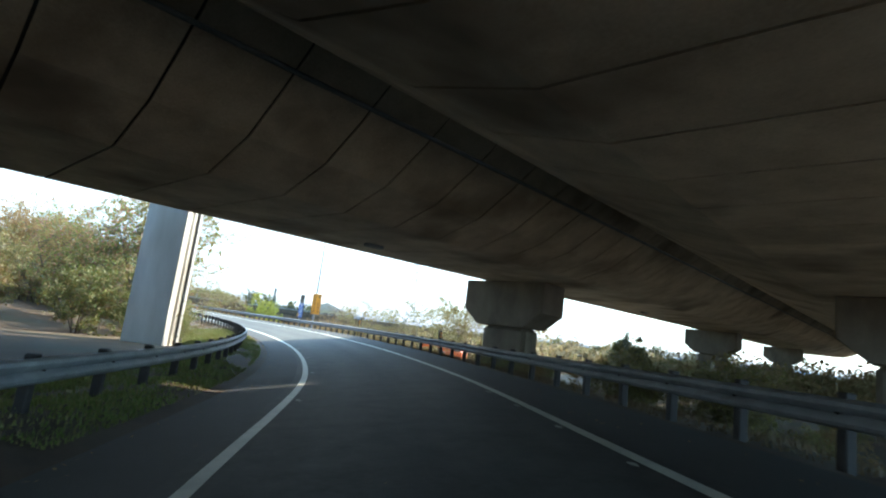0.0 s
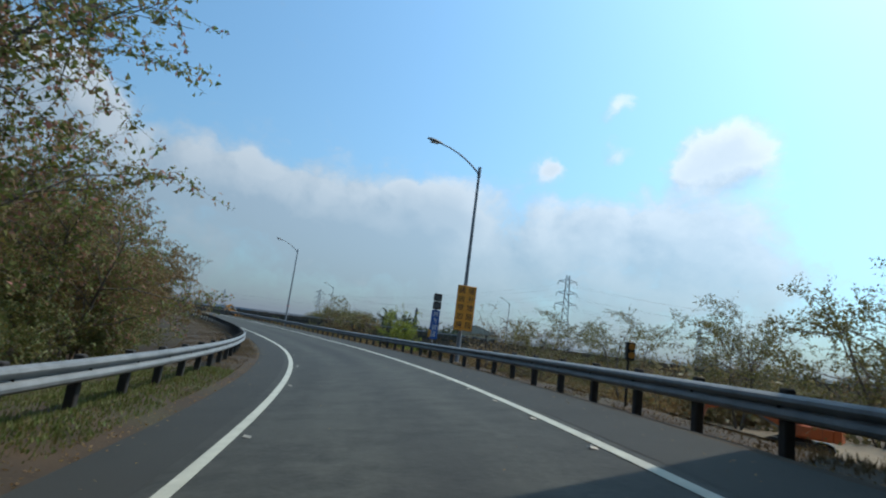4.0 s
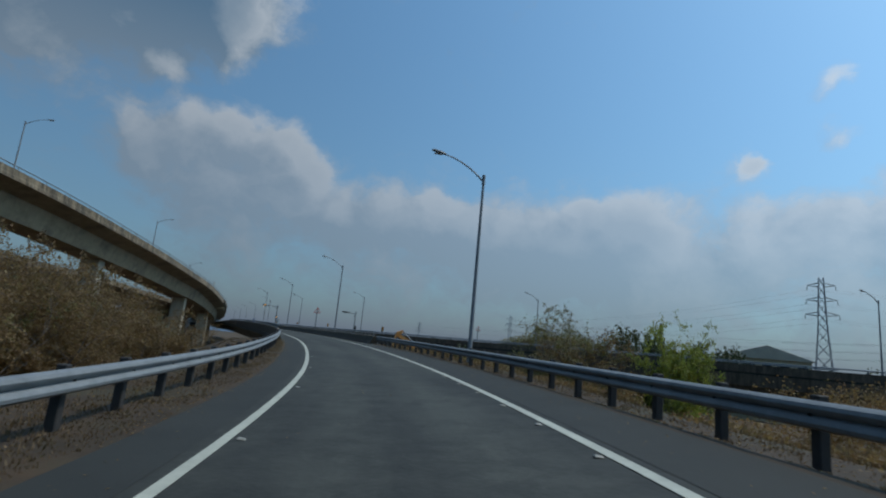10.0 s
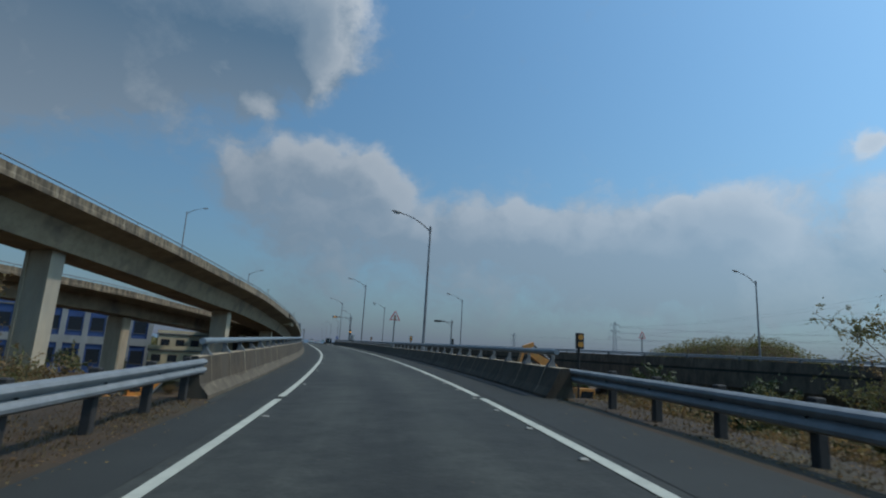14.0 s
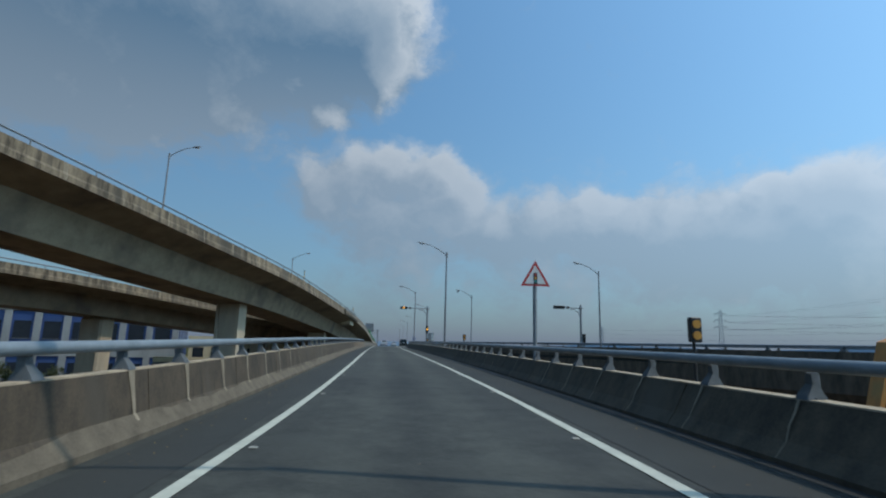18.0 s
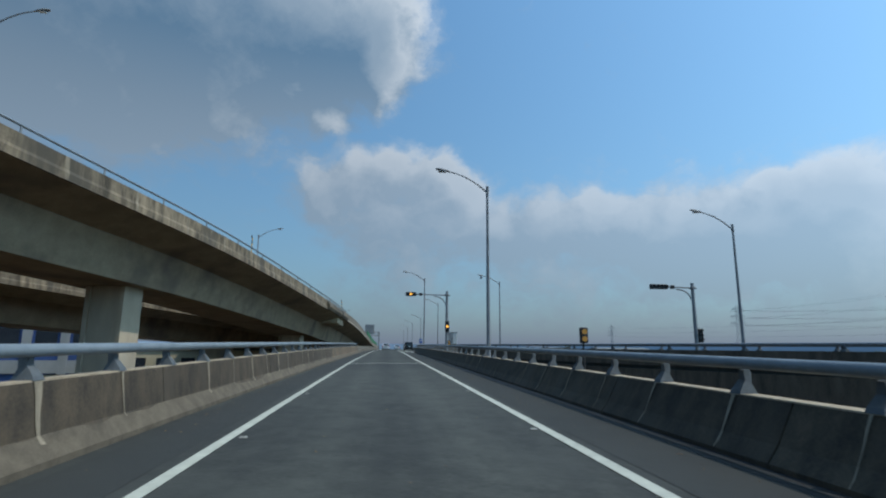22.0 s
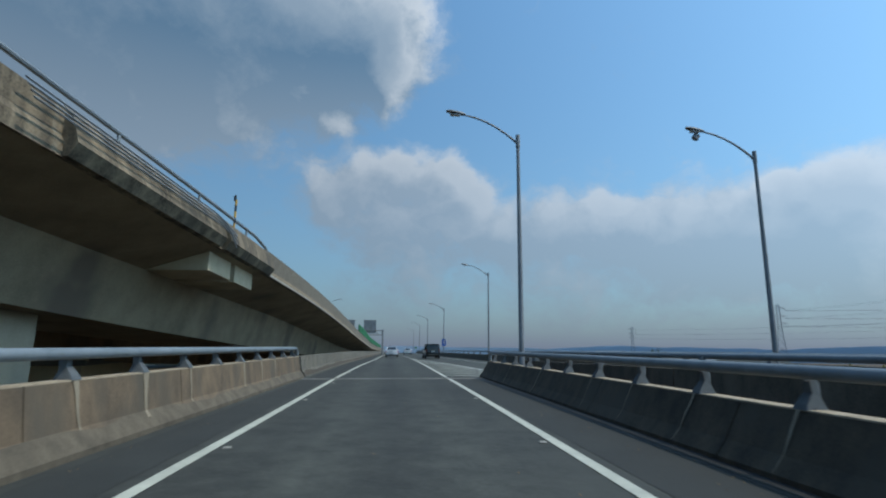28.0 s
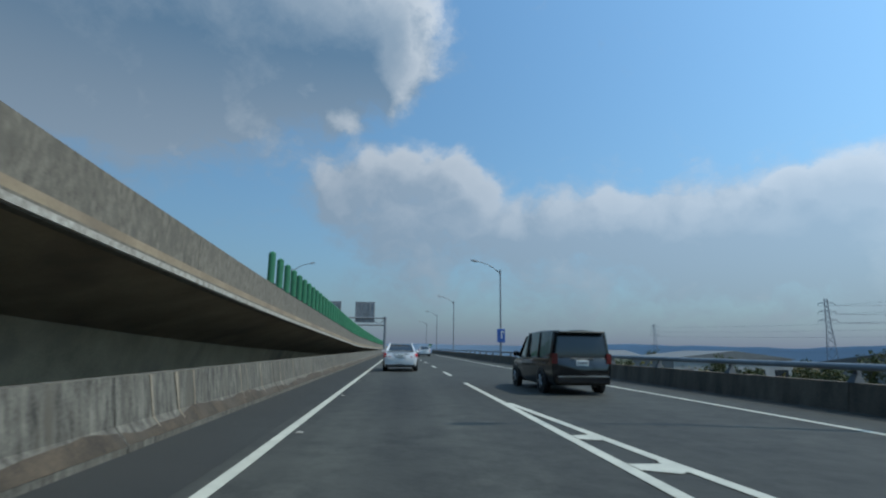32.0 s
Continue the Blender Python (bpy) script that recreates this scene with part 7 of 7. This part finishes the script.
def van(m, label):
    root = thing("van", label, "van", m=m)
    st = [(-2.42, 0.80, 0.82, 0.76, 0.34, 0.95, 1.02), (-2.36, 0.86, 0.90, 0.84, 0.28, 1.0, 1.06), (-1.8, 0.90, 0.95, 0.88, 0.22, 1.0, 1.06), (0.6, 0.90, 0.95, 0.88, 0.22, 0.98, 1.04),
          (1.3, 0.89, 0.94, 0.84, 0.24, 0.94, 1.04), (1.9, 0.86, 0.90, 0.74, 0.26, 0.86, 0.94), (2.3, 0.76, 0.80, 0.6, 0.30, 0.70, 0.78), (2.45, 0.6, 0.62, 0.5, 0.36, 0.58, 0.62)]
    part("body", loft(st), BLACK_CAR, root, smooth=True)
    gh = [(-2.38, 0.80, 0.70, 1.0, 1.55), (-2.26, 0.83, 0.72, 1.0, 1.76), (-1.0, 0.86, 0.75, 1.0, 1.80), (0.2, 0.86, 0.74, 1.0, 1.77), (0.8, 0.84, 0.70, 1.0, 1.66), (1.7, 0.76, 0.66, 0.98, 1.04)]
    part("window_band", Geo().sweep([[(-a, y, z0), (a, y, z0), (c, y, z1), (c * 0.7, y, z1 + 0.01), (-c * 0.7, y, z1 + 0.01), (-c, y, z1)] for y, a, c, z0, z1 in gh]), TINT, root, "dark tinted windows", smooth=True)
    roof = [(-2.40, 0.70, 1.77), (-1.9, 0.74, 1.80), (-1.0, 0.755, 1.825), (0.2, 0.745, 1.80), (0.75, 0.71, 1.70)]
    part("roof", Geo().sweep([[(-c, y, z - 0.05), (c, y, z - 0.05), (c * 0.94, y, z), (0, y, z + 0.03), (-c * 0.94, y, z)] for y, c, z in roof]), BLACK_CAR, root, smooth=True)
    part("spoiler", Geo().sweep([[(x, -2.50, 1.74), (x, -2.48, 1.77), (x, -2.2, 1.80), (x, -2.2, 1.74)] for x in (-0.68, 0, 0.68)]), BLACK_CAR, root)
    for sx in (-1, 1):
        for y, w in ((-2.22, 0.07), (-0.95, 0.05), (0.25, 0.05)):
            part("pillar", Geo().tube([(sx * 0.87, y, 1.0), (sx * 0.745, y, 1.77)], w, 6), BLACK_CAR, root)
        part("pillar", Geo().tube([(sx * 0.76, 1.68, 1.02), (sx * 0.70, 0.78, 1.67)], 0.035, 6), BLACK_CAR, root)
        part("tail_light", Geo().sweep([[(sx * 0.74, -2.44, z0), (sx * 0.90, -2.40, z0), (sx * 0.925, -2.2, z0), (sx * 0.74, -2.3, z0)] for z0 in (0.86, 1.0, 1.14)]), DARK_RED, root, "dark red tail light")
        part("mirror", Geo().box((sx * 1.03, 1.05, 1.10), (0.20, 0.14, 0.18), None, 0.04), BLACK_CAR, root)
        part("headlight", Geo().box((sx * 0.64, 2.22, 0.72), (0.28, 0.22, 0.16), None, 0.04), LAMP_GLASS, root)
        part("reflector", Geo().box((sx * 0.72, -2.425, 0.42), (0.16, 0.02, 0.05)), TAIL_RED, root)
        part("sliding_rail", Geo().box((sx * 0.952, -1.3, 0.86), (0.02, 1.4, 0.03)), BLACK, root)
        part("door_handle", Geo().box((sx * 0.955, 0.45, 0.88), (0.03, 0.18, 0.04), None, 0.01), BLACK_CAR, root)
        for y in (-1.45, 1.55):
            part("wheel_arch", Geo().tube([(sx * 0.84, y, 0.34), (sx * 0.957, y, 0.34)], 0.38, 24), BLACK, root)
            wheel(root, sx * 0.86, y, 0.33, 0.22)
    plate_bars(root, -2.445, 0.88)
    part("plate_garnish", Geo().box((0, -2.43, 1.0), (0.7, 0.03, 0.05), None, 0.01), CHROME, root)
    part("rear_bumper", Geo().box((0, -2.42, 0.42), (1.64, 0.14, 0.26), None, 0.05), BLACK_CAR, root)
    part("bumper_strip", Geo().box((0, -2.495, 0.50), (1.5, 0.01, 0.02)), CHROME, root)
    return root


def car_at(s, lat, turn=0.0):
    p = W(s, lat, 0.010)
    return Matrix.Translation(p) @ Matrix.Rotation(radians(heading(s) + turn), 4, "Z")


sedan(car_at(292.6, 0.05), "white four-door sedan with red tail lights and dark windows", "white sedans", WHITE_CAR)
sedan(car_at(345, 3.9), "white car seen small far ahead in the next lane", "white sedans", WHITE_CAR)
van(car_at(278.2, 4.72, 1.5) @ Matrix.Diagonal((0.91, 0.97, 0.94, 1)), "black people carrier with tinted windows in the merging lane")


# ---- small road furniture ----
STUD = material("road_stud", (0.30, 0.29, 0.25), (0.16, 0.155, 0.135), 0.5, scale=20, fine=80, bump=0.05)
stud_mesh = Geo().sweep([[(-0.05, -0.045, 0), (0.05, -0.045, 0), (0.04, -0.018, 0.016), (-0.04, -0.018, 0.016)], [(-0.05, 0.045, 0), (0.05, 0.045, 0), (0.04, 0.018, 0.016), (-0.04, 0.018, 0.016)]]).mesh("road_stud", STUD)


def studs(label, where, rows):
    for s in rows:
        p = W(s, where(s), 0.010)
        ob = tagged(new("road_stud", stud_mesh), label, "road stud", "road studs")
        ob.matrix_basis = Matrix.Translation(p) @ Matrix.Rotation(radians(heading(s)), 4, "Z") @ Matrix.Rotation(radians(-lerp(s, BANK)), 4, "Y")


BANK = [(0, -6.8), (45, -7), (75, -5.4), (105, -3.7), (135, -1.9), (165, -0.55), (400, -0.5)]
studs("small pale raised road stud beside the edge line", lambda s: lane(s) - 0.18, steps(1.0, 143, 2.0))
studs("small pale raised road stud beside the edge line", lambda s: lerp(s, LANE_L) + 0.20, steps(4.0, 233, 6.0))
studs("small pale raised road stud beside the edge line", lambda s: lane(s) - 0.18, steps(149, 233, 6.0))
studs("small pale raised road stud beside the edge line", lambda s: lerp(s, LANE_L) + 0.20, steps(240, 330, 6.0))
# thin tar seams across the road
TAR = material("tar_seam", (0.012, 0.012, 0.012), (0.008, 0.008, 0.008), 0.7, scale=6, fine=40, bump=0.05)
for s in (27.5, 58.0, 89.0, 104.5, 139.0, 163.0, 187.5, 212.0, 229.5, 251.0, 266.0, 283.0):
    solid("tar_seam", strip(s, s + 0.045, -3.0, 4.0 if s < 236 else 7.5, 0.006), TAR, "thin black tar seam across the asphalt", "road seam")
# stop line before the meter signal
solid("stop_line", strip(197.6, 198.0, -2.15, 2.12, 0.009), PAINT, "white stop line across the lane", "road marking")
# fallen leaves and grit along the kerbs
q = random.Random(9)
g = Geo()
for k in range(2600):
    s = q.uniform(2, 120) if k % 3 else q.uniform(120, 234)
    lat = q.choice((-1, 1)) * (2.6 + 0.9 * q.random() ** 0.6) if q.random() < 0.85 else q.uniform(-3, 3.6)
    p = W(s, max(-3.2, lat), 0.012)
    u = rand_dir(q) * q.uniform(0.012, 0.035)
    v = Vector((-u.y, u.x, 0)) * 0.6
    u.z = 0.006
    g.add([p - u, p + v, p + u, p - v], [(0, 1, 2, 3)])
tagged(new("leaf_litter", g.mesh("leaf_litter", LEAF_BROWN)), "dry fallen leaves scattered along the shoulders", "leaf litter", kind="stuff")
g = Geo()
for k in range(34000):
    s = q.uniform(28, 121)
    lat = -3.35 - 3.2 * q.random() ** 1.3 if k % 2 else 3.95 + 2.4 * q.random() ** 1.3
    if noise.noise((s * 0.5, lat * 0.9, 5.0)) < q.uniform(-0.45, 0.25):
        continue
    p = W(s, lat, verge_h(s, lat) + 0.014)
    u = rand_dir(q) * q.uniform(0.012, 0.034)
    v = Vector((-u.y, u.x, q.uniform(-0.01, 0.02))) * 0.65
    u.z *= 0.4
    g.add([p - u, p + v, p + u, p - v], [(0, 1, 2, 3)])
tagged(new("verge_litter", g.mesh("verge_litter", LEAF_BROWN)), "brown fallen leaves lying on the earth verges", "leaf litter", kind="stuff")
